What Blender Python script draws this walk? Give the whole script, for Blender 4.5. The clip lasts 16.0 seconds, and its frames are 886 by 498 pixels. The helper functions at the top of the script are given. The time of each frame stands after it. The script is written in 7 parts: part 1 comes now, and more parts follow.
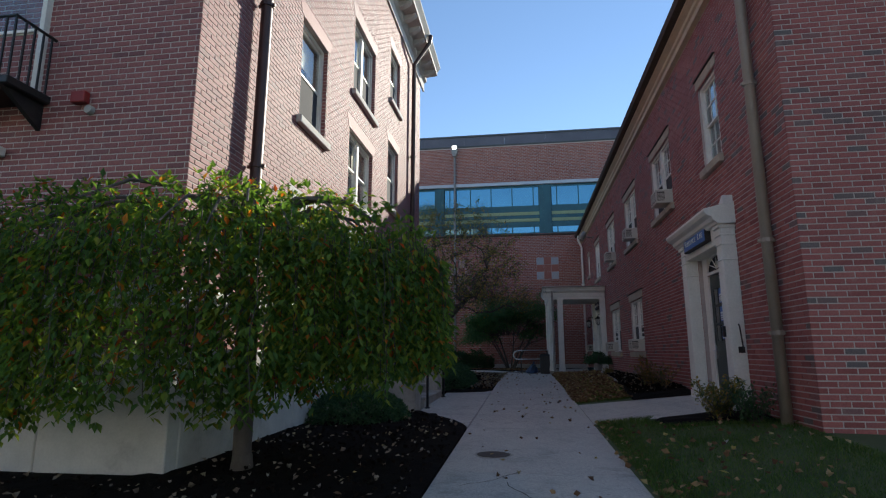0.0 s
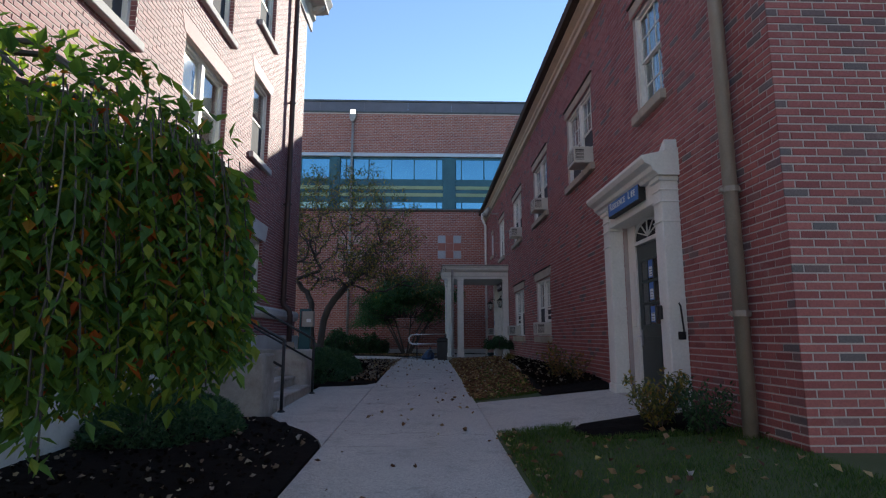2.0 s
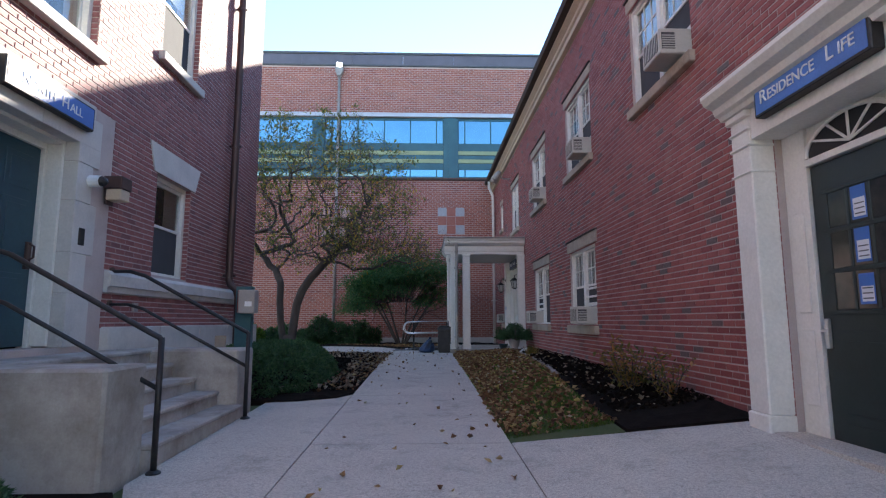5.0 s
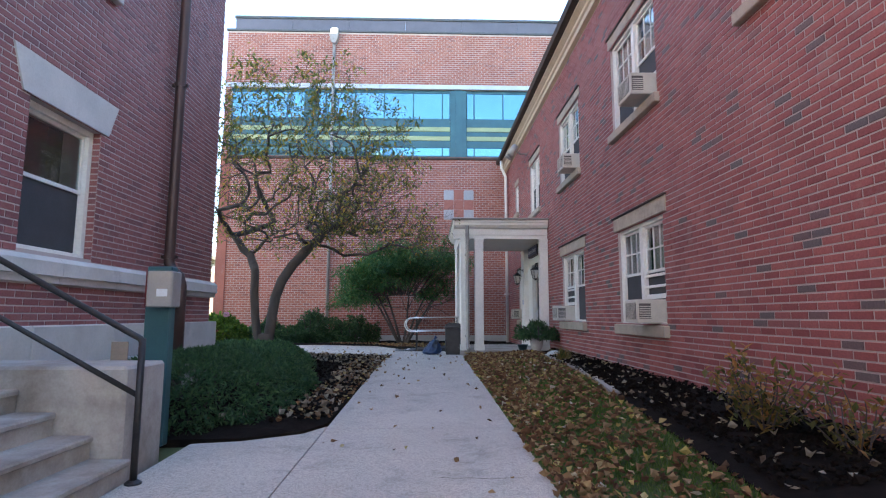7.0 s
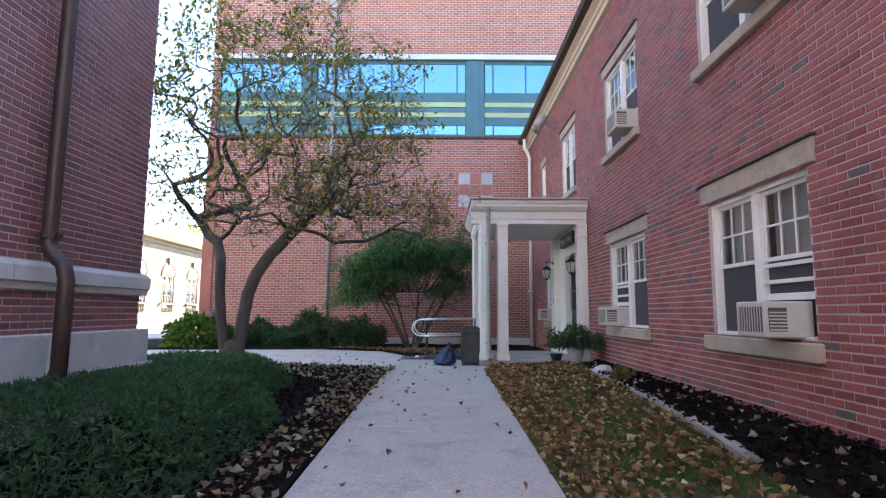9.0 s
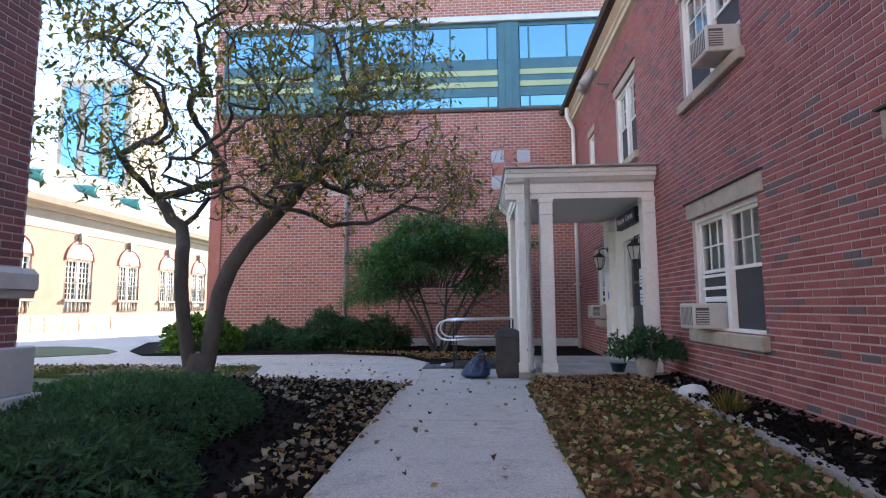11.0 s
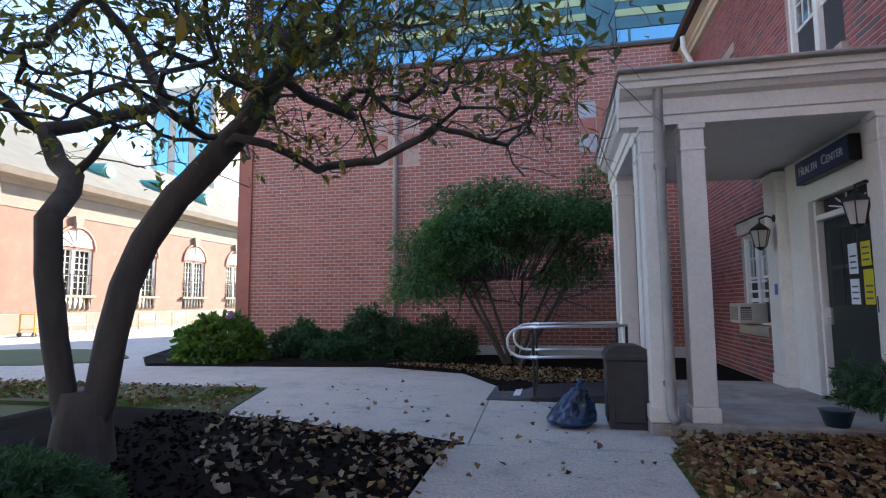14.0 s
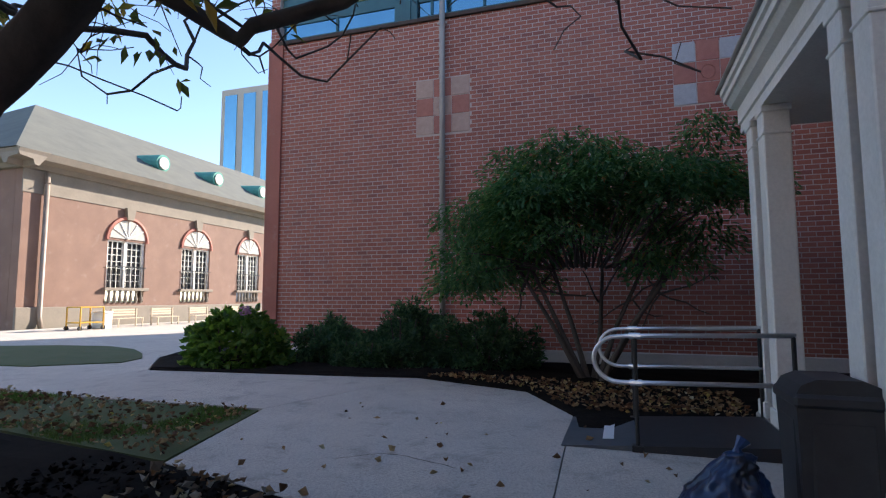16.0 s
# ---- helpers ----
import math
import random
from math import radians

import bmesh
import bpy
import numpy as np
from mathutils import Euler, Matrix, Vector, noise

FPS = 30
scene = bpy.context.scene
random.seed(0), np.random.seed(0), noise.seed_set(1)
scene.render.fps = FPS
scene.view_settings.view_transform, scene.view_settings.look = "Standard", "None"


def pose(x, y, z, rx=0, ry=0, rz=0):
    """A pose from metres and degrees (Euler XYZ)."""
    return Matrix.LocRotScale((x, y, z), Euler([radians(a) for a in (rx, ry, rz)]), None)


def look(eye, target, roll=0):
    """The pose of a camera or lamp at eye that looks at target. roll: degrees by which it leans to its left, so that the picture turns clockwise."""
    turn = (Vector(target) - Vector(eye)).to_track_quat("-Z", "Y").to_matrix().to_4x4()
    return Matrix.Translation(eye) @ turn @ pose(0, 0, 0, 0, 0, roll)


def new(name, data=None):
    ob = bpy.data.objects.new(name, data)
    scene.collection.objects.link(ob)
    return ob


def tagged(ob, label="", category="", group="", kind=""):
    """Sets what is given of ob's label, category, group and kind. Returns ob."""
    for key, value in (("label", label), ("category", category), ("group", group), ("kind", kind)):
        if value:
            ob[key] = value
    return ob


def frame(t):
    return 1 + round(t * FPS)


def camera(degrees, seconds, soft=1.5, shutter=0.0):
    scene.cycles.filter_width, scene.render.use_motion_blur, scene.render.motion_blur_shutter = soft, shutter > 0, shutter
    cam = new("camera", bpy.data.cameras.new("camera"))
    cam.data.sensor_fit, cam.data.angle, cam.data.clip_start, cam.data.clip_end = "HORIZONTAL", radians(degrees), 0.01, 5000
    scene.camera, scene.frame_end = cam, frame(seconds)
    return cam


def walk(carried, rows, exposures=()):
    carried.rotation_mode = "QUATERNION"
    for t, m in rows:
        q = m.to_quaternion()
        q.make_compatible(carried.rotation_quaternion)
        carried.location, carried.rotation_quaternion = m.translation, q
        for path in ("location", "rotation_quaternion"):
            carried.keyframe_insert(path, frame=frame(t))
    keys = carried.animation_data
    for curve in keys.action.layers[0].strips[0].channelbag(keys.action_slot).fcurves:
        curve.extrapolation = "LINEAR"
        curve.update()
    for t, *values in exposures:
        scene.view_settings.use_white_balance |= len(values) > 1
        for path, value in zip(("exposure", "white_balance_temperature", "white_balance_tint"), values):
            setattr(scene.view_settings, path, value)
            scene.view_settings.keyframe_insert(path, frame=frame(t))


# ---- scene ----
cam = camera(78.2, 16.0, 1.2)
PATH = [
    (0, (0.056, 0.122, 1.361), (-0.232, 2.065, 1.735), -0.0),
    (0.5, (0.065, 0.739, 1.357), (-0.051, 2.703, 1.719), 0.1),
    (1, (0.128, 1.437, 1.384), (0.104, 3.408, 1.725), 0.0),
    (1.5, (0.182, 2.119, 1.399), (0.206, 4.091, 1.73), 0.1),
    (2, (0.289, 2.782, 1.405), (0.346, 4.756, 1.72), -0.0),
    (2.5, (0.311, 3.453, 1.444), (0.39, 5.43, 1.739), -0.0),
    (3, (0.334, 4.183, 1.443), (0.414, 6.161, 1.727), -0.0),
    (3.5, (0.295, 4.812, 1.472), (0.372, 6.79, 1.754), -0.0),
    (4, (0.296, 5.466, 1.469), (0.371, 7.445, 1.748), -0.1),
    (6.5, (0.207, 8.912, 1.513), (0.259, 10.897, 1.756), 0.1),
    (7, (0.204, 9.627, 1.523), (0.258, 11.611, 1.767), 0.1),
    (7.5, (0.201, 10.389, 1.576), (0.248, 12.373, 1.819), 0.0),
    (8, (0.234, 11.118, 1.596), (0.281, 13.103, 1.837), 0.2),
    (8.5, (0.235, 11.784, 1.646), (0.258, 13.769, 1.887), 0.3),
    (9, (0.24, 12.427, 1.65), (0.244, 14.413, 1.881), 0.3),
    (11.5, (0.419, 15.615, 1.757), (0.243, 17.596, 1.968), -0.4),
    (12, (0.39, 16.284, 1.731), (0.172, 18.26, 1.947), -0.3),
    (12.5, (0.353, 16.929, 1.764), (0.098, 18.901, 1.971), -0.5),
    (13, (0.316, 17.583, 1.784), (-0.018, 19.544, 1.99), -0.5),
    (13.5, (0.301, 18.224, 1.782), (-0.066, 20.18, 1.983), -0.5),
    (14, (0.195, 18.827, 1.808), (-0.21, 20.776, 2.006), -0.4),
    (14.5, (0.121, 19.439, 1.792), (-0.341, 21.376, 1.981), -0.3),
    (15, (-0.016, 20.058, 1.805), (-0.551, 21.977, 1.991), -0.3),
    (15.5, (-0.122, 20.696, 1.781), (-0.693, 22.604, 1.965), -0.2),
    (16, (-0.24, 21.351, 1.807), (-0.861, 23.243, 1.987), -0.1),
]
EXPOSURES = [(0.0, 0.45, 6500, 6), (1.2, 0.55, 6450, 7), (2.5, 0.95, 6350, 9), (3.5, 1.3, 6300, 11), (4.2, 1.55, 6450, 12), (6.4, 2.6, 6950, 9), (9.0, 2.9, 7300, 14), (11.4, 2.55, 7250, 15), (13.0, 2.3, 7100, 15), (14.5, 2.1, 6850, 14), (15.3, 1.75, 6800, 14), (16.0, 1.4, 6800, 14)]
walk(cam, [(t, look(eye, target, roll)) for t, eye, target, roll in PATH], EXPOSURES)

# ---- light ----
SUN_WAY = Vector((0.5, 1.0, 0.54)).normalized()
world = bpy.data.worlds.new("sky")
scene.world = world
world.use_nodes = True
sky = world.node_tree.nodes.new("ShaderNodeTexSky")
sky.sky_type = "NISHITA"
sky.sun_disc = False
sky.sun_elevation = math.asin(SUN_WAY.z)
sky.sun_rotation = math.atan2(SUN_WAY.x, SUN_WAY.y)
sky.air_density, sky.dust_density, sky.ozone_density = 0.85, 0.0, 2.2
background = world.node_tree.nodes["Background"]
background.inputs["Strength"].default_value = 0.15
world.node_tree.links.new(sky.outputs["Color"], background.inputs["Color"])
sun = new("sun", bpy.data.lights.new("sun", "SUN"))
sun.data.energy, sun.data.angle, sun.data.color = 5.0, radians(0.5), (1.0, 0.93, 0.82)
sun.matrix_world = look((40, 100, 50), (40 - SUN_WAY.x, 100 - SUN_WAY.y, 50 - SUN_WAY.z))

# ---- materials ----
class Nodes:
    """Small helper that wires one node material."""

    def __init__(self, name, rough=0.8, metal=0.0, spec=0.5):
        self.mat = bpy.data.materials.new(name)
        self.mat.use_nodes = True
        self.tree = self.mat.node_tree
        self.bsdf = self.tree.nodes["Principled BSDF"]
        self.bsdf.inputs["Roughness"].default_value = rough
        self.bsdf.inputs["Metallic"].default_value = metal
        self.bsdf.inputs["Specular IOR Level"].default_value = spec
        self.coord = self.node("ShaderNodeTexCoord").outputs["Object"]

    def node(self, kind, **values):
        n = self.tree.nodes.new(kind)
        for key, value in values.items():
            n.inputs[key.replace("_", " ")].default_value = value
        return n

    def link(self, a, b):
        self.tree.links.new(a, b)

    def noise(self, scale, detail=4.0, rough=0.6, stretch=None):
        n = self.node("ShaderNodeTexNoise", Scale=scale, Detail=detail, Roughness=rough)
        if stretch:
            m = self.node("ShaderNodeMapping", Scale=stretch)
            self.link(self.coord, m.inputs["Vector"])
            self.link(m.outputs["Vector"], n.inputs["Vector"])
        else:
            self.link(self.coord, n.inputs["Vector"])
        return n.outputs["Fac"]

    def ramp(self, fac, stops, ease="LINEAR"):
        n = self.node("ShaderNodeValToRGB")
        r = n.color_ramp
        r.interpolation = ease
        while len(r.elements) < len(stops):
            r.elements.new(0.5)
        for e, (at, c) in zip(r.elements, stops):
            e.position, e.color = at, (*c, 1) if len(c) == 3 else c
        self.link(fac, n.inputs["Fac"])
        return n.outputs["Color"]

    def math(self, op, a, b):
        n = self.node("ShaderNodeMath")
        n.operation = op
        for s, v in zip(n.inputs, (a, b)):
            if isinstance(v, (int, float)):
                s.default_value = v
            else:
                self.link(v, s)
        return n.outputs[0]

    def mix(self, fac, a, b, blend="MIX"):
        n = self.node("ShaderNodeMix")
        n.data_type, n.blend_type = "RGBA", blend
        for s, v in ((n.inputs[0], fac), (n.inputs[6], a), (n.inputs[7], b)):
            if isinstance(v, (int, float)):
                s.default_value = v
            elif isinstance(v, tuple):
                s.default_value = (*v, 1)
            else:
                self.link(v, s)
        return n.outputs[2]

    def bump(self, height, strength=0.3, distance=0.01):
        n = self.node("ShaderNodeBump", Strength=strength, Distance=distance)
        self.link(height, n.inputs["Height"])
        self.link(n.outputs["Normal"], self.bsdf.inputs["Normal"])

    def piece(self):
        """A random number for each piece, whether it is an object or an island of a joined mesh."""
        a = self.node("ShaderNodeNewGeometry").outputs["Random Per Island"]
        b = self.node("ShaderNodeObjectInfo").outputs["Random"]
        return self.math("FRACT", self.math("ADD", a, b), 0)

    def done(self, colour):
        if isinstance(colour, tuple):
            self.bsdf.inputs["Base Color"].default_value = (*colour, 1)
        else:
            self.link(colour, self.bsdf.inputs["Base Color"])
        return self.mat


def brick_mat(name, tones, rough=0.68):
    """Fired brick: each piece has its own tone; pores, smears and lime stains over it."""
    n = Nodes(name, rough)
    tone = n.ramp(n.piece(), tones)
    grain = n.noise(55, 6)
    blot = n.noise(1.1, 5)
    c = n.mix(0.55, tone, n.ramp(grain, [(0.25, (0.35, 0.35, 0.35)), (0.75, (1, 1, 1))]), "MULTIPLY")
    c = n.mix(0.5, c, n.ramp(blot, [(0.3, (0.62, 0.58, 0.58)), (0.7, (1.0, 1.0, 1.0))]), "MULTIPLY")
    lime = n.ramp(n.noise(2.7, 6, 0.7), [(0.58, (0, 0, 0)), (0.85, (0.32, 0.32, 0.32))])
    c = n.mix(lime, c, (0.5, 0.44, 0.42))
    n.bump(grain, 0.5, 0.004)
    return n.done(c)


def plain_mat(name, a, b, scale=6.0, rough=0.6, metal=0.0, spec=0.5, fine=60.0, bump=0.25, dirt=None, stretch=None):
    """A surface of two close tones, with fine grain and, where given, dirt patches."""
    n = Nodes(name, rough, metal, spec)
    c = n.mix(n.ramp(n.noise(scale, 5, 0.6, stretch), [(0.3, (0, 0, 0)), (0.7, (1, 1, 1))]), a, b)
    g = n.noise(fine, 5)
    c = n.mix(0.35, c, n.ramp(g, [(0.3, (0.62, 0.62, 0.62)), (0.7, (1, 1, 1))]), "MULTIPLY")
    if dirt:
        colour, low, high = dirt
        c = n.mix(n.ramp(n.noise(scale * 0.6, 7, 0.72), [(low, (0, 0, 0)), (high, (0.85, 0.85, 0.85))]), c, colour)
    n.bump(g, bump, 0.004)
    return n.done(c)


def leaf_mat(name, tones, rough=0.5, gain=(2.3, 2.1, 1.2), thin_share=0.45):
    """Thin leaves that let some light through, each in its own tone."""
    n = Nodes(name, rough, 0.0, 0.35)
    tone = n.ramp(n.piece(), tones)
    c = n.mix(0.4, tone, n.ramp(n.noise(30, 3), [(0.3, (0.55, 0.55, 0.55)), (0.7, (1, 1, 1))]), "MULTIPLY")
    thin = n.node("ShaderNodeBsdfTranslucent")
    n.link(n.mix(1.0, c, gain, "MULTIPLY"), thin.inputs["Color"])
    add = n.node("ShaderNodeMixShader", Fac=thin_share)
    n.link(n.bsdf.outputs[0], add.inputs[1])
    n.link(thin.outputs[0], add.inputs[2])
    n.link(add.outputs[0], n.tree.nodes["Material Output"].inputs["Surface"])
    return n.done(c)


def glass_mat(name, tint=(0.85, 0.92, 0.92)):
    n = Nodes(name, 0.02)
    n.bsdf.inputs["Transmission Weight"].default_value = 1.0
    n.bsdf.inputs["IOR"].default_value = 1.5
    return n.done(tint)


BRICK_RIGHT = brick_mat("red_brick", [(0.0, (0.29, 0.072, 0.070)), (0.3, (0.38, 0.102, 0.095)), (0.6, (0.45, 0.135, 0.122)),
                                      (0.90, (0.37, 0.115, 0.108)), (0.94, (0.20, 0.12, 0.12)), (1.0, (0.15, 0.13, 0.135))])
BRICK_LEFT = brick_mat("plum_brick", [(0.0, (0.31, 0.105, 0.105)), (0.4, (0.40, 0.145, 0.138)), (0.75, (0.35, 0.125, 0.122)), (1.0, (0.24, 0.095, 0.10))])
BRICK_FAR = brick_mat("orange_brick", [(0.0, (0.40, 0.125, 0.088)), (0.4, (0.48, 0.165, 0.115)), (0.8, (0.44, 0.15, 0.108)), (1.0, (0.32, 0.11, 0.09))])
BRICK_HALL = brick_mat("salmon_brick", [(0.0, (0.27, 0.16, 0.122)), (0.5, (0.31, 0.187, 0.14)), (1.0, (0.285, 0.172, 0.132))], 0.85)
MORTAR = plain_mat("mortar", (0.54, 0.46, 0.43), (0.42, 0.35, 0.33), 3, 0.95, fine=90)
MORTAR_DARK = plain_mat("dark_mortar", (0.56, 0.47, 0.44), (0.46, 0.38, 0.35), 3, 0.7, fine=90)
STONE = plain_mat("limestone", (0.66, 0.63, 0.59), (0.54, 0.52, 0.49), 2.5, 0.85, fine=40, dirt=((0.2, 0.19, 0.18), 0.56, 0.85))
SILL = plain_mat("tan_stone", (0.50, 0.42, 0.33), (0.40, 0.34, 0.27), 5, 0.85, fine=40, dirt=((0.18, 0.15, 0.12), 0.52, 0.8))


def concrete_mat(name):
    """Broom-finished concrete: sandy speckle, worn patches, dark stains and hairline crazing."""
    n = Nodes(name, 0.92, 0.0, 0.2)
    c = n.mix(n.ramp(n.noise(0.9, 6, 0.65), [(0.3, (0, 0, 0)), (0.7, (1, 1, 1))]), (0.66, 0.61, 0.55), (0.55, 0.51, 0.465))
    grit = n.noise(140, 3, 0.8)
    c = n.mix(0.7, c, n.ramp(grit, [(0.36, (0.38, 0.37, 0.36)), (0.50, (0.8, 0.8, 0.8)), (0.62, (1.15, 1.13, 1.1))]), "MULTIPLY")
    c = n.mix(0.6, c, n.ramp(n.noise(42, 3, 0.8), [(0.38, (0.6, 0.59, 0.58)), (0.56, (1.08, 1.07, 1.05))]), "MULTIPLY")
    c = n.mix(n.ramp(n.noise(2.3, 8, 0.75), [(0.52, (0, 0, 0)), (0.74, (0.7, 0.7, 0.7))]), c, (0.20, 0.185, 0.17))
    c = n.mix(n.ramp(n.noise(14, 4, 0.7), [(0.64, (0, 0, 0)), (0.72, (0.6, 0.6, 0.6))]), c, (0.12, 0.11, 0.10))
    n.bump(grit, 0.5, 0.004)
    return n.done(c)


CONCRETE = concrete_mat("concrete")
CONCRETE_OLD = plain_mat("weathered_concrete", (0.48, 0.45, 0.42), (0.36, 0.33, 0.30), 2.2, 0.92, fine=50, dirt=((0.15, 0.12, 0.10), 0.44, 0.72), stretch=(1, 1, 0.35))
WHITE = plain_mat("white_paint", (0.86, 0.84, 0.79), (0.78, 0.76, 0.70), 3, 0.5, fine=30, bump=0.12, dirt=((0.36, 0.31, 0.24), 0.62, 0.9))
CREAM = plain_mat("cream_paint", (0.62, 0.50, 0.36), (0.52, 0.42, 0.31), 3, 0.6, fine=30)
SOIL = plain_mat("black_mulch", (0.010, 0.008, 0.007), (0.018, 0.014, 0.012), 9, 1.0, spec=0.05, fine=45, bump=1.0)
GRASS_GROUND = plain_mat("turf_soil", (0.05, 0.08, 0.02), (0.085, 0.095, 0.035), 2.2, 0.95, fine=60, bump=0.8)
SLATE = plain_mat("slate_roof", (0.10, 0.11, 0.12), (0.07, 0.08, 0.09), 4, 0.6, fine=20)
# near-black: the darkness of unlit rooms put into the colour
DARK = plain_mat("unlit_room_dark", (0.018, 0.02, 0.022), (0.03, 0.032, 0.035), 2, 0.9)
GLASS = glass_mat("window_glass")
STEEL_DARK = plain_mat("rusty_lintel", (0.05, 0.035, 0.03), (0.09, 0.06, 0.045), 8, 0.8)
BLACK = plain_mat("black_iron", (0.018, 0.018, 0.02), (0.035, 0.033, 0.033), 20, 0.45, 0.3)
BROWN_PIPE = plain_mat("brown_metal", (0.085, 0.045, 0.04), (0.06, 0.035, 0.03), 3, 0.45, 0.2)
TAN_PIPE = plain_mat("tan_metal", (0.36, 0.30, 0.25), (0.28, 0.23, 0.19), 2, 0.5, 0.1, dirt=((0.14, 0.1, 0.08), 0.55, 0.85))
GREY_PIPE = plain_mat("grey_metal", (0.42, 0.40, 0.37), (0.32, 0.30, 0.28), 3, 0.5, 0.2, dirt=((0.13, 0.1, 0.08), 0.55, 0.85))
TEAL_DOOR = plain_mat("dark_teal_paint", (0.018, 0.062, 0.085), (0.024, 0.08, 0.105), 4, 0.4, fine=25)
GREEN_DOOR = plain_mat("black_green_paint", (0.014, 0.026, 0.024), (0.022, 0.036, 0.034), 4, 0.4, fine=25)
TEAL_METAL = plain_mat("teal_metal", (0.05, 0.15, 0.17), (0.035, 0.11, 0.13), 2, 0.4, 0.3)
LIME_STRIPE = plain_mat("pale_green_panel", (0.42, 0.50, 0.26), (0.36, 0.44, 0.24), 2, 0.5)
SIGN_BLUE = plain_mat("blue_sign", (0.045, 0.15, 0.48), (0.05, 0.17, 0.54), 2, 0.35)
SIGN_NAVY = plain_mat("navy_sign", (0.012, 0.03, 0.10), (0.016, 0.04, 0.13), 2, 0.35)
LETTER = plain_mat("white_letter", (0.8, 0.82, 0.85), (0.75, 0.78, 0.8), 2, 0.5)
AC_WHITE = plain_mat("aged_plastic", (0.62, 0.59, 0.52), (0.54, 0.51, 0.45), 5, 0.5, dirt=((0.3, 0.25, 0.18), 0.6, 0.9))
AC_GRILLE = plain_mat("grey_grille", (0.11, 0.10, 0.095), (0.07, 0.065, 0.06), 9, 0.6)
SCREEN = plain_mat("insect_screen", (0.045, 0.046, 0.05), (0.06, 0.06, 0.064), 3, 0.85)
CURTAIN = plain_mat("sheer_curtain", (0.55, 0.52, 0.47), (0.42, 0.40, 0.37), 6, 0.9, stretch=(1, 4, 0.3))
BLIND = plain_mat("roller_blind", (0.62, 0.58, 0.5), (0.55, 0.5, 0.43), 3, 0.9)
COPPER = plain_mat("green_copper", (0.10, 0.36, 0.29), (0.07, 0.27, 0.22), 4, 0.7)
HALL_ROOF = plain_mat("pale_slate", (0.15, 0.15, 0.12), (0.11, 0.11, 0.092), 1.2, 0.75, fine=12)
FRAME_BLUE = plain_mat("aluminium_frame", (0.55, 0.58, 0.60), (0.48, 0.5, 0.53), 2, 0.4, 0.4)
MIRROR_GLASS = plain_mat("coated_glass", (0.16, 0.36, 0.46), (0.14, 0.32, 0.42), 0.6, 0.06, 0.9, bump=0.02)
CHROME = plain_mat("galvanised_rail", (0.82, 0.83, 0.85), (0.72, 0.73, 0.75), 5, 0.3, 0.85, bump=0.05)
PLASTIC = plain_mat("charcoal_plastic", (0.022, 0.022, 0.025), (0.035, 0.035, 0.038), 8, 0.55)
RED_PAINT = plain_mat("red_enamel", (0.30, 0.02, 0.02), (0.22, 0.02, 0.02), 5, 0.45)
BARK = plain_mat("grey_bark", (0.075, 0.062, 0.055), (0.13, 0.11, 0.095), 7, 0.95, fine=40, bump=0.9, stretch=(1, 1, 0.3))
LEAF_WEEP = leaf_mat("weeping_leaf", [(0.0, (0.055, 0.12, 0.028)), (0.5, (0.095, 0.18, 0.036)), (0.82, (0.17, 0.25, 0.036)), (0.94, (0.24, 0.25, 0.035)), (0.965, (0.40, 0.14, 0.02)), (1.0, (0.36, 0.06, 0.02))])
LEAF_MAG = leaf_mat("magnolia_leaf", [(0.0, (0.055, 0.085, 0.035)), (0.5, (0.12, 0.14, 0.05)), (0.75, (0.21, 0.19, 0.06)), (0.93, (0.32, 0.23, 0.05)), (1.0, (0.28, 0.15, 0.06))])
LEAF_YEW = leaf_mat("yew_needle", [(0.0, (0.022, 0.06, 0.036)), (0.6, (0.042, 0.105, 0.056)), (1.0, (0.085, 0.165, 0.08))], 0.55)
LEAF_MAPLE = leaf_mat("maple_leaf", [(0.0, (0.03, 0.10, 0.05)), (0.6, (0.06, 0.16, 0.075)), (0.97, (0.10, 0.20, 0.08)), (1.0, (0.18, 0.09, 0.02))])
LEAF_HYD = leaf_mat("hydrangea_leaf", [(0.0, (0.04, 0.10, 0.02)), (0.6, (0.08, 0.17, 0.03)), (1.0, (0.14, 0.22, 0.04))])
LEAF_DRY = leaf_mat("shrub_leaf", [(0.0, (0.05, 0.065, 0.02)), (0.4, (0.10, 0.11, 0.035)), (0.7, (0.22, 0.14, 0.05)), (0.9, (0.30, 0.15, 0.05)), (1.0, (0.33, 0.24, 0.16))])
LEAF_FALLEN = leaf_mat("fallen_leaf", [(0.0, (0.10, 0.05, 0.028)), (0.35, (0.21, 0.105, 0.05)), (0.65, (0.33, 0.20, 0.10)), (0.88, (0.45, 0.32, 0.17)), (0.95, (0.52, 0.42, 0.12)), (1.0, (0.52, 0.48, 0.42))], 0.8, (1, 1, 1), 0.2)
LEAF_PALE = leaf_mat("curled_leaf", [(0.0, (0.15, 0.10, 0.07)), (0.5, (0.30, 0.25, 0.19)), (0.8, (0.45, 0.40, 0.33)), (1.0, (0.42, 0.33, 0.15))], 0.8, (1, 1, 1), 0.2)
BLADE = leaf_mat("grass_blade", [(0.0, (0.03, 0.07, 0.012)), (0.6, (0.055, 0.115, 0.022)), (0.9, (0.10, 0.15, 0.035)), (1.0, (0.18, 0.17, 0.07))], 0.6)
MULCH_CHIP = plain_mat("bark_chip", (0.009, 0.007, 0.006), (0.022, 0.016, 0.013), 30, 1.0, spec=0.05, bump=0.8)
DOOR_GLASS = plain_mat("door_glass", (0.02, 0.025, 0.028), (0.05, 0.055, 0.05), 9, 0.08, bump=0.02)

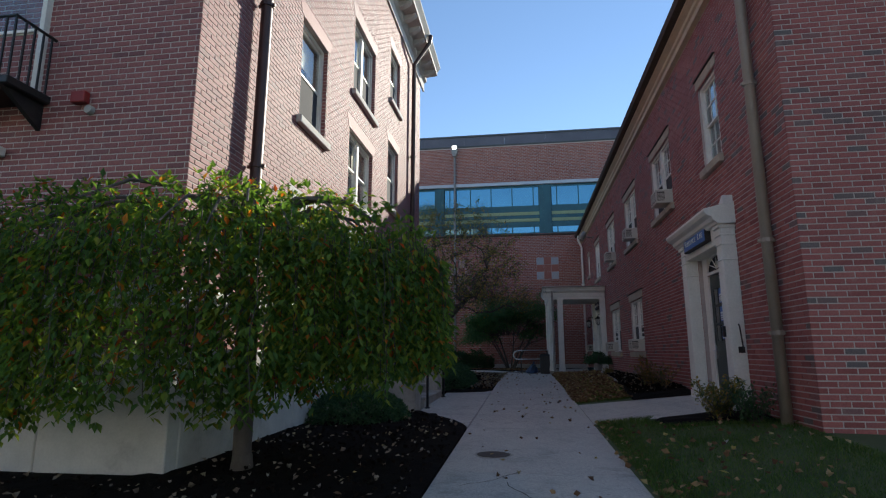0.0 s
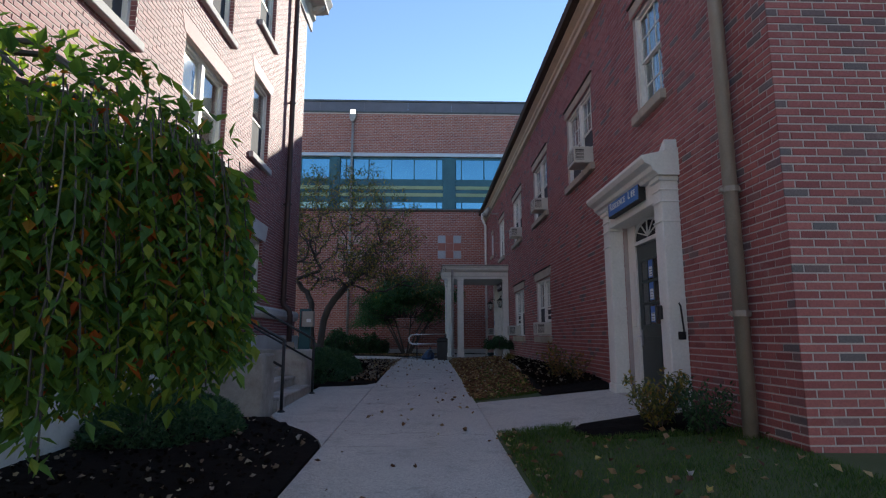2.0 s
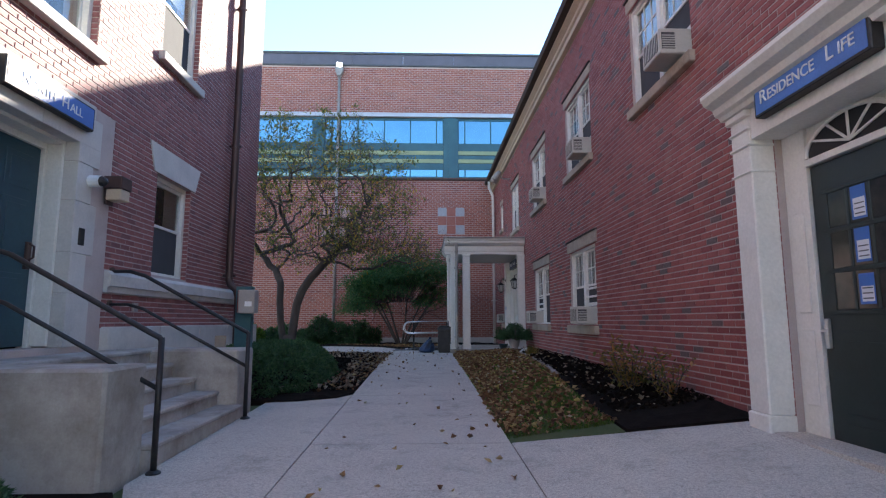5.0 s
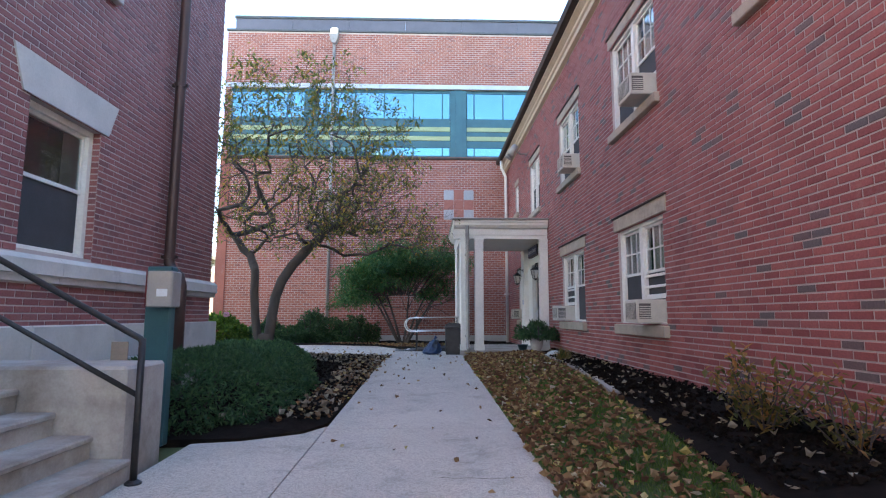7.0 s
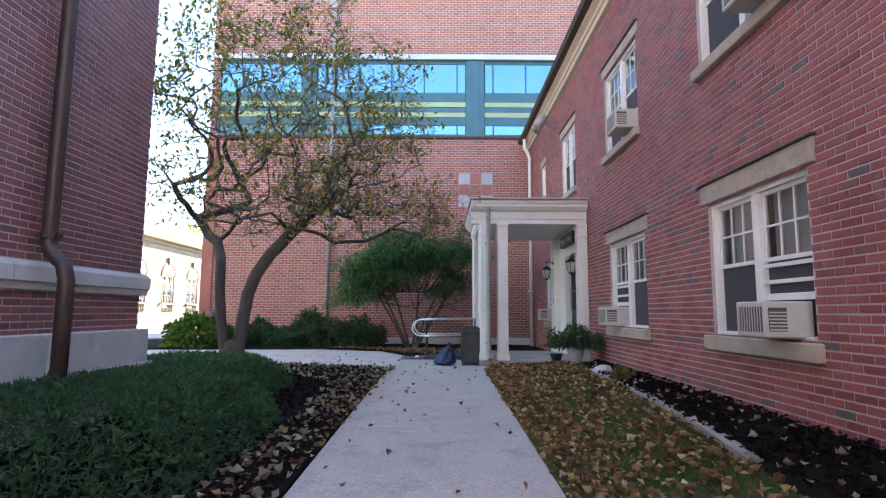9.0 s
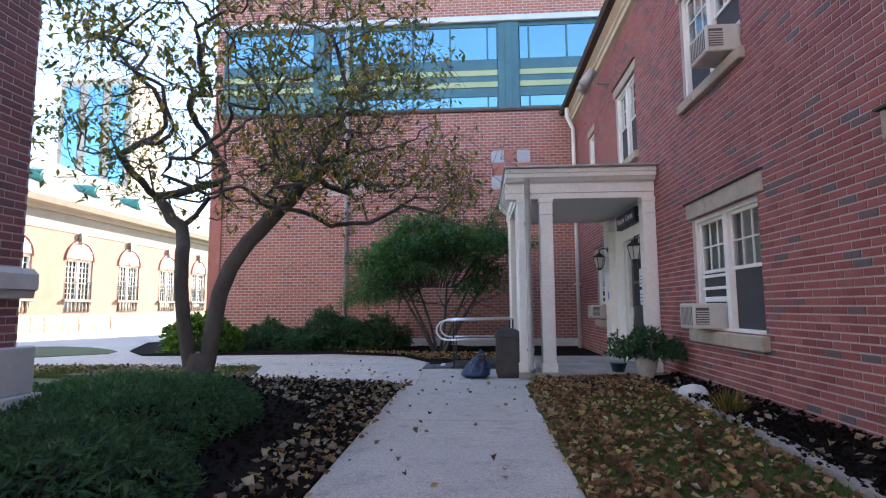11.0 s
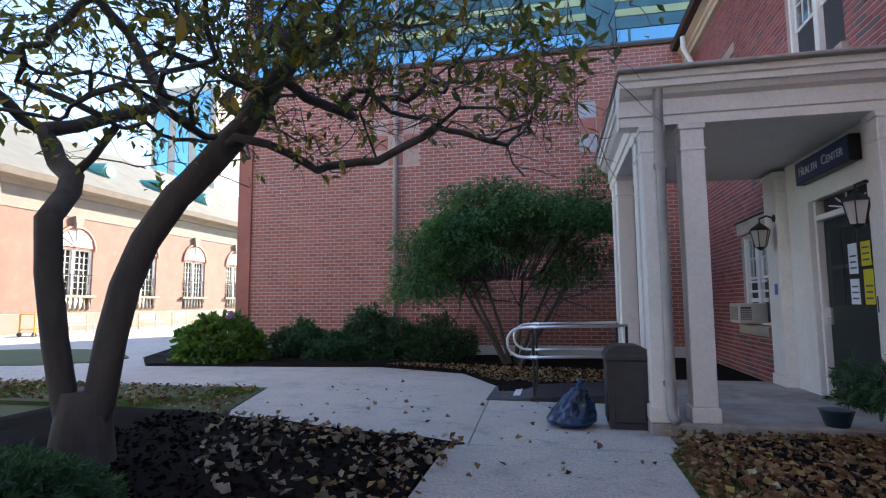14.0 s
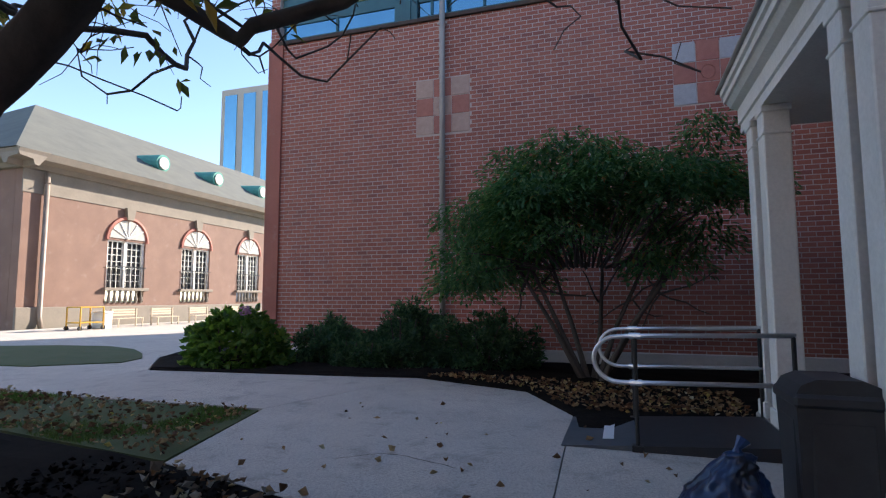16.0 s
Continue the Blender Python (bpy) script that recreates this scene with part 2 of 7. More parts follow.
# ---- mesh tools ----
class Geo:
    """Gathers vertices and faces for one mesh."""

    def __init__(self):
        self.v, self.f = [], []

    def add(self, verts, faces):
        n = len(self.v)
        self.v += [tuple(p) for p in verts]
        self.f += [tuple(i + n for i in face) for face in faces]
        return self

    def box(self, x0, y0, z0, x1, y1, z1, c=0.0):
        """A box with chamfered edges of width c."""
        lo, hi = (min(x0, x1), min(y0, y1), min(z0, z1)), (max(x0, x1), max(y0, y1), max(z0, z1))
        if c <= 0:
            v = [(x, y, z) for x in (lo[0], hi[0]) for y in (lo[1], hi[1]) for z in (lo[2], hi[2])]
            return self.add(v, [(0, 1, 3, 2), (4, 6, 7, 5), (0, 4, 5, 1), (2, 3, 7, 6), (0, 2, 6, 4), (1, 5, 7, 3)])
        c = min(c, 0.45 * min(hi[i] - lo[i] for i in range(3)))
        v, at = [], {}
        for sx in (0, 1):
            for sy in (0, 1):
                for sz in (0, 1):
                    s = (sx, sy, sz)
                    for a in range(3):
                        p = [(hi[i] if s[i] else lo[i]) if i == a else (hi[i] - c if s[i] else lo[i] + c) for i in range(3)]
                        at[s, a] = len(v)
                        v.append(p)
        f = []
        for a in range(3):
            b, d = (a + 1) % 3, (a + 2) % 3
            for s in (0, 1):
                k = []
                for q, r in ((0, 0), (1, 0), (1, 1), (0, 1)):
                    t = [0, 0, 0]
                    t[a], t[b], t[d] = s, q, r
                    k.append(at[tuple(t), a])
                f.append(tuple(k) if s else tuple(reversed(k)))
                for r in (0, 1):
                    t0, t1 = [0, 0, 0], [0, 0, 0]
                    t0[b], t0[d], t1[b], t1[d] = s, r, s, r
                    t1[a] = 1
                    k = (at[tuple(t0), b], at[tuple(t1), b], at[tuple(t1), d], at[tuple(t0), d])
                    f.append(k if s == r else tuple(reversed(k)))
        for s in [(i, j, k) for i in (0, 1) for j in (0, 1) for k in (0, 1)]:
            k = (at[s, 0], at[s, 1], at[s, 2])
            f.append(k if sum(s) % 2 else tuple(reversed(k)))
        return self.add(v, f)

    def tube(self, pts, radii, n=10, caps=True):
        """A round tube along points."""
        pts = [Vector(p) for p in pts]
        if isinstance(radii, (int, float)):
            radii = [radii] * len(pts)
        rings, side = [], None
        for i, p in enumerate(pts):
            way = (pts[min(i + 1, len(pts) - 1)] - pts[max(i - 1, 0)]).normalized()
            if side is None:
                side = way.orthogonal().normalized()
            side = (side - way * side.dot(way)).normalized()
            up = way.cross(side)
            rings.append([p + radii[i] * (math.cos(2 * math.pi * k / n) * side + math.sin(2 * math.pi * k / n) * up) for k in range(n)])
        f = [(r * n + k, r * n + (k + 1) % n, (r + 1) * n + (k + 1) % n, (r + 1) * n + k) for r in range(len(pts) - 1) for k in range(n)]
        if caps:
            f += [tuple(reversed(range(n))), tuple(range((len(pts) - 1) * n, len(pts) * n))]
        return self.add([p for ring in rings for p in ring], f)

    def prism(self, poly, axis, a, b):
        """A polygon, given in the two other axes, drawn out along an axis from a to b."""
        def at(p, d):
            q = list(p)
            q.insert(axis, d)
            return q
        n = len(poly)
        v = [at(p, a) for p in poly] + [at(p, b) for p in poly]
        f = [tuple(reversed(range(n))), tuple(range(n, 2 * n))] + [(k, (k + 1) % n, n + (k + 1) % n, n + k) for k in range(n)]
        return self.add(v, f)

    def lathe(self, at, profile, n=14):
        """A round body about an upright line, from (radius, height) pairs."""
        x, y, z = at
        v = [(x + r * math.cos(2 * math.pi * k / n), y + r * math.sin(2 * math.pi * k / n), z + h) for r, h in profile for k in range(n)]
        f = [(i * n + k, i * n + (k + 1) % n, (i + 1) * n + (k + 1) % n, (i + 1) * n + k) for i in range(len(profile) - 1) for k in range(n)]
        f += [tuple(reversed(range(n))), tuple(range((len(profile) - 1) * n, len(profile) * n))]
        return self.add(v, f)

    def mesh(self, name, mat, smooth=False):
        me = bpy.data.meshes.new(name)
        me.from_pydata(self.v, [], self.f)
        me.materials.append(mat)
        if smooth:
            me.polygons.foreach_set("use_smooth", [True] * len(me.polygons))
        me.update()
        return me


def fix(me):
    """Turns all faces outward."""
    bm = bmesh.new()
    bm.from_mesh(me)
    bmesh.ops.recalc_face_normals(bm, faces=bm.faces)
    bm.to_mesh(me)
    bm.free()
    return me


def thing(name, at, label, category, group="", kind=""):
    """An Empty at the base of a thing, that holds its parts."""
    ob = new(name)
    ob.location = at
    ob.empty_display_size = 0.2
    return tagged(ob, label, category, group, kind)


def part(name, geo, mat, parent, label="", smooth=False, kind=""):
    """Links one mesh in world places as a part of a thing or of a part."""
    ob = new(name, fix(geo.mesh(name, mat, smooth)) if len(geo.f) < 20000 else geo.mesh(name, mat, smooth))
    if parent is not None:
        ob.parent = parent
        place = Vector(parent.location) if parent.parent is None else Vector((0, 0, 0))
        ob.matrix_parent_inverse = Matrix.Translation(-place)
    return tagged(ob, label, "", "", kind)


def structure(name, geo, mat, label, category, smooth=False):
    return tagged(part(name, geo, mat, None, "", smooth), label, category, "", "structure")


def wall_mesh(at, u0, u1, z0, z1, holes, axis, back):
    """A wall with real openings: its face lies at `at` on `axis` (0 or 1), its back at `back`; holes are (u0, u1, z0, z1)."""
    us = sorted({u0, u1, *[min(max(h[i], u0), u1) for h in holes for i in (0, 1)]})
    zs = sorted({z0, z1, *[min(max(h[i], z0), z1) for h in holes for i in (2, 3)]})
    full = {(i, j): not any(h[0] < (us[i] + us[i + 1]) / 2 < h[1] and h[2] < (zs[j] + zs[j + 1]) / 2 < h[3] for h in holes)
            for i in range(len(us) - 1) for j in range(len(zs) - 1)}
    g = Geo()

    def p(d, u, z):
        return (d, u, z) if axis == 0 else (u, d, z)
    for (i, j), solid in full.items():
        if not solid:
            continue
        a, b, c, d = us[i], us[i + 1], zs[j], zs[j + 1]
        for s in (at, back):
            g.add([p(s, a, c), p(s, b, c), p(s, b, d), p(s, a, d)], [(0, 1, 2, 3)])
        for near, q, r in (((i - 1, j), (a, c), (a, d)), ((i + 1, j), (b, c), (b, d)), ((i, j - 1), (a, c), (b, c)), ((i, j + 1), (a, d), (b, d))):
            if not full.get(near, False):
                g.add([p(at, *q), p(at, *r), p(back, *r), p(back, *q)], [(0, 1, 2, 3)])
    bm = bmesh.new()
    me = g.mesh("wall", MORTAR)
    bm.from_mesh(me)
    bmesh.ops.remove_doubles(bm, verts=bm.verts, dist=1e-4)
    bmesh.ops.recalc_face_normals(bm, faces=bm.faces)
    bm.to_mesh(me)
    bm.free()
    g.v = [tuple(q.co) for q in me.vertices]
    g.f = [tuple(q.vertices) for q in me.polygons]
    bpy.data.meshes.remove(me)
    return g


def brick_runs(u0, u1, z0, z1, holes, course, length, joint, every_header=0):
    """Yields (a, b, c, d): the bricks of a running bond, cut at openings."""
    rows = int(math.ceil((z1 - z0) / course))
    for r in range(rows):
        c, d = z0 + r * course, min(z0 + (r + 1) * course - joint, z1)
        if d - c < 0.02:
            continue
        header = every_header and r % every_header == every_header - 1
        step = length / 2 if header else length
        cuts = sorted([(h[0], h[1]) for h in holes if h[2] < (c + d) / 2 < h[3]])
        spans, at = [], u0
        for a, b in cuts:
            if a > at:
                spans.append((at, min(a, u1)))
            at = max(at, b)
        if at < u1:
            spans.append((at, u1))
        shift = (length / 2 if r % 2 else 0.0) + (length / 4 if header else 0.0)
        for a, b in spans:
            k = math.floor((a - u0 - shift) / step)
            while True:
                p, q = max(a, u0 + shift + k * step), min(b, u0 + shift + (k + 1) * step - joint)
                k += 1
                if p >= b - 0.01:
                    break
                if q - p > 0.025:
                    yield p, q, c, d


def brick_piece(g, axis, at, out, a, b, c, d):
    """One brick: a proud face with chamfered edges. `out` is the way it faces, +1 or -1."""
    k, proud = 0.004, 0.005 + 0.003 * random.random()
    y = at + out * proud
    m = at - out * 0.002

    def p(w, u, z):
        return (w, u, z) if axis == 0 else (u, w, z)
    v = [p(m, a, c), p(m, b, c), p(m, b, d), p(m, a, d), p(y, a + k, c + k), p(y, b - k, c + k), p(y, b - k, d - k), p(y, a + k, d - k)]
    f = [(4, 5, 6, 7), (0, 1, 5, 4), (1, 2, 6, 5), (2, 3, 7, 6), (3, 0, 4, 7)]
    if (out > 0) == (axis == 1):
        f = [tuple(reversed(q)) for q in f]
    g.add(v, f)


LATER = []


def brick_face(wall, mat, axis, at, out, u0, u1, z0, z1, holes, course=0.079, length=0.24, joint=0.0125, near=None, every_header=0):
    """Lays bricks on a wall: those inside `near` (u0, u1, z0, z1) become parts of their own, the rest one joined part."""
    g = Geo()
    single = []
    for a, b, c, d in brick_runs(u0, u1, z0, z1, holes, course, length, joint, every_header):
        if near and near[0] < a and b < near[1] and near[2] < c and d < near[3] and len(single) < 300:
            single.append((a, b, c, d))
        else:
            brick_piece(g, axis, at, out, a, b, c, d)
    part("brickwork", g, mat, wall, kind="stuff")
    if single:
        LATER.append((wall, mat, axis, at, out, single))


def lay_single_bricks():
    """The bricks that are objects of their own; alike ones share a mesh."""
    for wall, mat, axis, at, out, single in LATER:
        shared = {}
        for a, b, c, d in single:
            key = (round(b - a, 3), round(d - c, 3))
            if key not in shared:
                g = Geo()
                brick_piece(g, axis, 0.0, out, -(b - a) / 2, (b - a) / 2, 0.0, d - c)
                shared[key] = g.mesh("brick", mat)
            ob = new("brick", shared[key])
            ob.location = (at, (a + b) / 2, c) if axis == 0 else ((a + b) / 2, at, c)
            ob.parent = wall


def rise(y):
    """Height of the gently rising ground."""
    if y < 18:
        return 0.0205 * y
    if y < 26:
        s = (y - 18) / 8
        return 0.369 + 8 * 0.0205 * (s - s * s / 2)
    return 0.451


def bank(x, y):
    """Height of the ground above the walk where it climbs towards the low wing."""
    up = max(0.0, min(1.0, (x - 1.2) / 2.3))
    return up * float(np.interp(y, (2, 8, 12, 14.5, 18, 24, 25), (0.1, 0.2, 0.27, 0.3, 0.24, 0.16, 0.0)))

# ---- ground ----
def patch_geo(poly, lift, step=0.5, rough=0.0, skirt=0.12, mound=0.0):
    """A piece of ground that follows the rise, with a skirt down into the earth."""
    bm = bmesh.new()
    bm.faces.new([bm.verts.new((x, y, 0)) for x, y in poly])
    lo, hi = [min(p[i] for p in poly) for i in (0, 1)], [max(p[i] for p in poly) for i in (0, 1)]
    for i, way in ((0, (1, 0, 0)), (1, (0, 1, 0))):
        s = lo[i] + step
        while s < hi[i] - 0.02:
            at = (s, 0, 0) if i == 0 else (0, s, 0)
            bmesh.ops.bisect_plane(bm, geom=bm.verts[:] + bm.edges[:] + bm.faces[:], plane_co=at, plane_no=way)
            s += step
    rim = [e for e in bm.edges if e.is_boundary]
    inner = {v for v in bm.verts if not v.is_boundary}
    for v in bm.verts:
        w = noise.noise((v.co.x * 1.7, v.co.y * 1.7, 3.1)) * rough + noise.noise((v.co.x * 6, v.co.y * 6, 1.1)) * rough * 0.5
        v.co.z = rise(v.co.y) + bank(v.co.x, v.co.y) + lift + (w + mound if v in inner else 0.0)
    low = bmesh.ops.extrude_edge_only(bm, edges=rim)
    for v in low["geom"]:
        if isinstance(v, bmesh.types.BMVert):
            v.co.z -= skirt
    bmesh.ops.recalc_face_normals(bm, faces=bm.faces)
    bm.verts.index_update()
    g = Geo()
    g.add([v.co for v in bm.verts], [[v.index for v in f.verts] for f in bm.faces])
    bm.free()
    return g


g = Geo()
xs = [-400, -120, -60, -40, -25, -15, -8, 0, 8, 20, 60, 400]
ys = [-300, -60, -20, -10, *range(-5, 34, 1), 45, 70, 120, 400, 900]
for y in ys:
    for x in xs:
        g.v.append((x, y, rise(max(y, -10)) - 0.06))
g.f = [(j * len(xs) + i, j * len(xs) + i + 1, (j + 1) * len(xs) + i + 1, (j + 1) * len(xs) + i) for j in range(len(ys) - 1) for i in range(len(xs) - 1)]
ground = structure("ground", g, GRASS_GROUND, "worn grass and soil ground around the buildings", "ground")

pavement = thing("pavement", (0, 0, 0), "grey concrete walk of broom-finished slabs with tooled joints", "walkway", kind="structure")
SLABS = [[(-0.88, y0 + 0.006), (1.14, y0 + 0.006), (1.14, y1 - 0.006), (-0.88, y1 - 0.006)] for y0, y1 in
         ((-9.0, -6.0), (-6.0, -3.0), (-3.0, 0.2), (0.2, 3.2), (3.2, 6.2), (6.2, 9.15), (9.15, 12.55), (12.55, 15.7), (15.7, 18.6), (18.6, 21.5), (21.5, 24.2))]
SLABS += [
    [(-0.892, 9.75), (-0.892, 15.8), (-1.08, 15.46), (-1.6, 15.17), (-2.05, 15.07), (-2.05, 11.31), (-1.75, 10.71), (-1.18, 9.94), (-0.98, 9.51), (-0.892, 9.2)][::-1],
    [(1.152, 9.75), (2.2, 9.8), (3.5, 9.85), (3.5, 12.2), (2.2, 12.4), (1.152, 12.55)],
    [(-0.68, 24.21), (1.27, 24.21), (1.27, 26.7), (-0.15, 26.7), (-0.78, 26.7)],
    [(-0.692, 24.21), (-0.792, 26.7), (-0.83, 27.94), (-1.6, 29.38), (-3.6, 30.2), (-4.5, 27.21), (-3.9, 25.07)],
    [(-4.512, 27.21), (-3.612, 30.2), (-4.6, 30.05), (-8.9, 29.63), (-8.9, 27.11)],
    [(-8.912, 27.09), (-8.912, 29.65), (-10.5, 31.45), (-12.45, 35.5), (-12.45, 60), (-25.5, 60), (-25.5, 29.5), (-13.0, 27.29)],
]
for poly in SLABS:
    part("slab", patch_geo(poly, 0.0, 1.0, 0.004, 0.14), CONCRETE, pavement)

bed_left = structure("mulch_bed", patch_geo([(-0.9, -7.98), (-0.9, 9.15), (-1.01, 9.51), (-1.21, 9.94), (-1.78, 10.71), (-2.02, 11.1), (-3.86, 11.1), (-3.86, 5.55), (-14, 5.55), (-14, -7.98)], 0.015, 0.4, 0.05, 0.1, 0.03), SOIL,
                     "black bark mulch bed along the walk", "planting bed")
bed_mid = structure("mulch_bed", patch_geo([(-0.9, 15.9), (-0.9, 24.09), (-0.72, 24.2), (-3.9, 25.02), (-6.5, 25.35), (-6.5, 20.4), (-3.9, 20.21), (-3.9, 15.07), (-1.62, 15.22), (-1.1, 15.51)], 0.015, 0.4, 0.05, 0.1, 0.03), SOIL,
                    "black bark mulch bed under the hedge and tree", "planting bed")
bed_far = structure("mulch_bed", patch_geo([(-0.73, 26.75), (-0.15, 26.75), (3.6, 27.11), (3.6, 33.1), (-8.95, 33.1), (-8.95, 36.0), (-12.4, 35.5), (-10.45, 31.45), (-8.9, 29.69), (-4.6, 30.1), (-3.6, 30.24), (-1.6, 29.43), (-0.8, 27.94)], 0.012, 0.5, 0.05, 0.1, 0.03), SOIL,
                    "black mulch bed at the foot of the brick wall", "planting bed")
bed_right = structure("mulch_bed", patch_geo([(2.3, 12.42), (3.62, 12.22), (3.62, 24.68), (3, 24.58), (2.95, 20.92), (2.75, 17.86), (2.35, 13.96)], 0.02, 0.4, 0.05, 0.1, 0.03), SOIL,
                      "black mulch bed along the brick wall", "planting bed")
bed_door = structure("mulch_bed", patch_geo([(2.2, 9.75), (2, 9.44), (2.2, 8.99), (3, 8.77), (3.62, 8.77), (3.62, 10.01)], 0.03, 0.4, 0.05, 0.1, 0.03), SOIL,
                     "small mulch bed with shrubs beside the door", "planting bed")
bed_porch = structure("mulch_bed", patch_geo([(1.42, 23.78), (1.6, 23.04), (3, 22.93), (3, 24.63), (1.42, 24.63)], 0.03, 0.4, 0.03, 0.1, 0.02), SOIL,
                      "leaf-strewn mulch bed before the porch", "planting bed")
lawn_right = structure("lawn", patch_geo([(1.14, 12.57), (2.28, 12.42), (2.34, 13.96), (2.74, 17.86), (2.94, 20.92), (2.98, 22.88), (1.6, 22.98), (1.37, 23.78), (1.14, 24.09)], 0.0, 0.5, 0.02), GRASS_GROUND,
                       "thin leaf-strewn grass strip beside the walk", "lawn")
lawn_near = structure("lawn", patch_geo([(1.14, -7.98), (9, -7.98), (9, 8.45), (3.6, 8.45), (3.6, 8.72), (2.98, 8.72), (2.15, 8.93), (1.95, 9.44), (2.15, 9.81), (1.14, 9.71)], 0.01, 0.5, 0.02, 0.1, 0.05), GRASS_GROUND,
                      "mown green lawn with fallen leaves", "lawn")
lawn_oval = structure("lawn", patch_geo([(-10.4, 30.4), (-10.7, 31.2), (-11.5, 31.95), (-12.7, 32.8), (-14.1, 33.3), (-15.8, 33.1), (-17.6, 32.3), (-20.0, 30.6), (-18.5, 29.6), (-14.0, 29.0), (-11.6, 29.3)], 0.02, 0.6, 0.02), GRASS_GROUND,
                       "rounded lawn in the paved forecourt", "lawn")
lawn_left = structure("lawn", patch_geo([(-4.5, 27.11), (-3.95, 25.11), (-6.5, 25.45), (-9.5, 25.45), (-13, 26.22), (-13, 27.21), (-8.9, 27.06)], 0.0, 0.5, 0.02), GRASS_GROUND,
                      "worn grass corner with fallen leaves", "lawn")

# ---- the three brick buildings ----
RX, LX, FY = 3.6, -3.75, 33.1
R_UP = [(9.9, 10.85), (13.15, 15.1), (17.3, 19.25), (21.45, 23.32), (25.8, 27.35)]
R_SMALL = (29.7, 30.4)
R_LOW = [(17.33, 19.2), (21.33, 23.27)]
R_HOLES = [(a, b, 4.82, 6.5) for a, b in R_UP] + [(*R_SMALL, 5.4, 6.5)] + [(a, b, 1.39, 3.02) for a, b in R_LOW] + [(28.6, 29.9, 1.39, 3.02)]
R_HOLES += [(9.82, 11.76, 0.3, 3.25), (25.5, 26.87, 0.5, 3.12)]
R_TOP = 7.75
right_wall = structure("wall_right", wall_mesh(RX, 7.6, 33.09, -0.3, 8.2, R_HOLES, 0, RX + 0.35), MORTAR, "two-storey red brick wall with dark header bricks", "wall")
brick_face(right_wall, BRICK_RIGHT, 0, RX, -1, 7.6, 33.08, 0.0, R_TOP, R_HOLES, near=(12.6, 17.0, 0.3, 1.6))
right_end = structure("wall_right_end", wall_mesh(7.6, RX + 0.35, 17.0, -0.3, 8.2, [], 1, 7.95), MORTAR, "red brick end wall of the low wing", "wall")
brick_face(right_end, BRICK_RIGHT, 1, 7.6, -1, RX - 0.009, 17.0, 0.0, R_TOP, [])

L_HOLES = [(8.58, 9.84, 2.13, 3.7), (8.58, 9.84, 5.42, 7.37), (8.58, 9.84, 9.0, 10.8), (11.32, 13.24, 4.76, 6.4), (11.5, 13.31, 7.4, 9.3), (14.92, 16.1, 2.17, 3.7),
           (14.8, 16.1, 5.54, 7.5), (14.95, 16.2, 8.86, 10.6), (11.8, 13.05, 1.2, 3.55)]
L_TOP = 11.7
left_wall = structure("wall_left", wall_mesh(LX, 5.65, 19.65, -0.3, 13.0, L_HOLES, 0, LX - 0.45), MORTAR_DARK, "tall plum brick wall with limestone bands", "wall")
L_BRICK = L_HOLES + [(11.4, 13.75, 0.9, 4.08), (5.0, 20.0, 1.84, 2.13)]
brick_face(left_wall, BRICK_LEFT, 0, LX, 1, 5.65, 19.65, 1.4, L_TOP, L_BRICK, 0.074, 0.222, near=(13.4, 17.6, 2.04, 3.2))
left_south = structure("wall_left_south", wall_mesh(5.65, -22.0, LX - 0.45, -0.3, 13.0, [], 1, 6.1), MORTAR_DARK, "tall plum brick end wall in shade", "wall")
brick_face(left_south, BRICK_LEFT, 1, 5.65, -1, -16.0, LX + 0.007, 1.4, L_TOP, [], 0.074, 0.222)
left_north = structure("wall_left_north", wall_mesh(19.65, -22.0, LX - 0.45, -0.3, 13.0, [], 1, 19.2), MORTAR_DARK, "plum brick back wall", "wall")

F_TOP = 14.28
F_HOLES = [(-8.6, 9.0, 8.48, 11.63)]
far_wall = structure("wall_far", wall_mesh(FY, -8.86, 24.0, -0.3, F_TOP, F_HOLES, 1, FY + 0.5), MORTAR_DARK, "tall orange-red brick wall across the end of the walk", "wall")
TILE_A, TILE_B = (0.87, 2.19, 5.7, 7.0), (-4.76, -3.44, 5.62, 6.92)
brick_face(far_wall, BRICK_FAR, 1, FY, -1, -8.86, 7.0, 0.3, F_TOP - 0.05, F_HOLES + [TILE_A, TILE_B], course=0.098, length=0.26, joint=0.016, near=(-3.4, 0.3, 0.9, 2.9))
far_side = structure("wall_far_side", wall_mesh(-8.86, FY + 0.5, 55.0, -0.3, F_TOP, [], 0, -8.46), MORTAR_DARK, "brick side wall of the tall block", "wall")


# ---- windows ----
def along(axis, at, out):
    """Gives a box maker for a wall: d runs out of the wall's face, u along it."""
    def box(g, d0, d1, u0, u1, z0, z1, c=0.004):
        a, b = at + out * d0, at + out * d1
        return g.box(a, u0, z0, b, u1, z1, c) if axis == 0 else g.box(u0, a, z0, u1, b, z1, c)
    return box


WINDOW_NUMBER = [0]


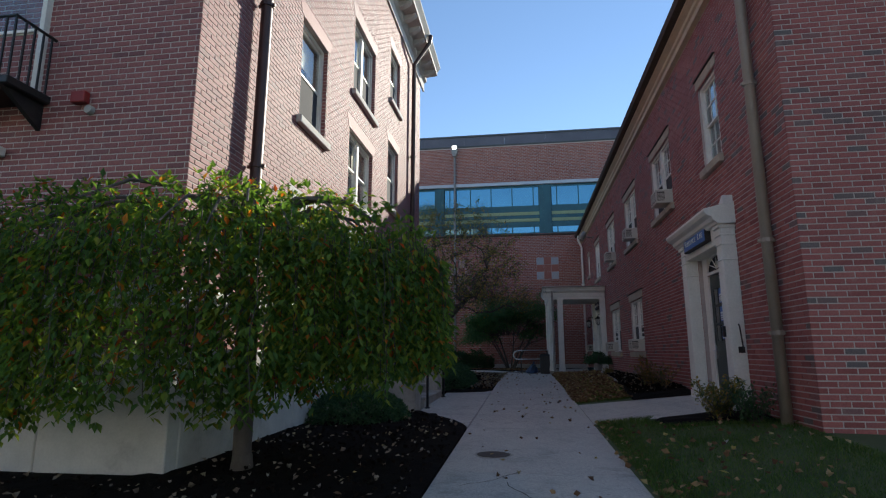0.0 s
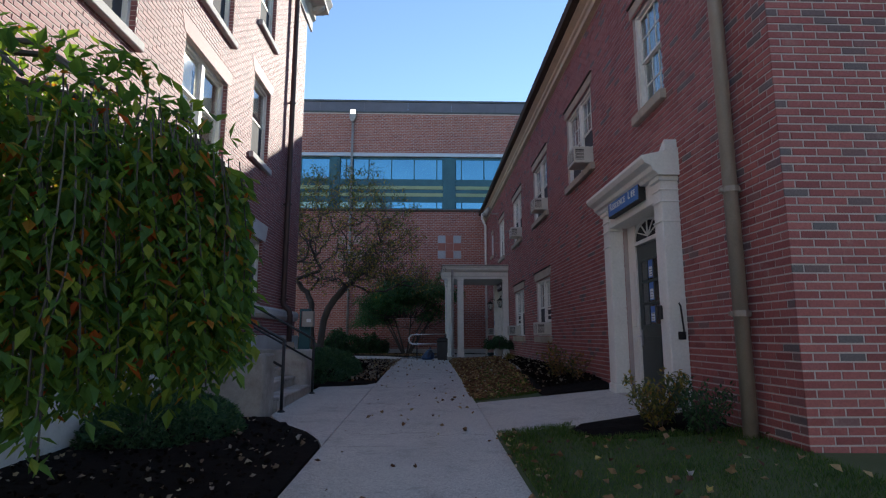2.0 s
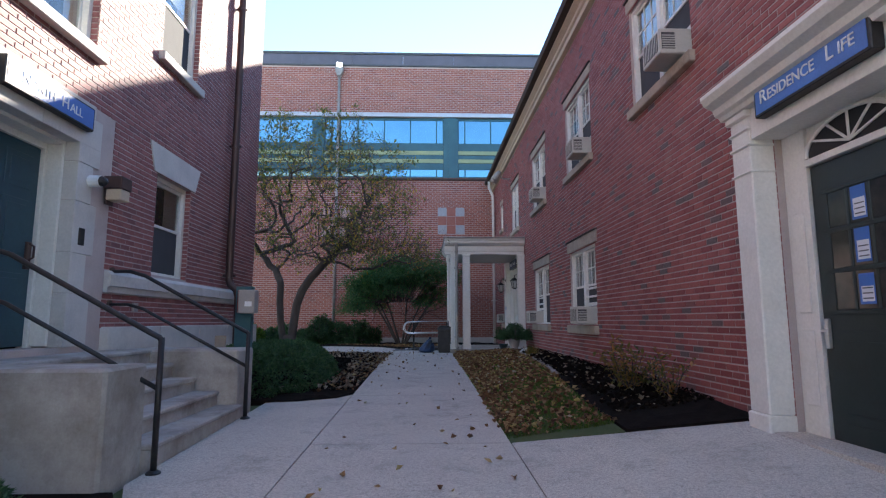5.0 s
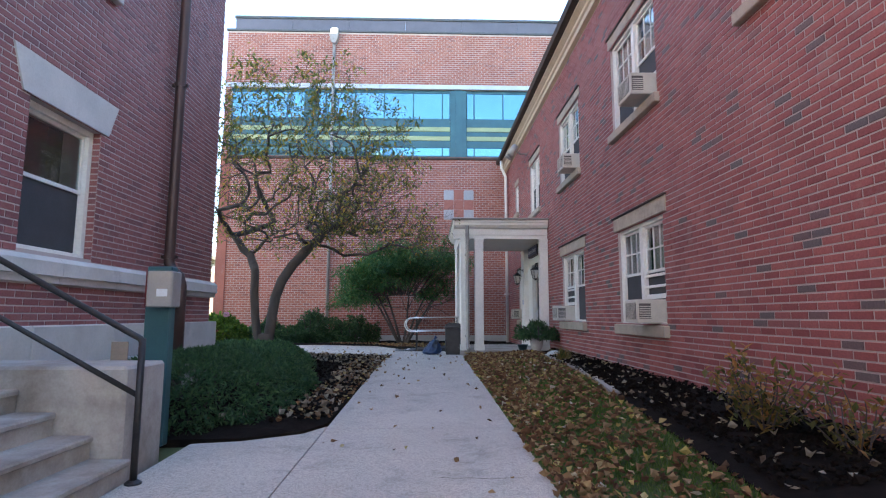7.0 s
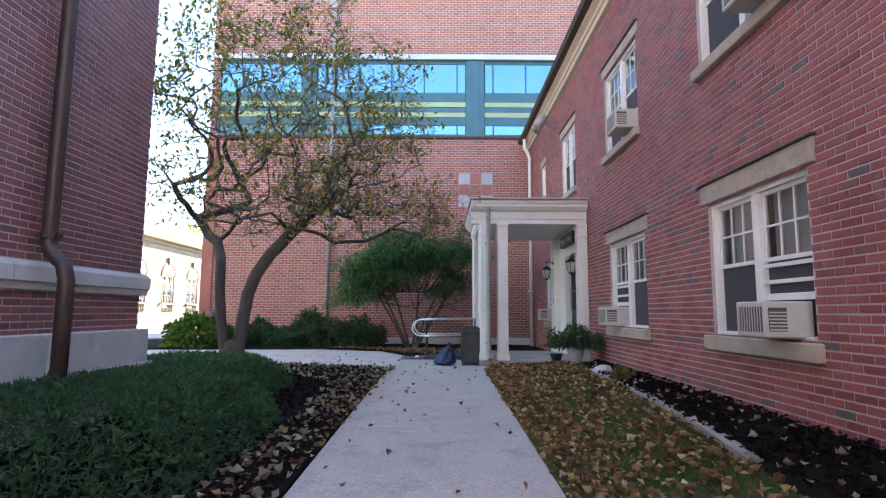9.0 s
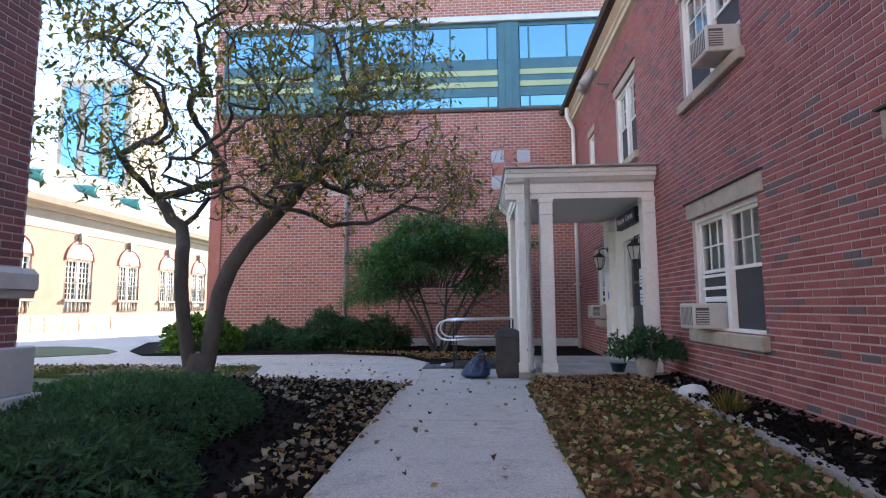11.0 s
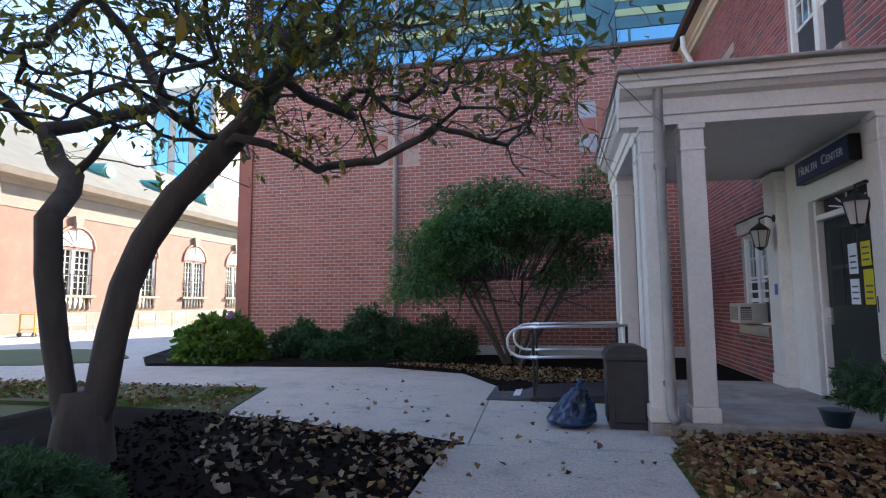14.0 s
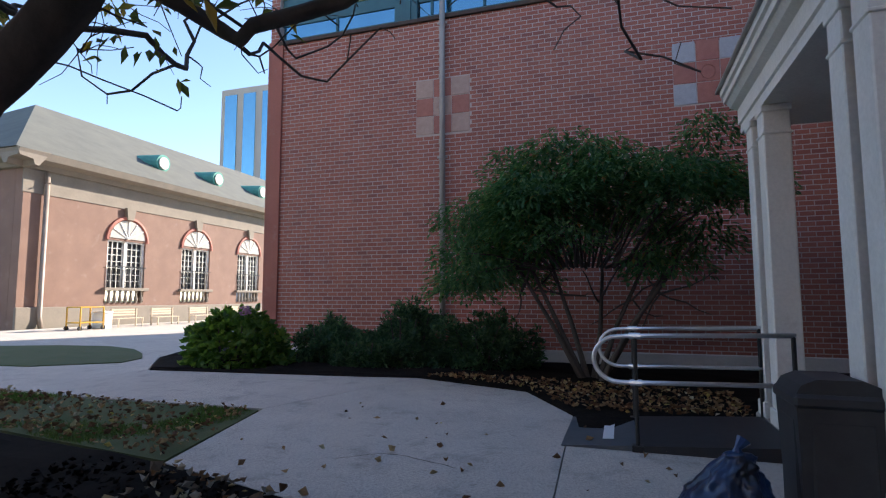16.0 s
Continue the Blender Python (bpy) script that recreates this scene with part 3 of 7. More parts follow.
def window(axis, at, out, u0, u1, z0, z1, leaves=1, back=0.14, bars=(3, 2), low_bars=None, sill=None, lintel=None, label="", frame_mat=None, cover=None, shade=0.0, flare=0.0):
    """A double-hung window in its opening: frame, sashes with bars, panes, sill, lintel and what hangs behind the glass."""
    WINDOW_NUMBER[0] += 1
    box, white = along(axis, at, out), frame_mat or WHITE
    win = thing("window_%d" % WINDOW_NUMBER[0], (at, (u0 + u1) / 2, z0) if axis == 0 else ((u0 + u1) / 2, at, z0), label, "window", kind="structure")
    g = Geo()
    w = 0.07
    d0, d1 = -back - 0.05, -back + 0.06
    box(g, d0, d1, u0, u0 + w, z0, z1)
    box(g, d0, d1, u1 - w, u1, z0, z1)
    box(g, d0, d1, u0 + w, u1 - w, z1 - w, z1)
    box(g, d0, d1 + 0.03, u0 + w, u1 - w, z0, z0 + 0.05)
    step = (u1 - u0 - 2 * w) / leaves
    for k in range(1, leaves):
        box(g, d0, d1, u0 + w + k * step - 0.06, u0 + w + k * step + 0.06, z0 + 0.05, z1 - w)
    frame_part = part("window_frame", g, white, win)
    for k in range(leaves):
        a = u0 + w + k * step + (0.06 if k else 0.0)
        b = u0 + w + (k + 1) * step - (0.06 if k < leaves - 1 else 0.0)
        mid = (z0 + 0.05 + z1 - w) / 2
        for lo, hi, deep, grid in ((mid, z1 - w, -back - 0.005, bars), (z0 + 0.05, mid + 0.03, -back - 0.035, low_bars)):
            g = Geo()
            r = 0.045
            box(g, deep - 0.02, deep + 0.02, a, a + r, lo, hi)
            box(g, deep - 0.02, deep + 0.02, b - r, b, lo, hi)
            box(g, deep - 0.02, deep + 0.02, a + r, b - r, lo, lo + r)
            box(g, deep - 0.02, deep + 0.02, a + r, b - r, hi - r, hi)
            if grid:
                for i in range(1, grid[0]):
                    u = a + r + (b - a - 2 * r) * i / grid[0]
                    box(g, deep - 0.012, deep + 0.012, u - 0.011, u + 0.011, lo + r, hi - r, 0)
                for j in range(1, grid[1]):
                    z = lo + r + (hi - lo - 2 * r) * j / grid[1]
                    box(g, deep - 0.011, deep + 0.011, a + r, b - r, z - 0.011, z + 0.011, 0)
            sash = part("sash", g, white, win)
            g = Geo()
            box(g, deep - 0.002, deep + 0.002, a + r, b - r, lo + r, hi - r, 0)
            pane = part("pane", g, GLASS, sash)
            pane.visible_shadow = False
        if cover:
            g = Geo()
            zc = z1 - w - (z1 - z0) * cover[1]
            box(g, -back - 0.13, -back - 0.12, a, b, max(zc, z0 + 0.06), z1 - w, 0)
            part("curtain", g, cover[0], win)
        if shade:
            g = Geo()
            box(g, deep + 0.028, deep + 0.032, a + 0.03, b - 0.03, z0 + 0.06, z0 + 0.06 + (z1 - z0) * shade, 0)
            part("screen", g, SCREEN, win, "dark insect screen")
    # shallow added box behind the panes; its near-black colour stands for room shade
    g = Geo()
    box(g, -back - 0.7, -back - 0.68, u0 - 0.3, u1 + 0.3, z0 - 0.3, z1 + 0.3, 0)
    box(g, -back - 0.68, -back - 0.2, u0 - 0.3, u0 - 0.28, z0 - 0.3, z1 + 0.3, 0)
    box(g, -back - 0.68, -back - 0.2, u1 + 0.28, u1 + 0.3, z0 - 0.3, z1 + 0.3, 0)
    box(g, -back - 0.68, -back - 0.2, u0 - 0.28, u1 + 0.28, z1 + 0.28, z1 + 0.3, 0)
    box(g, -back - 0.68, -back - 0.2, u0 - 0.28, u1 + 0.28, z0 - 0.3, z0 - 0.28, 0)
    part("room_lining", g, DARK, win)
    if sill:
        mat, high, out_by, wide = sill
        g = Geo()
        box(g, -back + 0.061, out_by, u0 - wide, u1 + wide, z0 - high, z0 + 0.002, 0.012)
        part("window_sill", g, mat, win)
    if lintel:
        mat, high, out_by, wide = lintel
        g = Geo()
        if flare:
            poly = [(u0 - wide, z1 + 0.003), (u1 + wide, z1 + 0.003), (u1 + wide + flare, z1 + high), (u0 - wide - flare, z1 + high)]
            g.prism(poly, axis, at - out * 0.05, at + out * out_by)
        else:
            box(g, -back + 0.061, out_by, u0 - wide, u1 + wide, z1 + 0.003, z1 + high, 0.01)
        part("lintel", g, mat, win)
    return win, box


def air_conditioner(box, u0, u1, z0, out_by=0.36, high=0.34, group="window air conditioners"):
    """A boxy unit that sits on the sill and sticks out of the window."""
    at = box(Geo(), -0.05, out_by, u0, u1, z0, z0 + high, 0).v[0]
    ac = thing("air_conditioner", at, "aged white window air conditioner with louvred side and rear coil", "air conditioner", group)
    g = Geo()
    box(g, -0.1, out_by, u0, u1, z0, z0 + high, 0.015)
    part("casing", g, AC_WHITE, ac)
    g = Geo()
    box(g, out_by, out_by + 0.006, u0 + 0.05, u1 - 0.05, z0 + 0.05, z0 + high - 0.05, 0)
    part("rear_grille", g, AC_GRILLE, ac, "grey finned rear coil")
    for u in (u0, u1):
        g = Geo()
        s = -1 if u == u0 else 1
        box(g, out_by - 0.2, out_by - 0.03, u, u + s * 0.004, z0 + 0.06, z0 + high - 0.06, 0)
        louvres = part("side_panel", g, AC_GRILLE, ac, "louvred side panel")
        for k in range(6):
            g = Geo()
            z = z0 + 0.07 + k * (high - 0.15) / 6
            box(g, out_by - 0.195, out_by - 0.035, u + s * 0.004, u + s * 0.012, z, z + 0.014, 0)
            part("louvre", g, AC_WHITE, louvres)
    g = Geo()
    for k in range(9):
        u = u0 + 0.07 + k * (u1 - u0 - 0.14) / 8
        box(g, out_by + 0.006, out_by + 0.011, u - 0.004, u + 0.004, z0 + 0.05, z0 + high - 0.05, 0)
    part("fin", g, AC_WHITE, ac)
    return ac


def fill_panel(win, box, u0, u1, z0, z1, back):
    g = Geo()
    box(g, -back + 0.0, -back + 0.03, u0, u1, z0, z1)
    part("filler_panel", g, WHITE, win, "white filler panel over the air conditioner")


RS, RLN = (SILL, 0.15, 0.09, 0.07), (SILL, 0.2, 0.02, 0.1)
R_LABEL = "white twin sash window with stone sill and lintel"
for i, (a, b) in enumerate(R_UP):
    lone = b - a < 1.2
    win, box = window(0, RX, -1, a, b, 4.82, 6.5, 1 if lone else 2, 0.1, (3, 2), (3, 2) if lone else None, RS, RLN,
                      "white sash window with stone sill above a door" if lone else R_LABEL, cover=(CURTAIN, 0.45) if not lone else None, shade=0.0 if lone else 0.46)
    g = Geo()
    box(g, 0.0, 0.05, a - 0.12, b + 0.12, 6.7, 6.72, 0)
    part("lintel_angle", g, STEEL_DARK, win, "rusty steel angle over the lintel")
    if i in (1, 2, 3):
        air_conditioner(box, a + 0.12, a + 0.66, 4.86)
        fill_panel(win, box, a + 0.09, a + 0.86, 5.21, 5.27, 0.1)
for a, b in R_LOW + [(28.6, 29.9)]:
    win, box = window(0, RX, -1, a, b, 1.39, 3.02, 2, 0.1, (3, 2), None, (SILL, 0.17, 0.1, 0.08), (SILL, 0.24, 0.03, 0.14), R_LABEL, cover=(CURTAIN, 0.52), shade=0.46)
    g = Geo()
    box(g, 0.0, 0.06, a - 0.17, b + 0.17, 3.261, 3.282, 0)
    part("lintel_angle", g, STEEL_DARK, win, "rusty steel angle over the lintel")
    side = a + 0.12 if a < 20 else b - 0.88
    air_conditioner(box, side + 0.06, side + 0.56, 1.43)
    fill_panel(win, box, side - 0.03, side + 0.74, 1.79, 1.86, 0.1)
    for k in (0, 1):
        g = Geo()
        box(g, -0.1, -0.065, side - 0.03, side + 0.77, 1.96 + 0.17 * k, 2.0 + 0.17 * k)
        part("storm_rail", g, WHITE, win)
win, box = window(0, RX, -1, *R_SMALL, 5.4, 6.5, 1, 0.1, (2, 2), None, RS, RLN, "small white sash window under the eave")

LS, LL = (STONE, 0.14, 0.1, 0.1), (STONE, 0.42, 0.025, 0.12)
for k, (a, b, c, d) in enumerate(L_HOLES[:-1]):
    low = c < 3
    win, box = window(0, LX, 1, a, b, c, d, 1 if b - a < 1.5 else 2, 0.15, None, None, None if low else LS, LL if low else (BRICK_LEFT, 0.3, 0.012, 0.06),
                      "white sash window with a flared stone lintel" if low else "white sash window deep in plum brick with a stone sill",
                      cover=None if low else (BLIND, 0.5 if k in (3, 4) else 0.3), shade=0.0 if k in (3,) else 0.48, flare=0.17)
    for u, s in ((a, 1), (b, -1)):
        g = Geo()
        for p, q, r, t in brick_runs(LX - 0.088, LX - 0.002, c, d, [], 0.074, 0.2, 0.0125):
            brick_piece(g, 1, u, s, p, q, r, t)
        part("reveal_brick", g, BRICK_LEFT, win, kind="stuff")


# ---- writing ----
def letters(text, size, mat, parent, m, depth=0.004, gap=1.0, name="lettering"):
    """Raised lettering as a mesh."""
    curve = bpy.data.curves.new("lettering", "FONT")
    curve.body, curve.size, curve.extrude, curve.align_x, curve.align_y = text, size, depth, "CENTER", "CENTER"
    curve.space_character = gap
    ob = bpy.data.objects.new("lettering", curve)
    scene.collection.objects.link(ob)
    me = bpy.data.meshes.new_from_object(ob.evaluated_get(bpy.context.evaluated_depsgraph_get()))
    bpy.data.objects.remove(ob)
    me.materials.clear()
    me.materials.append(mat)
    me.transform(m)
    ob = new(name, me)
    ob.parent = parent
    ob.matrix_parent_inverse = Matrix.Translation(-Vector(parent.location))
    return ob


def small_caps(words, size, mat, parent, centre, along_u, up, width):
    """Words whose first letters are larger, centred and scaled to a width."""
    obs = []
    for word in words:
        obs.append((word[0], size), )
        obs.append((word[1:], size * 0.78))
        obs.append((" ", size))
    total = sum(len(t) * s * 0.62 for t, s in obs[:-1])
    k = width / total
    at = -width / 2
    normal = along_u.cross(up)
    for t, s in obs[:-1]:
        w = len(t) * s * 0.62 * k
        if t.strip():
            rot = Matrix((along_u, up, normal)).transposed().to_4x4()
            letters(t, s, mat, parent, Matrix.Translation(Vector(centre) + along_u * (at + w / 2) - up * (size - s) * 0.36) @ rot)
        at += w


# ---- right wing: eaves, pipes, doorway ----
eaves = thing("eaves", (3.3, 7.3, 7.75), "cream timber cornice and dark gutter along the roof edge", "eaves", kind="structure")
g = Geo().prism([(3.6, 7.75), (3.5, 7.78), (3.5, 7.9), (3.46, 7.93), (3.46, 8.02), (3.36, 8.1), (3.36, 8.14), (3.9, 8.14), (3.9, 7.75)], 1, 7.4, 33.09)
part("cornice", g, CREAM, eaves)
g = Geo().prism([(3.36, 8.142), (3.22, 8.16), (3.18, 8.27), (3.2, 8.29), (3.35, 8.26), (3.9, 8.26), (3.9, 8.142)], 1, 7.3, 33.09)
part("gutter", g, STEEL_DARK, eaves, "dark metal gutter")
roof_right = structure("roof_right", Geo().prism([(3.25, 8.262), (3.25, 8.3), (10.3, 11.3), (17.4, 8.3), (17.4, 8.262)], 1, 7.3, 33.09), SLATE, "low slate roof of the brick wing", "roof")
g = Geo()
g.box(16.6, 7.98, -0.3, 17.0, 33.05, 8.2)
structure("wall_right_back", g, MORTAR, "plain back wall of the low wing", "wall")


def downpipe(at, label, mat, r, points, bands, group=""):
    pipe = thing("downpipe", at, label, "downpipe", group)
    part("pipe", Geo().tube(points, r, 12), mat, pipe, smooth=True)
    for x, y, z, wide in bands:
        g = Geo().lathe((x, y, z), [(r * 1.22, 0), (r * 1.22, 0.06)], 12)
        g.box(x - wide, y - 0.02, z + 0.01, x + wide, y + 0.02, z + 0.05)
        part("bracket", g, mat, pipe)
    return pipe


downpipe((3.48, 8.29, 0.3), "dented tan metal downpipe on red brick", TAN_PIPE, 0.075, [(3.47, 8.29, 8.14), (3.49, 8.29, 7.6), (3.49, 8.29, 0.38)],
         [(3.49, 8.29, 5.3, 0.12), (3.49, 8.29, 2.9, 0.12), (3.49, 8.29, 1.6, 0.12)])
pipe = downpipe((3.45, 32.2, 0.5), "cream downpipe with a bend at the eave", WHITE, 0.06, [(3.3, 32.2, 8.1), (3.3, 32.2, 7.8), (3.48, 32.2, 7.4), (3.48, 32.2, 0.45)],
                [(3.48, 32.2, 5.2, 0.12), (3.48, 32.2, 2.4, 0.12)])

# doorway with pilasters, hood and fanlight
door_1 = thing("door_1", (3.6, 11.0, 0.25), "dark green panelled door in a white classical surround, shut", "door", kind="structure")
box = along(0, RX, -1)


def pilaster(parent, a, b, z0, z1, d):
    """A flat column: plinth, shaft, necking rings and capital."""
    g = Geo()
    box(g, 0.0, d + 0.02, a - 0.015, b + 0.015, z0, z0 + 0.28, 0.012)
    box(g, 0.0, d, a, b, z0 + 0.28, z1, 0.012)
    box(g, 0.0, d + 0.02, a - 0.012, b + 0.012, z1 - 0.62, z1 - 0.595, 0.01)
    box(g, 0.0, d + 0.02, a - 0.012, b + 0.012, z1 - 0.36, z1 - 0.33, 0.01)
    box(g, 0.0, d + 0.02, a - 0.012, b + 0.012, z1 - 0.2, z1 - 0.17, 0.01)
    box(g, 0.0, d + 0.04, a - 0.025, b + 0.025, z1 - 0.07, z1, 0.012)
    part("pilaster", g, WHITE, parent)


pilaster(door_1, 9.67, 9.93, 0.36, 3.5, 0.24)
pilaster(door_1, 11.76, 12.06, 0.36, 3.5, 0.24)
g = Geo()
box(g, -0.16, 0.22, 9.93, 11.76, 3.2, 3.5)
part("architrave", g, WHITE, door_1)
g = Geo().prism([(3.6, 3.5), (3.3, 3.5), (3.28, 3.54), (3.24, 3.56), (3.22, 3.62), (3.14, 3.66), (3.1, 3.72), (3.1, 3.76), (3.6, 3.87)], 1, 9.6, 12.12)
part("hood", g, WHITE, door_1, "moulded white hood with a metal top")
g = Geo().prism([(9.6, 3.84), (9.86, 3.84), (9.64, 3.98), (9.6, 3.98)], 0, 3.42, 3.58)
part("hood_end", g, WHITE, door_1)
g = Geo()
for a, b in ((11.46, 11.76), (9.93, 10.44)):
    box(g, -0.16, -0.07, a, b, 0.46, 3.2)
    for z0, z1 in ((0.75, 1.4), (1.55, 2.45)):
        box(g, -0.07, -0.055, a + 0.07, b - 0.07, z0, z1, 0.01)
box(g, -0.16, -0.05, 10.44, 11.46, 2.84, 2.9)
part("jamb_panel", g, WHITE, door_1, "white panelled side jamb")
g = Geo()
box(g, -0.15, -0.09, 10.46, 11.44, 0.5, 2.83, 0.006)
box(g, -0.09, -0.082, 10.6, 11.3, 0.66, 1.4, 0.006)
box(g, -0.082, -0.074, 10.68, 11.22, 0.74, 1.32, 0.006)
leaf = part("door_leaf", g, GREEN_DOOR, door_1)
for k in range(3):
    for j in range(3):
        g = Geo()
        u, z = 10.62 + 0.225 * k, 1.58 + 0.34 * j
        box(g, -0.09, -0.086, u, u + 0.2, z, z + 0.3, 0)
        part("pane", g, DOOR_GLASS, leaf, "dark glazed light")
g = Geo()
for j in range(4):
    box(g, -0.09, -0.076, 10.58, 11.32, 1.535 + 0.34 * j, 1.57 + 0.34 * j)
for k in range(4):
    box(g, -0.09, -0.077, 10.585 + 0.225 * k, 10.615 + 0.225 * k, 1.535, 2.59)
part("glazing_bar", g, GREEN_DOOR, leaf)
for z, h in ((2.28, 0.27), (1.94, 0.27), (1.61, 0.24)):
    g = Geo()
    box(g, -0.0855, -0.083, 10.86, 11.01, z, z + h, 0)
    notice = part("notice", g, SIGN_BLUE, leaf, "blue and white paper notice behind glass")
    g = Geo()
    box(g, -0.083, -0.0825, 10.87, 10.99, z + 0.02, z + h - 0.1, 0)
    part("paper", g, LETTER, notice)
    for q in range(3):
        g = Geo()
        box(g, -0.0824, -0.082, 10.88, 10.98, z + 0.04 + q * 0.04, z + 0.05 + q * 0.04, 0)
        part("text_line", g, SLATE, notice)
g = Geo()
box(g, -0.09, -0.05, 11.35, 11.4, 1.25, 1.5, 0.008)
g.tube([(3.65, 11.37, 1.4), (3.61, 11.37, 1.4), (3.61, 11.28, 1.4)], 0.012, 8)
part("door_handle", g, CHROME, leaf)
for z in (0.75, 1.6, 2.55):
    g = Geo()
    box(g, -0.09, -0.075, 10.44, 10.47, z, z + 0.14, 0.003)
    part("hinge", g, CHROME, leaf)
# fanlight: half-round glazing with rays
# opaque fanlight sheet; the unlit inside is painted as near-black
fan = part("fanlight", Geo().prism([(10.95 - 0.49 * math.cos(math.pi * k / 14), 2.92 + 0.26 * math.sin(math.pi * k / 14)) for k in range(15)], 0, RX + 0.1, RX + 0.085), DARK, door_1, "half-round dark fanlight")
for k in range(1, 6):
    a = math.pi * k / 6
    part("glazing_bar", Geo().tube([(RX + 0.075, 10.95, 2.93), (RX + 0.075, 10.95 - 0.48 * math.cos(a), 2.93 + 0.25 * math.sin(a))], 0.012, 6), WHITE, fan)
part("glazing_bar", Geo().tube([(RX + 0.075, 10.95 - 0.5 * math.cos(math.pi * k / 14), 2.92 + 0.27 * math.sin(math.pi * k / 14)) for k in range(15)], 0.022, 6), WHITE, fan)
g = Geo()
box(g, -0.16, -0.105, 10.44, 11.46, 2.9, 3.2, 0)
part("tympanum", g, WHITE, door_1)
# added sheet closing the opening, shade of the inside in its colour
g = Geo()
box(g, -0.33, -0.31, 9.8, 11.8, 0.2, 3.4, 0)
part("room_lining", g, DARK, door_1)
g = Geo()
box(g, -0.15, 0.22, 9.93, 11.76, 0.2, 0.5)
part("threshold", g, CONCRETE, door_1)

sign = thing("sign", (3.3, 10.85, 3.3), "blue Residence Life sign with white capitals over a door", "sign")
g = Geo()
box(g, 0.22, 0.32, 10.2, 11.52, 3.31, 3.62, 0.008)
part("frame", g, BLACK, sign)
g = Geo()
box(g, 0.32, 0.324, 10.23, 11.49, 3.335, 3.595, 0)
part("face", g, SIGN_BLUE, sign)
small_caps(["RESIDENCE", "LIFE"], 0.17, LETTER, sign, (3.273, 10.86, 3.465), Vector((0, -1, 0)), Vector((0, 0, 1)), 1.13)

reader = thing("card_reader", (3.41, 9.88, 1.7), "black card reader on a white pilaster", "card reader")
g = Geo()
box(g, 0.24, 0.28, 9.84, 9.92, 1.62, 1.8, 0.006)
part("body", g, BLACK, reader)
hook = thing("door_hook", (3.5, 9.66, 1.4), "black iron hook on a white pilaster", "hook")
part("arm", Geo().tube([(3.5, 9.668, 1.82), (3.5, 9.63, 1.78), (3.52, 9.62, 1.45), (3.54, 9.655, 1.42)], 0.012, 6), BLACK, hook)
g = Geo().box(3.46, 9.654, 1.36, 3.56, 9.666, 1.46, 0.004)
part("plate", g, BLACK, hook)
tag = thing("wall_tag", (3.55, 12.3, 1.7), "small blue number tag on brick", "sign")
g = Geo()
box(g, 0.01, 0.02, 12.24, 12.37, 1.85, 2.0, 0.002)
part("plate", g, SIGN_BLUE, tag)

flood = thing("floodlight", (3.45, 27.9, 7.2), "grey twin floodlight under the eave", "floodlight")
part("bracket", Geo().tube([(3.6, 27.9, 7.1), (3.35, 27.9, 7.1), (3.25, 27.9, 7.2)], 0.03, 8), GREY_PIPE, flood)
for k, y in enumerate((27.7, 28.1)):
    head = Geo().tube([(3.2, y, 7.35), (3.1, y + 0.03, 7.2), (2.98, y + 0.05, 7.02)], [0.09, 0.12, 0.15], 12)
    part("lamp_head", head, GREY_PIPE, flood, smooth=True)


# ---- tall left building: stone courses, doorway, cornice ----
def stone_course(parent, name, x0, x1, z0, z1, ys, south_xs, y_south):
    """A row of dressed stones along the face and round the south corner."""
    for a, b in zip(ys, ys[1:]):
        part(name, Geo().box(x0, a + 0.003, z0, x1, b - 0.003, z1, 0.012), STONE, parent)
    for a, b in zip(south_xs, south_xs[1:]):
        part(name, Geo().box(a + 0.003, y_south, z0, b - 0.003, 5.68, z1, 0.012), STONE, parent)


plinth = thing("plinth", (LX, 12, 0), "pale limestone base course of large blocks", "plinth", kind="structure")
XS = [-12.0, -10.6, -9.2, -7.8, -6.4, -5.1]
stone_course(plinth, "stone", LX - 0.02, LX + 0.16, -0.2, 0.78, [5.68, 6.9, 8.6, 11.06], XS + [LX + 0.16], 5.47)
stone_course(plinth, "stone", LX - 0.02, LX + 0.16, 0.0, 0.9, [14.64, 15.8, 17.1, 18.4, 19.8], [], 0)
stone_course(plinth, "stone", LX - 0.02, LX + 0.11, 0.782, 1.3, [5.68, 6.6, 8.2, 9.8, 11.38], XS + [LX + 0.11], 5.52)
stone_course(plinth, "stone", LX - 0.02, LX + 0.11, 0.902, 1.32, [13.77, 15.1, 16.5, 17.9, 19.75], [], 0)
band = thing("stone_band", (LX, 12, 1.74), "limestone string course with a sloping top", "string course", kind="structure")
for a, b in ((5.58, 7.4), (7.4, 9.4), (9.4, 11.39), (13.76, 15.5), (15.5, 17.4), (17.4, 19.75)):
    g = Geo().prism([(LX - 0.02, 1.75), (LX + 0.05, 1.75), (LX + 0.06, 1.82), (LX + 0.09, 1.83), (LX + 0.09, 1.97), (LX + 0.03, 2.025), (LX - 0.02, 2.025)], 1, a + 0.003, b - 0.003)
    part("stone", g, STONE, band)
for a, b in zip(XS + [LX - 0.01], XS[1:] + [LX - 0.01]):
    part("stone", Geo().box(a + 0.003, 5.56, 1.75, b - 0.003, 5.67, 2.0, 0.015), STONE, band)

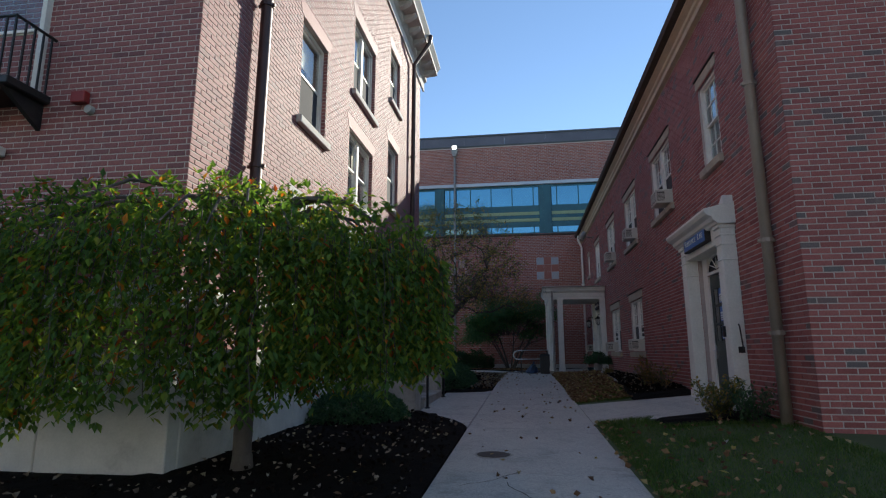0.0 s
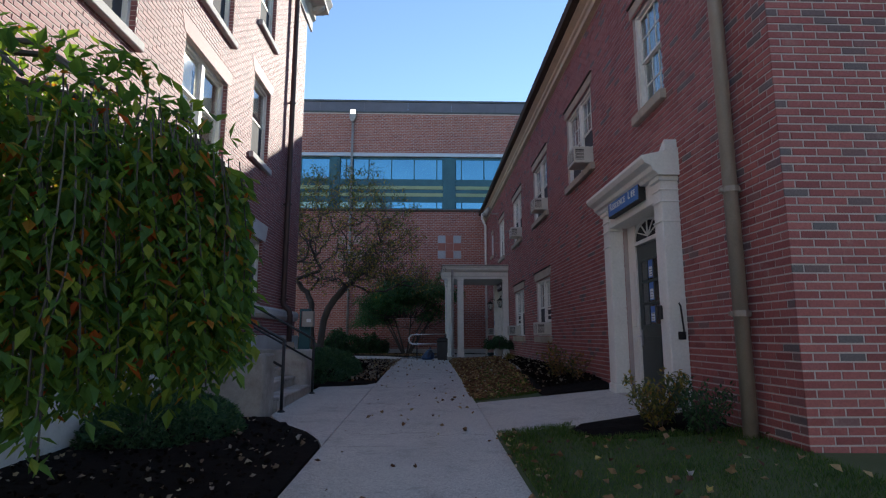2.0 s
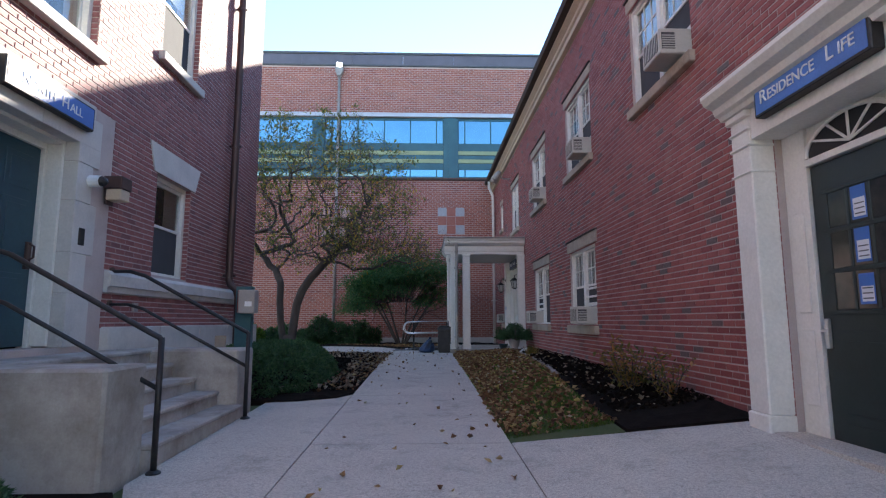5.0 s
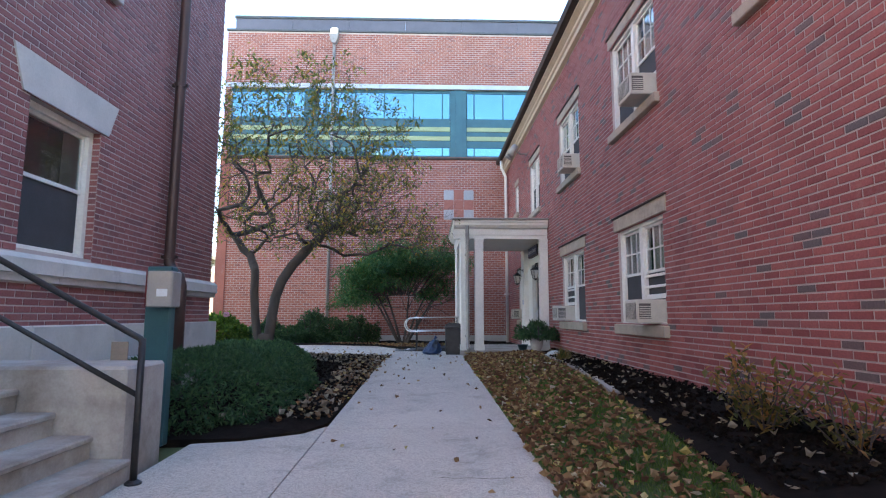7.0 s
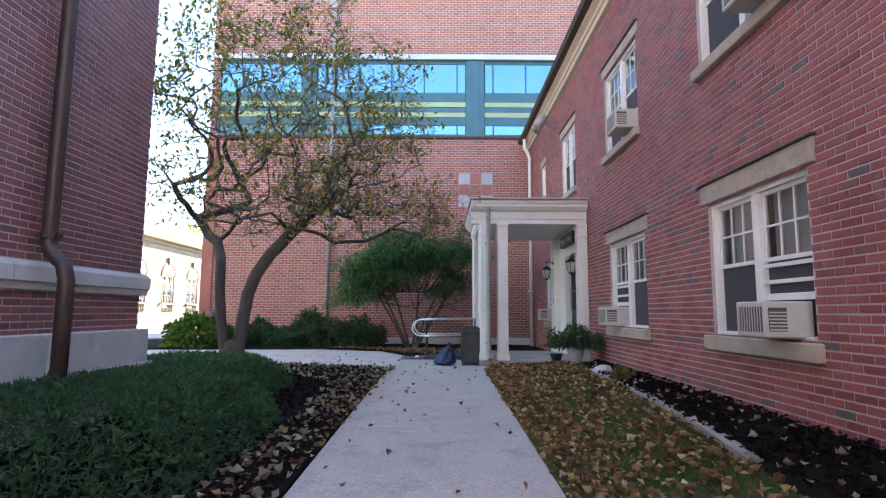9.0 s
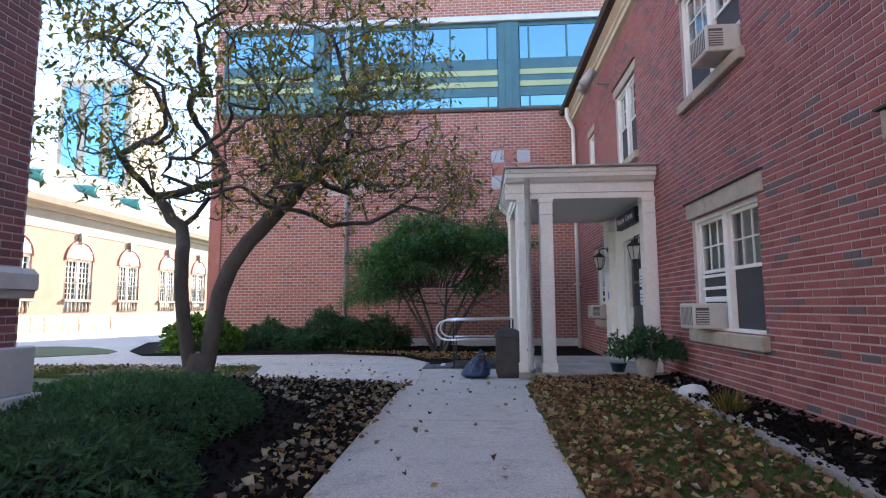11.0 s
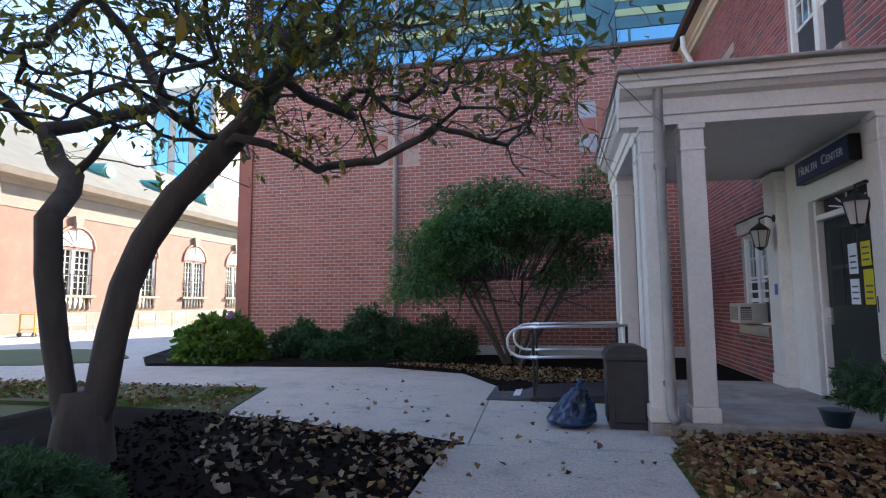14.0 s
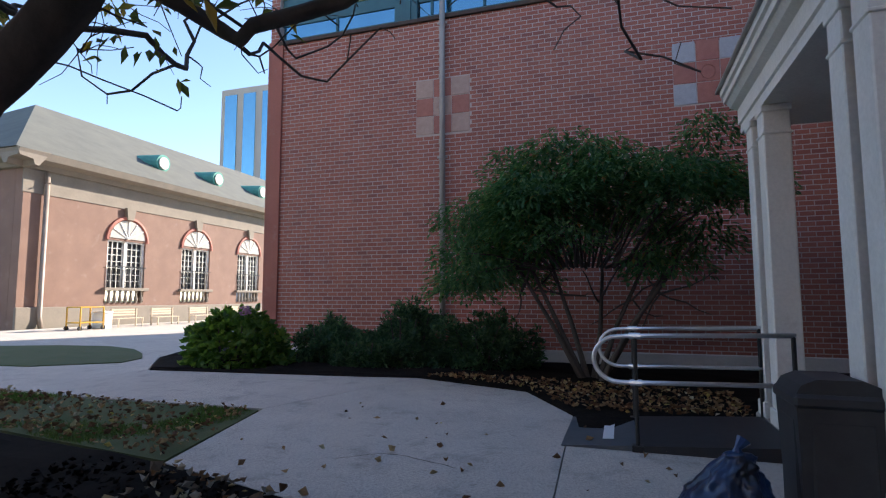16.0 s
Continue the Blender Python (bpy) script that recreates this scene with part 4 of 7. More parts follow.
plinth.location.z += 0.1
band.location.z += 0.1
cornice = thing("cornice", (LX, 12, 11.7), "white classical cornice with brackets under the roof", "cornice", kind="structure")
PROF = [(0.0, 11.7), (0.06, 11.7), (0.06, 12.05), (0.16, 12.12), (0.16, 12.3), (0.6, 12.34), (0.6, 12.48), (0.72, 12.66), (0.72, 12.72), (0.0, 12.8)]
part("moulding", Geo().prism([(LX + d, z) for d, z in PROF], 1, 5.25, 20.2), STONE, cornice)
part("moulding", Geo().prism([(5.65 - d, z) for d, z in PROF], 0, -16.0, LX + 0.72), STONE, cornice)
for k in range(20):
    y = 5.75 + k * 0.73
    part("bracket", Geo().prism([(LX + 0.16, 12.1), (LX + 0.3, 12.13), (LX + 0.52, 12.26), (LX + 0.56, 12.335), (LX + 0.16, 12.335)], 1, y, y + 0.2), STONE, cornice)
roof_left = structure("roof_left", Geo().prism([(-4.0, 12.8), (-3.2, 12.8), (-7.0, 14.2), (-18.2, 14.2), (-22.0, 12.8)], 1, 5.25, 20.2), SLATE, "low hipped slate roof", "roof")
structure("wall_left_back", Geo().box(-22.0, 6.15, -0.3, -21.6, 19.15, 12.78), MORTAR_DARK, "plain rear wall of the tall building", "wall")

downpipe((-3.6, 6.95, 0.3), "dark brown downpipe on sunlit brick", BROWN_PIPE, 0.085, [(-3.3, 6.95, 12.2), (-3.4, 6.95, 11.9), (-3.6, 6.95, 11.4), (-3.6, 6.95, 2.3), (-3.52, 6.95, 2.05), (-3.5, 6.95, 0.3)],
         [(-3.6, 6.95, 9.0, 0.13), (-3.6, 6.95, 6.4, 0.13), (-3.6, 6.95, 3.9, 0.13)])
downpipe((-3.45, 17.75, 0.3), "dark brown downpipe bent over a stone band", BROWN_PIPE, 0.075, [(-3.0, 17.75, 12.6), (-3.05, 17.75, 12.3), (-3.6, 17.75, 11.5), (-3.62, 17.75, 2.5), (-3.62, 17.75, 2.3), (-3.58, 17.75, 2.2), (-3.46, 17.75, 2.1), (-3.42, 17.75, 1.95), (-3.42, 17.75, 0.3)],
         [(-3.62, 17.75, 8.0, 0.12), (-3.62, 17.75, 5.0, 0.12), (-3.62, 17.75, 2.35, 0.12)])

# doorway of North Hall
door_2 = thing("door_2", (LX, 12.42, 1.1), "dark teal panelled door in a stone surround with quoins, shut", "door", kind="structure")
lbox = along(0, LX, 1)
for side in (0, 1):
    z, k = 1.1, 0
    while z < 3.4:
        h = 0.6 if k % 2 == 0 else 0.46
        top = min(z + h, 3.45)
        wide = 0.4 if k % 2 == 0 else 0.28
        a, b = (11.8 - wide, 11.806) if side == 0 else (13.044, 13.05 + wide)
        g = Geo()
        lbox(g, -0.3, 0.03, a, b, z + 0.002, top - 0.002, 0.006)
        part("quoin", g, STONE, door_2)
        z, k = top, k + 1
for a, b, c, d in ((11.4, 12.42, 3.452, 3.8), (12.424, 13.45, 3.452, 3.8), (11.55, 13.3, 3.802, 3.965)):
    g = Geo()
    lbox(g, -0.3, 0.03, a, b, c - 0.008 if c < 3.5 else c, d, 0.006)
    part("lintel_stone", g, STONE, door_2)
g = Geo()
lbox(g, -0.42, -0.305, 11.8, 11.88, 1.1, 3.45)
lbox(g, -0.42, -0.305, 12.97, 13.05, 1.1, 3.45)
lbox(g, -0.42, -0.305, 11.88, 12.97, 3.33, 3.45)
lbox(g, -0.302, -0.13, 13, 13.04, 1.12, 3.45)
lbox(g, -0.302, -0.13, 11.81, 11.85, 1.12, 3.45)
lbox(g, -0.302, -0.13, 11.85, 13, 3.4, 3.445)
part("door_frame", g, WHITE, door_2, "white painted frame and jamb")
g = Geo()
lbox(g, -0.4, -0.35, 11.88, 12.97, 1.12, 3.33, 0.005)
for u0, u1 in ((11.98, 12.37), (12.47, 12.86)):
    for z0, z1 in ((1.3, 1.9), (2.05, 2.7), (2.82, 3.2)):
        lbox(g, -0.35, -0.34, u0, u1, z0, z1, 0.005)
        lbox(g, -0.34, -0.332, u0 + 0.06, u1 - 0.06, z0 + 0.06, z1 - 0.06, 0.005)
leaf = part("door_leaf", g, TEAL_DOOR, door_2)
g = Geo()
lbox(g, -0.35, -0.31, 12.85, 12.92, 1.95, 2.25, 0.006)
g.tube([(LX - 0.31, 12.88, 2.05), (LX - 0.26, 12.88, 2.08), (LX - 0.26, 12.88, 2.2), (LX - 0.31, 12.88, 2.23)], 0.012, 8)
part("door_handle", g, BROWN_PIPE, leaf)
# added near-black sheet behind the leaf, painted as an unlit hallway
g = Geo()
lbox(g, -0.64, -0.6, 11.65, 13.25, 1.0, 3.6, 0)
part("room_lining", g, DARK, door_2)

sign = thing("sign", (LX + 0.1, 12.75, 3.6), "blue North Hall sign with white capitals over a stone doorway", "sign")
g = Geo()
lbox(g, 0.031, 0.12, 12.05, 13.43, 3.6, 3.88, 0.01)
part("frame", g, BLACK, sign)
g = Geo()
lbox(g, 0.12, 0.124, 12.08, 13.4, 3.625, 3.855, 0)
part("face", g, SIGN_BLUE, sign)
door_2.location.z += 0.1
sign.location.z += 0.09
sign.location.y -= 0.3
small_caps(["NORTH", "HALL"], 0.17, LETTER, sign, (LX + 0.126, 12.44, 3.83), Vector((0, 1, 0)), Vector((0, 0, 1)), 0.95)


def wall_lantern(at_y, z):
    lamp = thing("wall_lamp", (LX, at_y, z), "brown box wall lamp with a cream diffuser, unlit", "wall lamp", "wall lamps beside the stone doorway")
    g = Geo()
    lbox(g, 0.03, 0.26, at_y - 0.12, at_y + 0.12, z + 0.14, z + 0.3, 0.01)
    lbox(g, 0.03, 0.06, at_y - 0.08, at_y + 0.08, z - 0.05, z + 0.14, 0.006)
    part("housing", g, BROWN_PIPE, lamp)
    g = Geo()
    lbox(g, 0.06, 0.25, at_y - 0.1, at_y + 0.1, z, z + 0.14, 0.01)
    part("diffuser", g, CREAM, lamp)


wall_lantern(11.2, 3.0)
wall_lantern(13.66, 2.98)
dome = thing("security_camera", (LX + 0.03, 13.28, 3.1), "white dome security camera on stone", "camera")
part("mount", Geo().tube([(LX + 0.03, 13.28, 3.14), (LX + 0.16, 13.28, 3.14)], 0.07, 12), LETTER, dome)
part("dome", Geo().tube([(LX + 0.16, 13.28, 3.14), (LX + 0.21, 13.28, 3.13), (LX + 0.24, 13.28, 3.12)], [0.065, 0.05, 0.015], 12), BLACK, dome, "black dome")
for name, label, cat, y, z, w, h, mat in (("wall_tag", "small blue number tag on stone", "sign", 11.6, 2.7, 0.16, 0.18, SIGN_BLUE), ("intercom", "black door intercom on stone", "intercom", 13.2, 2.36, 0.1, 0.2, BLACK),
                                          ("plaque", "weathered grey-green bronze plaque on brick", "plaque", 10.62, 2.54, 0.58, 0.32, None), ("outlet_box", "grey outlet box on brick", "outlet", 14.5, 1.62, 0.12, 0.12, GREY_PIPE)):
    t = thing(name, (LX, y, z), label, cat)
    g = Geo()
    lbox(g, 0.012, 0.045, y - w / 2, y + w / 2, z, z + h, 0.006)
    part("plate", g, mat or SLATE, t)

# steps, cheek walls and handrails
steps = thing("steps", (-2.9, 12.3, 0.2), "five worn concrete steps between cheek walls", "steps", kind="structure")
for k in range(5):
    x1 = -2.06 - 0.29 * k
    z1 = 0.275 + 0.172 * (k + 1)
    g = Geo().box(LX + 0.02, 11.705, 0.1 if k == 0 else z1 - 0.172, x1, 13.98, z1 - 0.05, 0.0)
    g.box(LX + 0.02, 11.705, z1 - 0.05, x1 + 0.025, 13.98, z1, 0.012)
    part("step", g, CONCRETE_OLD, steps)
for a, b, lab in ((11.08, 11.7, "cheek_wall"), (13.985, 14.62, "cheek_wall")):
    g = Geo().box(LX + 0.165, a, 0.0, -2.12, b, 1.13, 0.025)
    part(lab, g, CONCRETE_OLD, steps, "stained concrete cheek wall")


def handrail(y):
    rail = thing("handrail", (-1.97, y, 0.25), "black pipe handrail with two rails beside concrete steps", "handrail", "step handrails")
    part("post", Geo().tube([(-1.97, y, rise(y)), (-1.97, y, 1.35)], 0.026, 10), BLACK, rail, smooth=True)
    part("foot", Geo().lathe((-1.97, y, rise(y)), [(0.06, 0), (0.06, 0.012), (0.035, 0.03)], 12), BLACK, rail)
    part("top_rail", Geo().tube([(LX + 0.03, y, 2.12), (-3.5, y, 2.12), (-3.3, y, 2.06), (-2.05, y, 1.38), (-1.99, y, 1.35), (-1.97, y, 1.32)], 0.024, 10), BLACK, rail, smooth=True)
    part("lower_rail", Geo().tube([(LX + 0.03, y, 1.7), (-3.5, y, 1.7), (-3.3, y, 1.64), (-1.97, y, 0.92)], 0.02, 10), BLACK, rail, smooth=True)
    for z in (2.12, 1.7):
        part("flange", Geo().tube([(LX + 0.012, y, z), (LX + 0.03, y, z)], 0.055, 12), STEEL_DARK, rail)


handrail(11.6)
handrail(13.9)

cabinet = thing("meter_post", (-2.7, 14.95, 0.3), "green utility post with a grey and rust-red meter box", "utility box")
part("post", Geo().box(-2.8, 14.9, 0.2, -2.56, 15.02, 1.9, 0.01), TEAL_METAL, cabinet, "green painted steel post")
b = part("meter_box", Geo().box(-2.7, 14.7, 1.5, -2.46, 14.895, 1.84, 0.012), GREY_PIPE, cabinet)
part("meter_side", Geo().box(-2.706, 14.7, 1.505, -2.702, 14.89, 1.835), RED_PAINT, b, "faded red side")
part("label", Geo().box(-2.6, 14.694, 1.6, -2.5, 14.698, 1.67), LETTER, b)
cabinet.location.x += 0.27
cabinet.location.y += 0.1
cabinet.location.z += 0.1
part("cover", Geo().box(-2.76, 14.885, 1.0, -2.6, 14.897, 1.28, 0.004), TAN_PIPE, cabinet, "rusty cover plate")

# on the south face: balcony, fire bell, sill
balcony = thing("balcony", (-6.5, 5.2, 4.2), "black iron balcony on a shaded brick wall", "balcony")
part("floor", Geo().box(-7.6, 4.8, 4.24, -5.68, 5.39, 4.34, 0.01), BLACK, balcony)
for x in (-5.8, -6.6, -7.4):
    part("bracket", Geo().prism([(4.85, 4.24), (5.39, 4.24), (5.39, 3.9)], 0, x - 0.03, x + 0.03), BLACK, balcony)
part("top_rail", Geo().tube([(-5.71, 5.38, 5.1), (-5.71, 4.83, 5.1), (-7.58, 4.83, 5.1)], 0.02, 8), BLACK, balcony)
for k in range(15):
    part("baluster", Geo().box(-5.72 - 0.125 * k, 4.82, 4.34, -5.70 - 0.125 * k, 4.84, 5.09), BLACK, balcony)
for k in range(4):
    part("baluster", Geo().box(-5.72, 4.95 + 0.12 * k, 4.34, -5.70, 4.97 + 0.12 * k, 5.09), BLACK, balcony)
window(1, 5.65, -1, -6.9, -5.85, 4.5, 6.3, 1, -0.03, None, None, None, None, "pale balcony door window on shaded brick", cover=(BLIND, 0.95))
balcony.location.y += 0.25
balcony.location.z += 0.14
bell = thing("fire_bell", (-5.22, 5.38, 4.2), "red fire bell box on plum brick", "alarm")
part("box", Geo().box(-5.32, 5.29, 4.22, -5.13, 5.388, 4.37, 0.01), RED_PAINT, bell)
part("gong", Geo().tube([(-5.1, 5.388, 4.14), (-5.1, 5.33, 4.14)], [0.06, 0.05], 12), GREY_PIPE, bell, "grey junction box")
bell.location.y += 0.25
bell.location.z += 0.12
part("sill", Geo().box(-7.6, 5.52, 3.72, -6.2, 5.64, 3.84, 0.012), STONE, tagged(thing("stone_sill", (-6.9, 5.38, 3.72), "limestone window sill on the shaded wall", "sill", kind="structure")))


# ---- far wall: ribbon windows, parapet, tiles, pipe ----
ribbon = thing("window_ribbon", (0, FY, 8.6), "long teal ribbon window with blue coated glass and pale stripes", "window", kind="structure")
fbox = along(1, FY, -1)
BAYS = [(-8.6, -5.35), (-4.75, 1.15), (1.9, 7.8)]
for a, b in BAYS:
    for c, d in ((10.45, 11.62), (8.74, 9.08)):
        cuts = [a, *[a + (b - a) * k / 5 for k in range(1, 5)], b] if b - a > 4 else [a, (a + b) / 2, b]
        cuts = [a, a + 0.34, *[a + 0.34 + (b - a - 0.68) * k / 4 for k in range(1, 4)], b - 0.34, b] if b - a > 4 else cuts
        for p, q in zip(cuts, cuts[1:]):
            g = Geo()
            fbox(g, -0.16, -0.15, p + 0.03, q - 0.03, c, d, 0)
            part("pane", g, MIRROR_GLASS, ribbon)
            g = Geo()
            fbox(g, -0.15, -0.11, q - 0.03, q + 0.03, c, d)
            part("mullion", g, TEAL_METAL, ribbon)
    for c, d, mat in ((9.84, 10.04, LIME_STRIPE), (9.42, 9.62, LIME_STRIPE)):
        g = Geo()
        fbox(g, -0.14, -0.1, a, b, c, d)
        part("stripe", g, mat, ribbon)
    for c, d in ((11.62, 11.75), (10.05, 10.44), (9.63, 9.83), (9.09, 9.41), (8.6, 8.73)):
        g = Geo()
        fbox(g, -0.2, -0.12, a, b, c, d)
        part("spandrel", g, TEAL_METAL, ribbon)
for a, b in ((-5.34, -4.76), (1.16, 1.89), (7.81, 9.0)):
    g = Geo()
    fbox(g, -0.2, -0.06, a, b, 8.6, 11.75)
    fbox(g, -0.06, -0.02, (a + b) / 2 - 0.12, (a + b) / 2 + 0.12, 8.6, 11.75)
    part("pier", g, TEAL_METAL, ribbon)
# added backing sheet, coloured near-black for the unlit floors behind the ribbon
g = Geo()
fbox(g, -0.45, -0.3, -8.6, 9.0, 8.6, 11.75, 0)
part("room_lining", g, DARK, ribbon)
g = Geo()
fbox(g, 0.0, 0.04, -8.86, 9.0, 11.76, 11.97, 0.01)
part("head_band", g, FRAME_BLUE, ribbon, "pale weathered metal band")
g = Geo()
fbox(g, -0.3, 0.07, -8.6, 9.0, 8.5, 8.6, 0.01)
part("window_sill", g, STEEL_DARK, ribbon)

ribbon.location.z -= 0.12
parapet = thing("parapet", (0, FY, 14.45), "dark grey metal parapet above the brick", "parapet", kind="structure")
part("coping", Geo().box(-8.92, FY - 0.06, F_TOP, 24.0, FY + 0.5, F_TOP + 0.1, 0.01), SLATE, parapet)
for k in range(12):
    part("panel", Geo().box(-8.7 + 2.6 * k, FY + 0.45, F_TOP + 0.1, -8.71 + 2.6 * (k + 1), FY + 0.6, 15.15, 0.005), plain_mat("roof_metal", (0.16, 0.155, 0.19), (0.11, 0.11, 0.14), 0.7, 0.6, 0.2) if k == 0 else bpy.data.materials["roof_metal"], parapet)
part("cap", Geo().box(-8.75, FY + 0.4, 15.15, 22.5, FY + 0.7, 15.27, 0.01), SLATE, parapet)
roof_far = structure("roof_far", Geo().box(-8.86, FY + 0.6, 14.13, 24.0, 55.0, 14.28), SLATE, "flat roof of the tall block", "roof")
structure("wall_far_back", Geo().box(-8.86, 54.6, -0.3, 24.0, 55.0, 14.12), MORTAR_DARK, "plain back wall of the tall block", "wall")
structure("wall_far_east", Geo().box(23.6, FY + 0.52, -0.3, 24.0, 54.58, 14.12), MORTAR_DARK, "plain east wall of the tall block", "wall")
part("corner_pier", Geo().box(-8.88, FY - 0.06, -0.2, -8.46, FY, 8.5, 0.006), BRICK_FAR, far_wall)
base = structure("plinth_far", Geo().box(-8.86, FY - 0.09, -0.2, 3.58, FY - 0.002, 0.72, 0.015), STONE, "low stone footing under the brick wall", "plinth")

TILE_GREY = plain_mat("grey_glazed_tile", (0.44, 0.46, 0.50), (0.36, 0.38, 0.42), 9, 0.5)
TILE_PINK = plain_mat("terracotta_tile", (0.44, 0.17, 0.13), (0.36, 0.13, 0.10), 9, 0.6)
TILE_BUFF = plain_mat("buff_tile", (0.50, 0.36, 0.30), (0.42, 0.29, 0.24), 9, 0.6)
for a, b, c, d in (TILE_A, TILE_B):
    panel = thing("tile_panel", ((a + b) / 2, FY, c), "square panel of grey and terracotta tiles in brick", "tile panel", "tile panels on the wall")
    s = (b - a) / 3
    for i in range(3):
        for j in range(3):
            if a < 0:
                mat = TILE_BUFF if (i + j) % 2 == 0 else TILE_PINK
            else:
                mat = TILE_GREY if (i in (0, 2) and j in (0, 2)) else TILE_PINK
            tile = Geo().box(a + i * s + 0.008, FY - 0.014, c + j * s + 0.008, a + (i + 1) * s - 0.008, FY + 0.01, c + (j + 1) * s - 0.008, 0.006)
            t = part("tile", tile, mat, panel)
            if i == j == 1:
                rim = Geo()
                for k in range(10):
                    w0, w1 = 2 * math.pi * k / 10, 2 * math.pi * (k + 0.6) / 10
                    rim.tube([((a + b) / 2 + 0.13 * math.cos(w), FY - 0.02, (c + d) / 2 + 0.15 * math.sin(w)) for w in (w0, w1)], 0.016, 5)
                part("relief", rim, mat, t)

pipe = downpipe((-4.07, FY - 0.1, 0.7), "pale grey downpipe with a leader head on orange brick", GREY_PIPE, 0.065, [(-4.07, FY - 0.12, 13.75), (-4.07, FY - 0.12, 0.7)],
                [(-4.07, FY - 0.12, z, 0.12) for z in (12.4, 8.2, 5.0, 2.6)])
part("leader_head", Geo().prism([(-4.27, 14.1), (-3.87, 14.1), (-3.9, 13.85), (-4.0, 13.65), (-4.14, 13.65), (-4.24, 13.85)], 1, FY - 0.3, FY - 0.02), GREY_PIPE, pipe)
beacon = thing("roof_lamp", (-4.07, FY - 0.2, 14.6), "small lit floodlight above a downpipe head", "lamp")
part("housing", Geo().box(-4.24, FY - 0.2, 14.105, -3.9, FY - 0.02, 14.4, 0.02), GREY_PIPE, beacon)
glow = bpy.data.materials.new("lit_lens")
glow.use_nodes = True
glow.node_tree.nodes["Principled BSDF"].inputs["Emission Color"].default_value = (1.0, 0.97, 0.9, 1)
glow.node_tree.nodes["Principled BSDF"].inputs["Emission Strength"].default_value = 4.0
part("lens", Geo().box(-4.21, FY - 0.215, 14.14, -3.93, FY - 0.203, 14.37, 0.004), glow, beacon, "glowing lens")

# ---- porch ----
porch = thing("porch", (2.3, 24.98, 0.45), "white classical timber porch with square columns and flat roof", "porch", kind="structure")
part("floor", Geo().box(1.1, 24.86, 0.2, 3.58, 28.2, 0.58, 0.02), CONCRETE_OLD, porch, "stained concrete porch floor")


def column(x0, x1, y0, y1, z0, z1):
    g = Geo().box(x0 - 0.02, y0 - 0.02, z0, x1 + 0.02, y1 + 0.02, z0 + 0.16, 0.01)
    g.box(x0, y0, z0 + 0.16, x1, y1, z1, 0.01)
    g.box(x0 - 0.012, y0 - 0.012, z1 - 0.3, x1 + 0.012, y1 + 0.012, z1 - 0.27, 0.008)
    g.box(x0 - 0.015, y0 - 0.015, z1 - 0.07, x1 + 0.015, y1 + 0.015, z1, 0.008)
    part("column", g, WHITE, porch)


for x0, y0 in ((1.52, 24.88), (1.12, 24.88), (1.12, 25.28), (1.12, 27.3), (1.12, 27.8)):
    column(x0, x0 + 0.24, y0, y0 + 0.24, 0.58, 3.7)
for y0, y1 in ((24.88, 25.12), (27.55, 28)):
    column(3.36, 3.59, y0, y1, 0.58, 3.7)
ENT = [(0.0, 3.7), (0.0, 3.8), (-0.025, 3.81), (-0.025, 3.98), (-0.05, 3.99), (-0.1, 4.01), (-0.14, 4.07), (-0.17, 4.07), (-0.17, 4.14), (-0.2, 4.15), (-0.2, 4.22), (0.22, 4.22), (0.22, 3.7)]
part("entablature", Geo().prism([(24.9 + d, z) for d, z in ENT], 0, 0.91, 3.585), WHITE, porch)
part("entablature", Geo().prism([(1.12 + d, z) for d, z in ENT], 1, 25.125, 28.3), WHITE, porch)
part("soffit", Geo().box(1.345, 25.13, 3.76, 3.58, 28.3, 3.82), WHITE, porch)
part("roof", Geo().box(0.88, 24.62, 4.222, 3.585, 28.4, 4.262, 0.01), GREY_PIPE, porch, "grey metal roof edge")
part("inner_wall", Geo().box(3.52, 25.13, 0.58, 3.583, 25.45, 3.75), WHITE, porch)
part("inner_wall", Geo().box(3.52, 26.9, 0.58, 3.583, 27.54, 3.75), WHITE, porch)
part("inner_wall", Geo().box(3.52, 25.45, 3.12, 3.583, 26.9, 3.75), WHITE, porch)
downpipe((1.3, 24.8, 0.5), "rust-streaked white downpipe on a porch column", GREY_PIPE, 0.05, [(1.3, 24.78, 4.06), (1.3, 24.81, 3.9), (1.3, 24.81, 0.75), (1.3, 24.78, 0.66), (1.33, 24.72, 0.62)],
         [(1.3, 24.81, 3.2, 0.07), (1.3, 24.81, 0.95, 0.07)])

door_3 = thing("door_3", (3.56, 26.15, 0.58), "dark green half-glazed door with yellow notices, shut", "door", kind="structure")
g = Geo()
for u in (25.5, 26.8):
    box(g, -0.1, 0.03, u, u + 0.07, 0.58, 3.12)
box(g, -0.1, 0.03, 25.57, 26.8, 2.85, 2.92)
part("door_frame", g, WHITE, door_3)
g = Geo()
box(g, -0.1, -0.05, 25.57, 26.8, 0.6, 2.85, 0.006)
box(g, -0.05, -0.042, 25.7, 26.67, 0.75, 1.55, 0.006)
leaf = part("door_leaf", g, GREEN_DOOR, door_3)
for k in range(3):
    for j in range(2):
        g = Geo()
        box(g, -0.05, -0.046, 25.71 + 0.33 * k, 26 + 0.33 * k, 1.75 + 0.5 * j, 2.2 + 0.5 * j, 0)
        # opaque pane whose near-black colour stands for the unlit inside
        part("pane", g, DARK, leaf, "dark glazed light")
YELLOW = plain_mat("yellow_card", (0.75, 0.62, 0.03), (0.7, 0.56, 0.03), 3, 0.6)
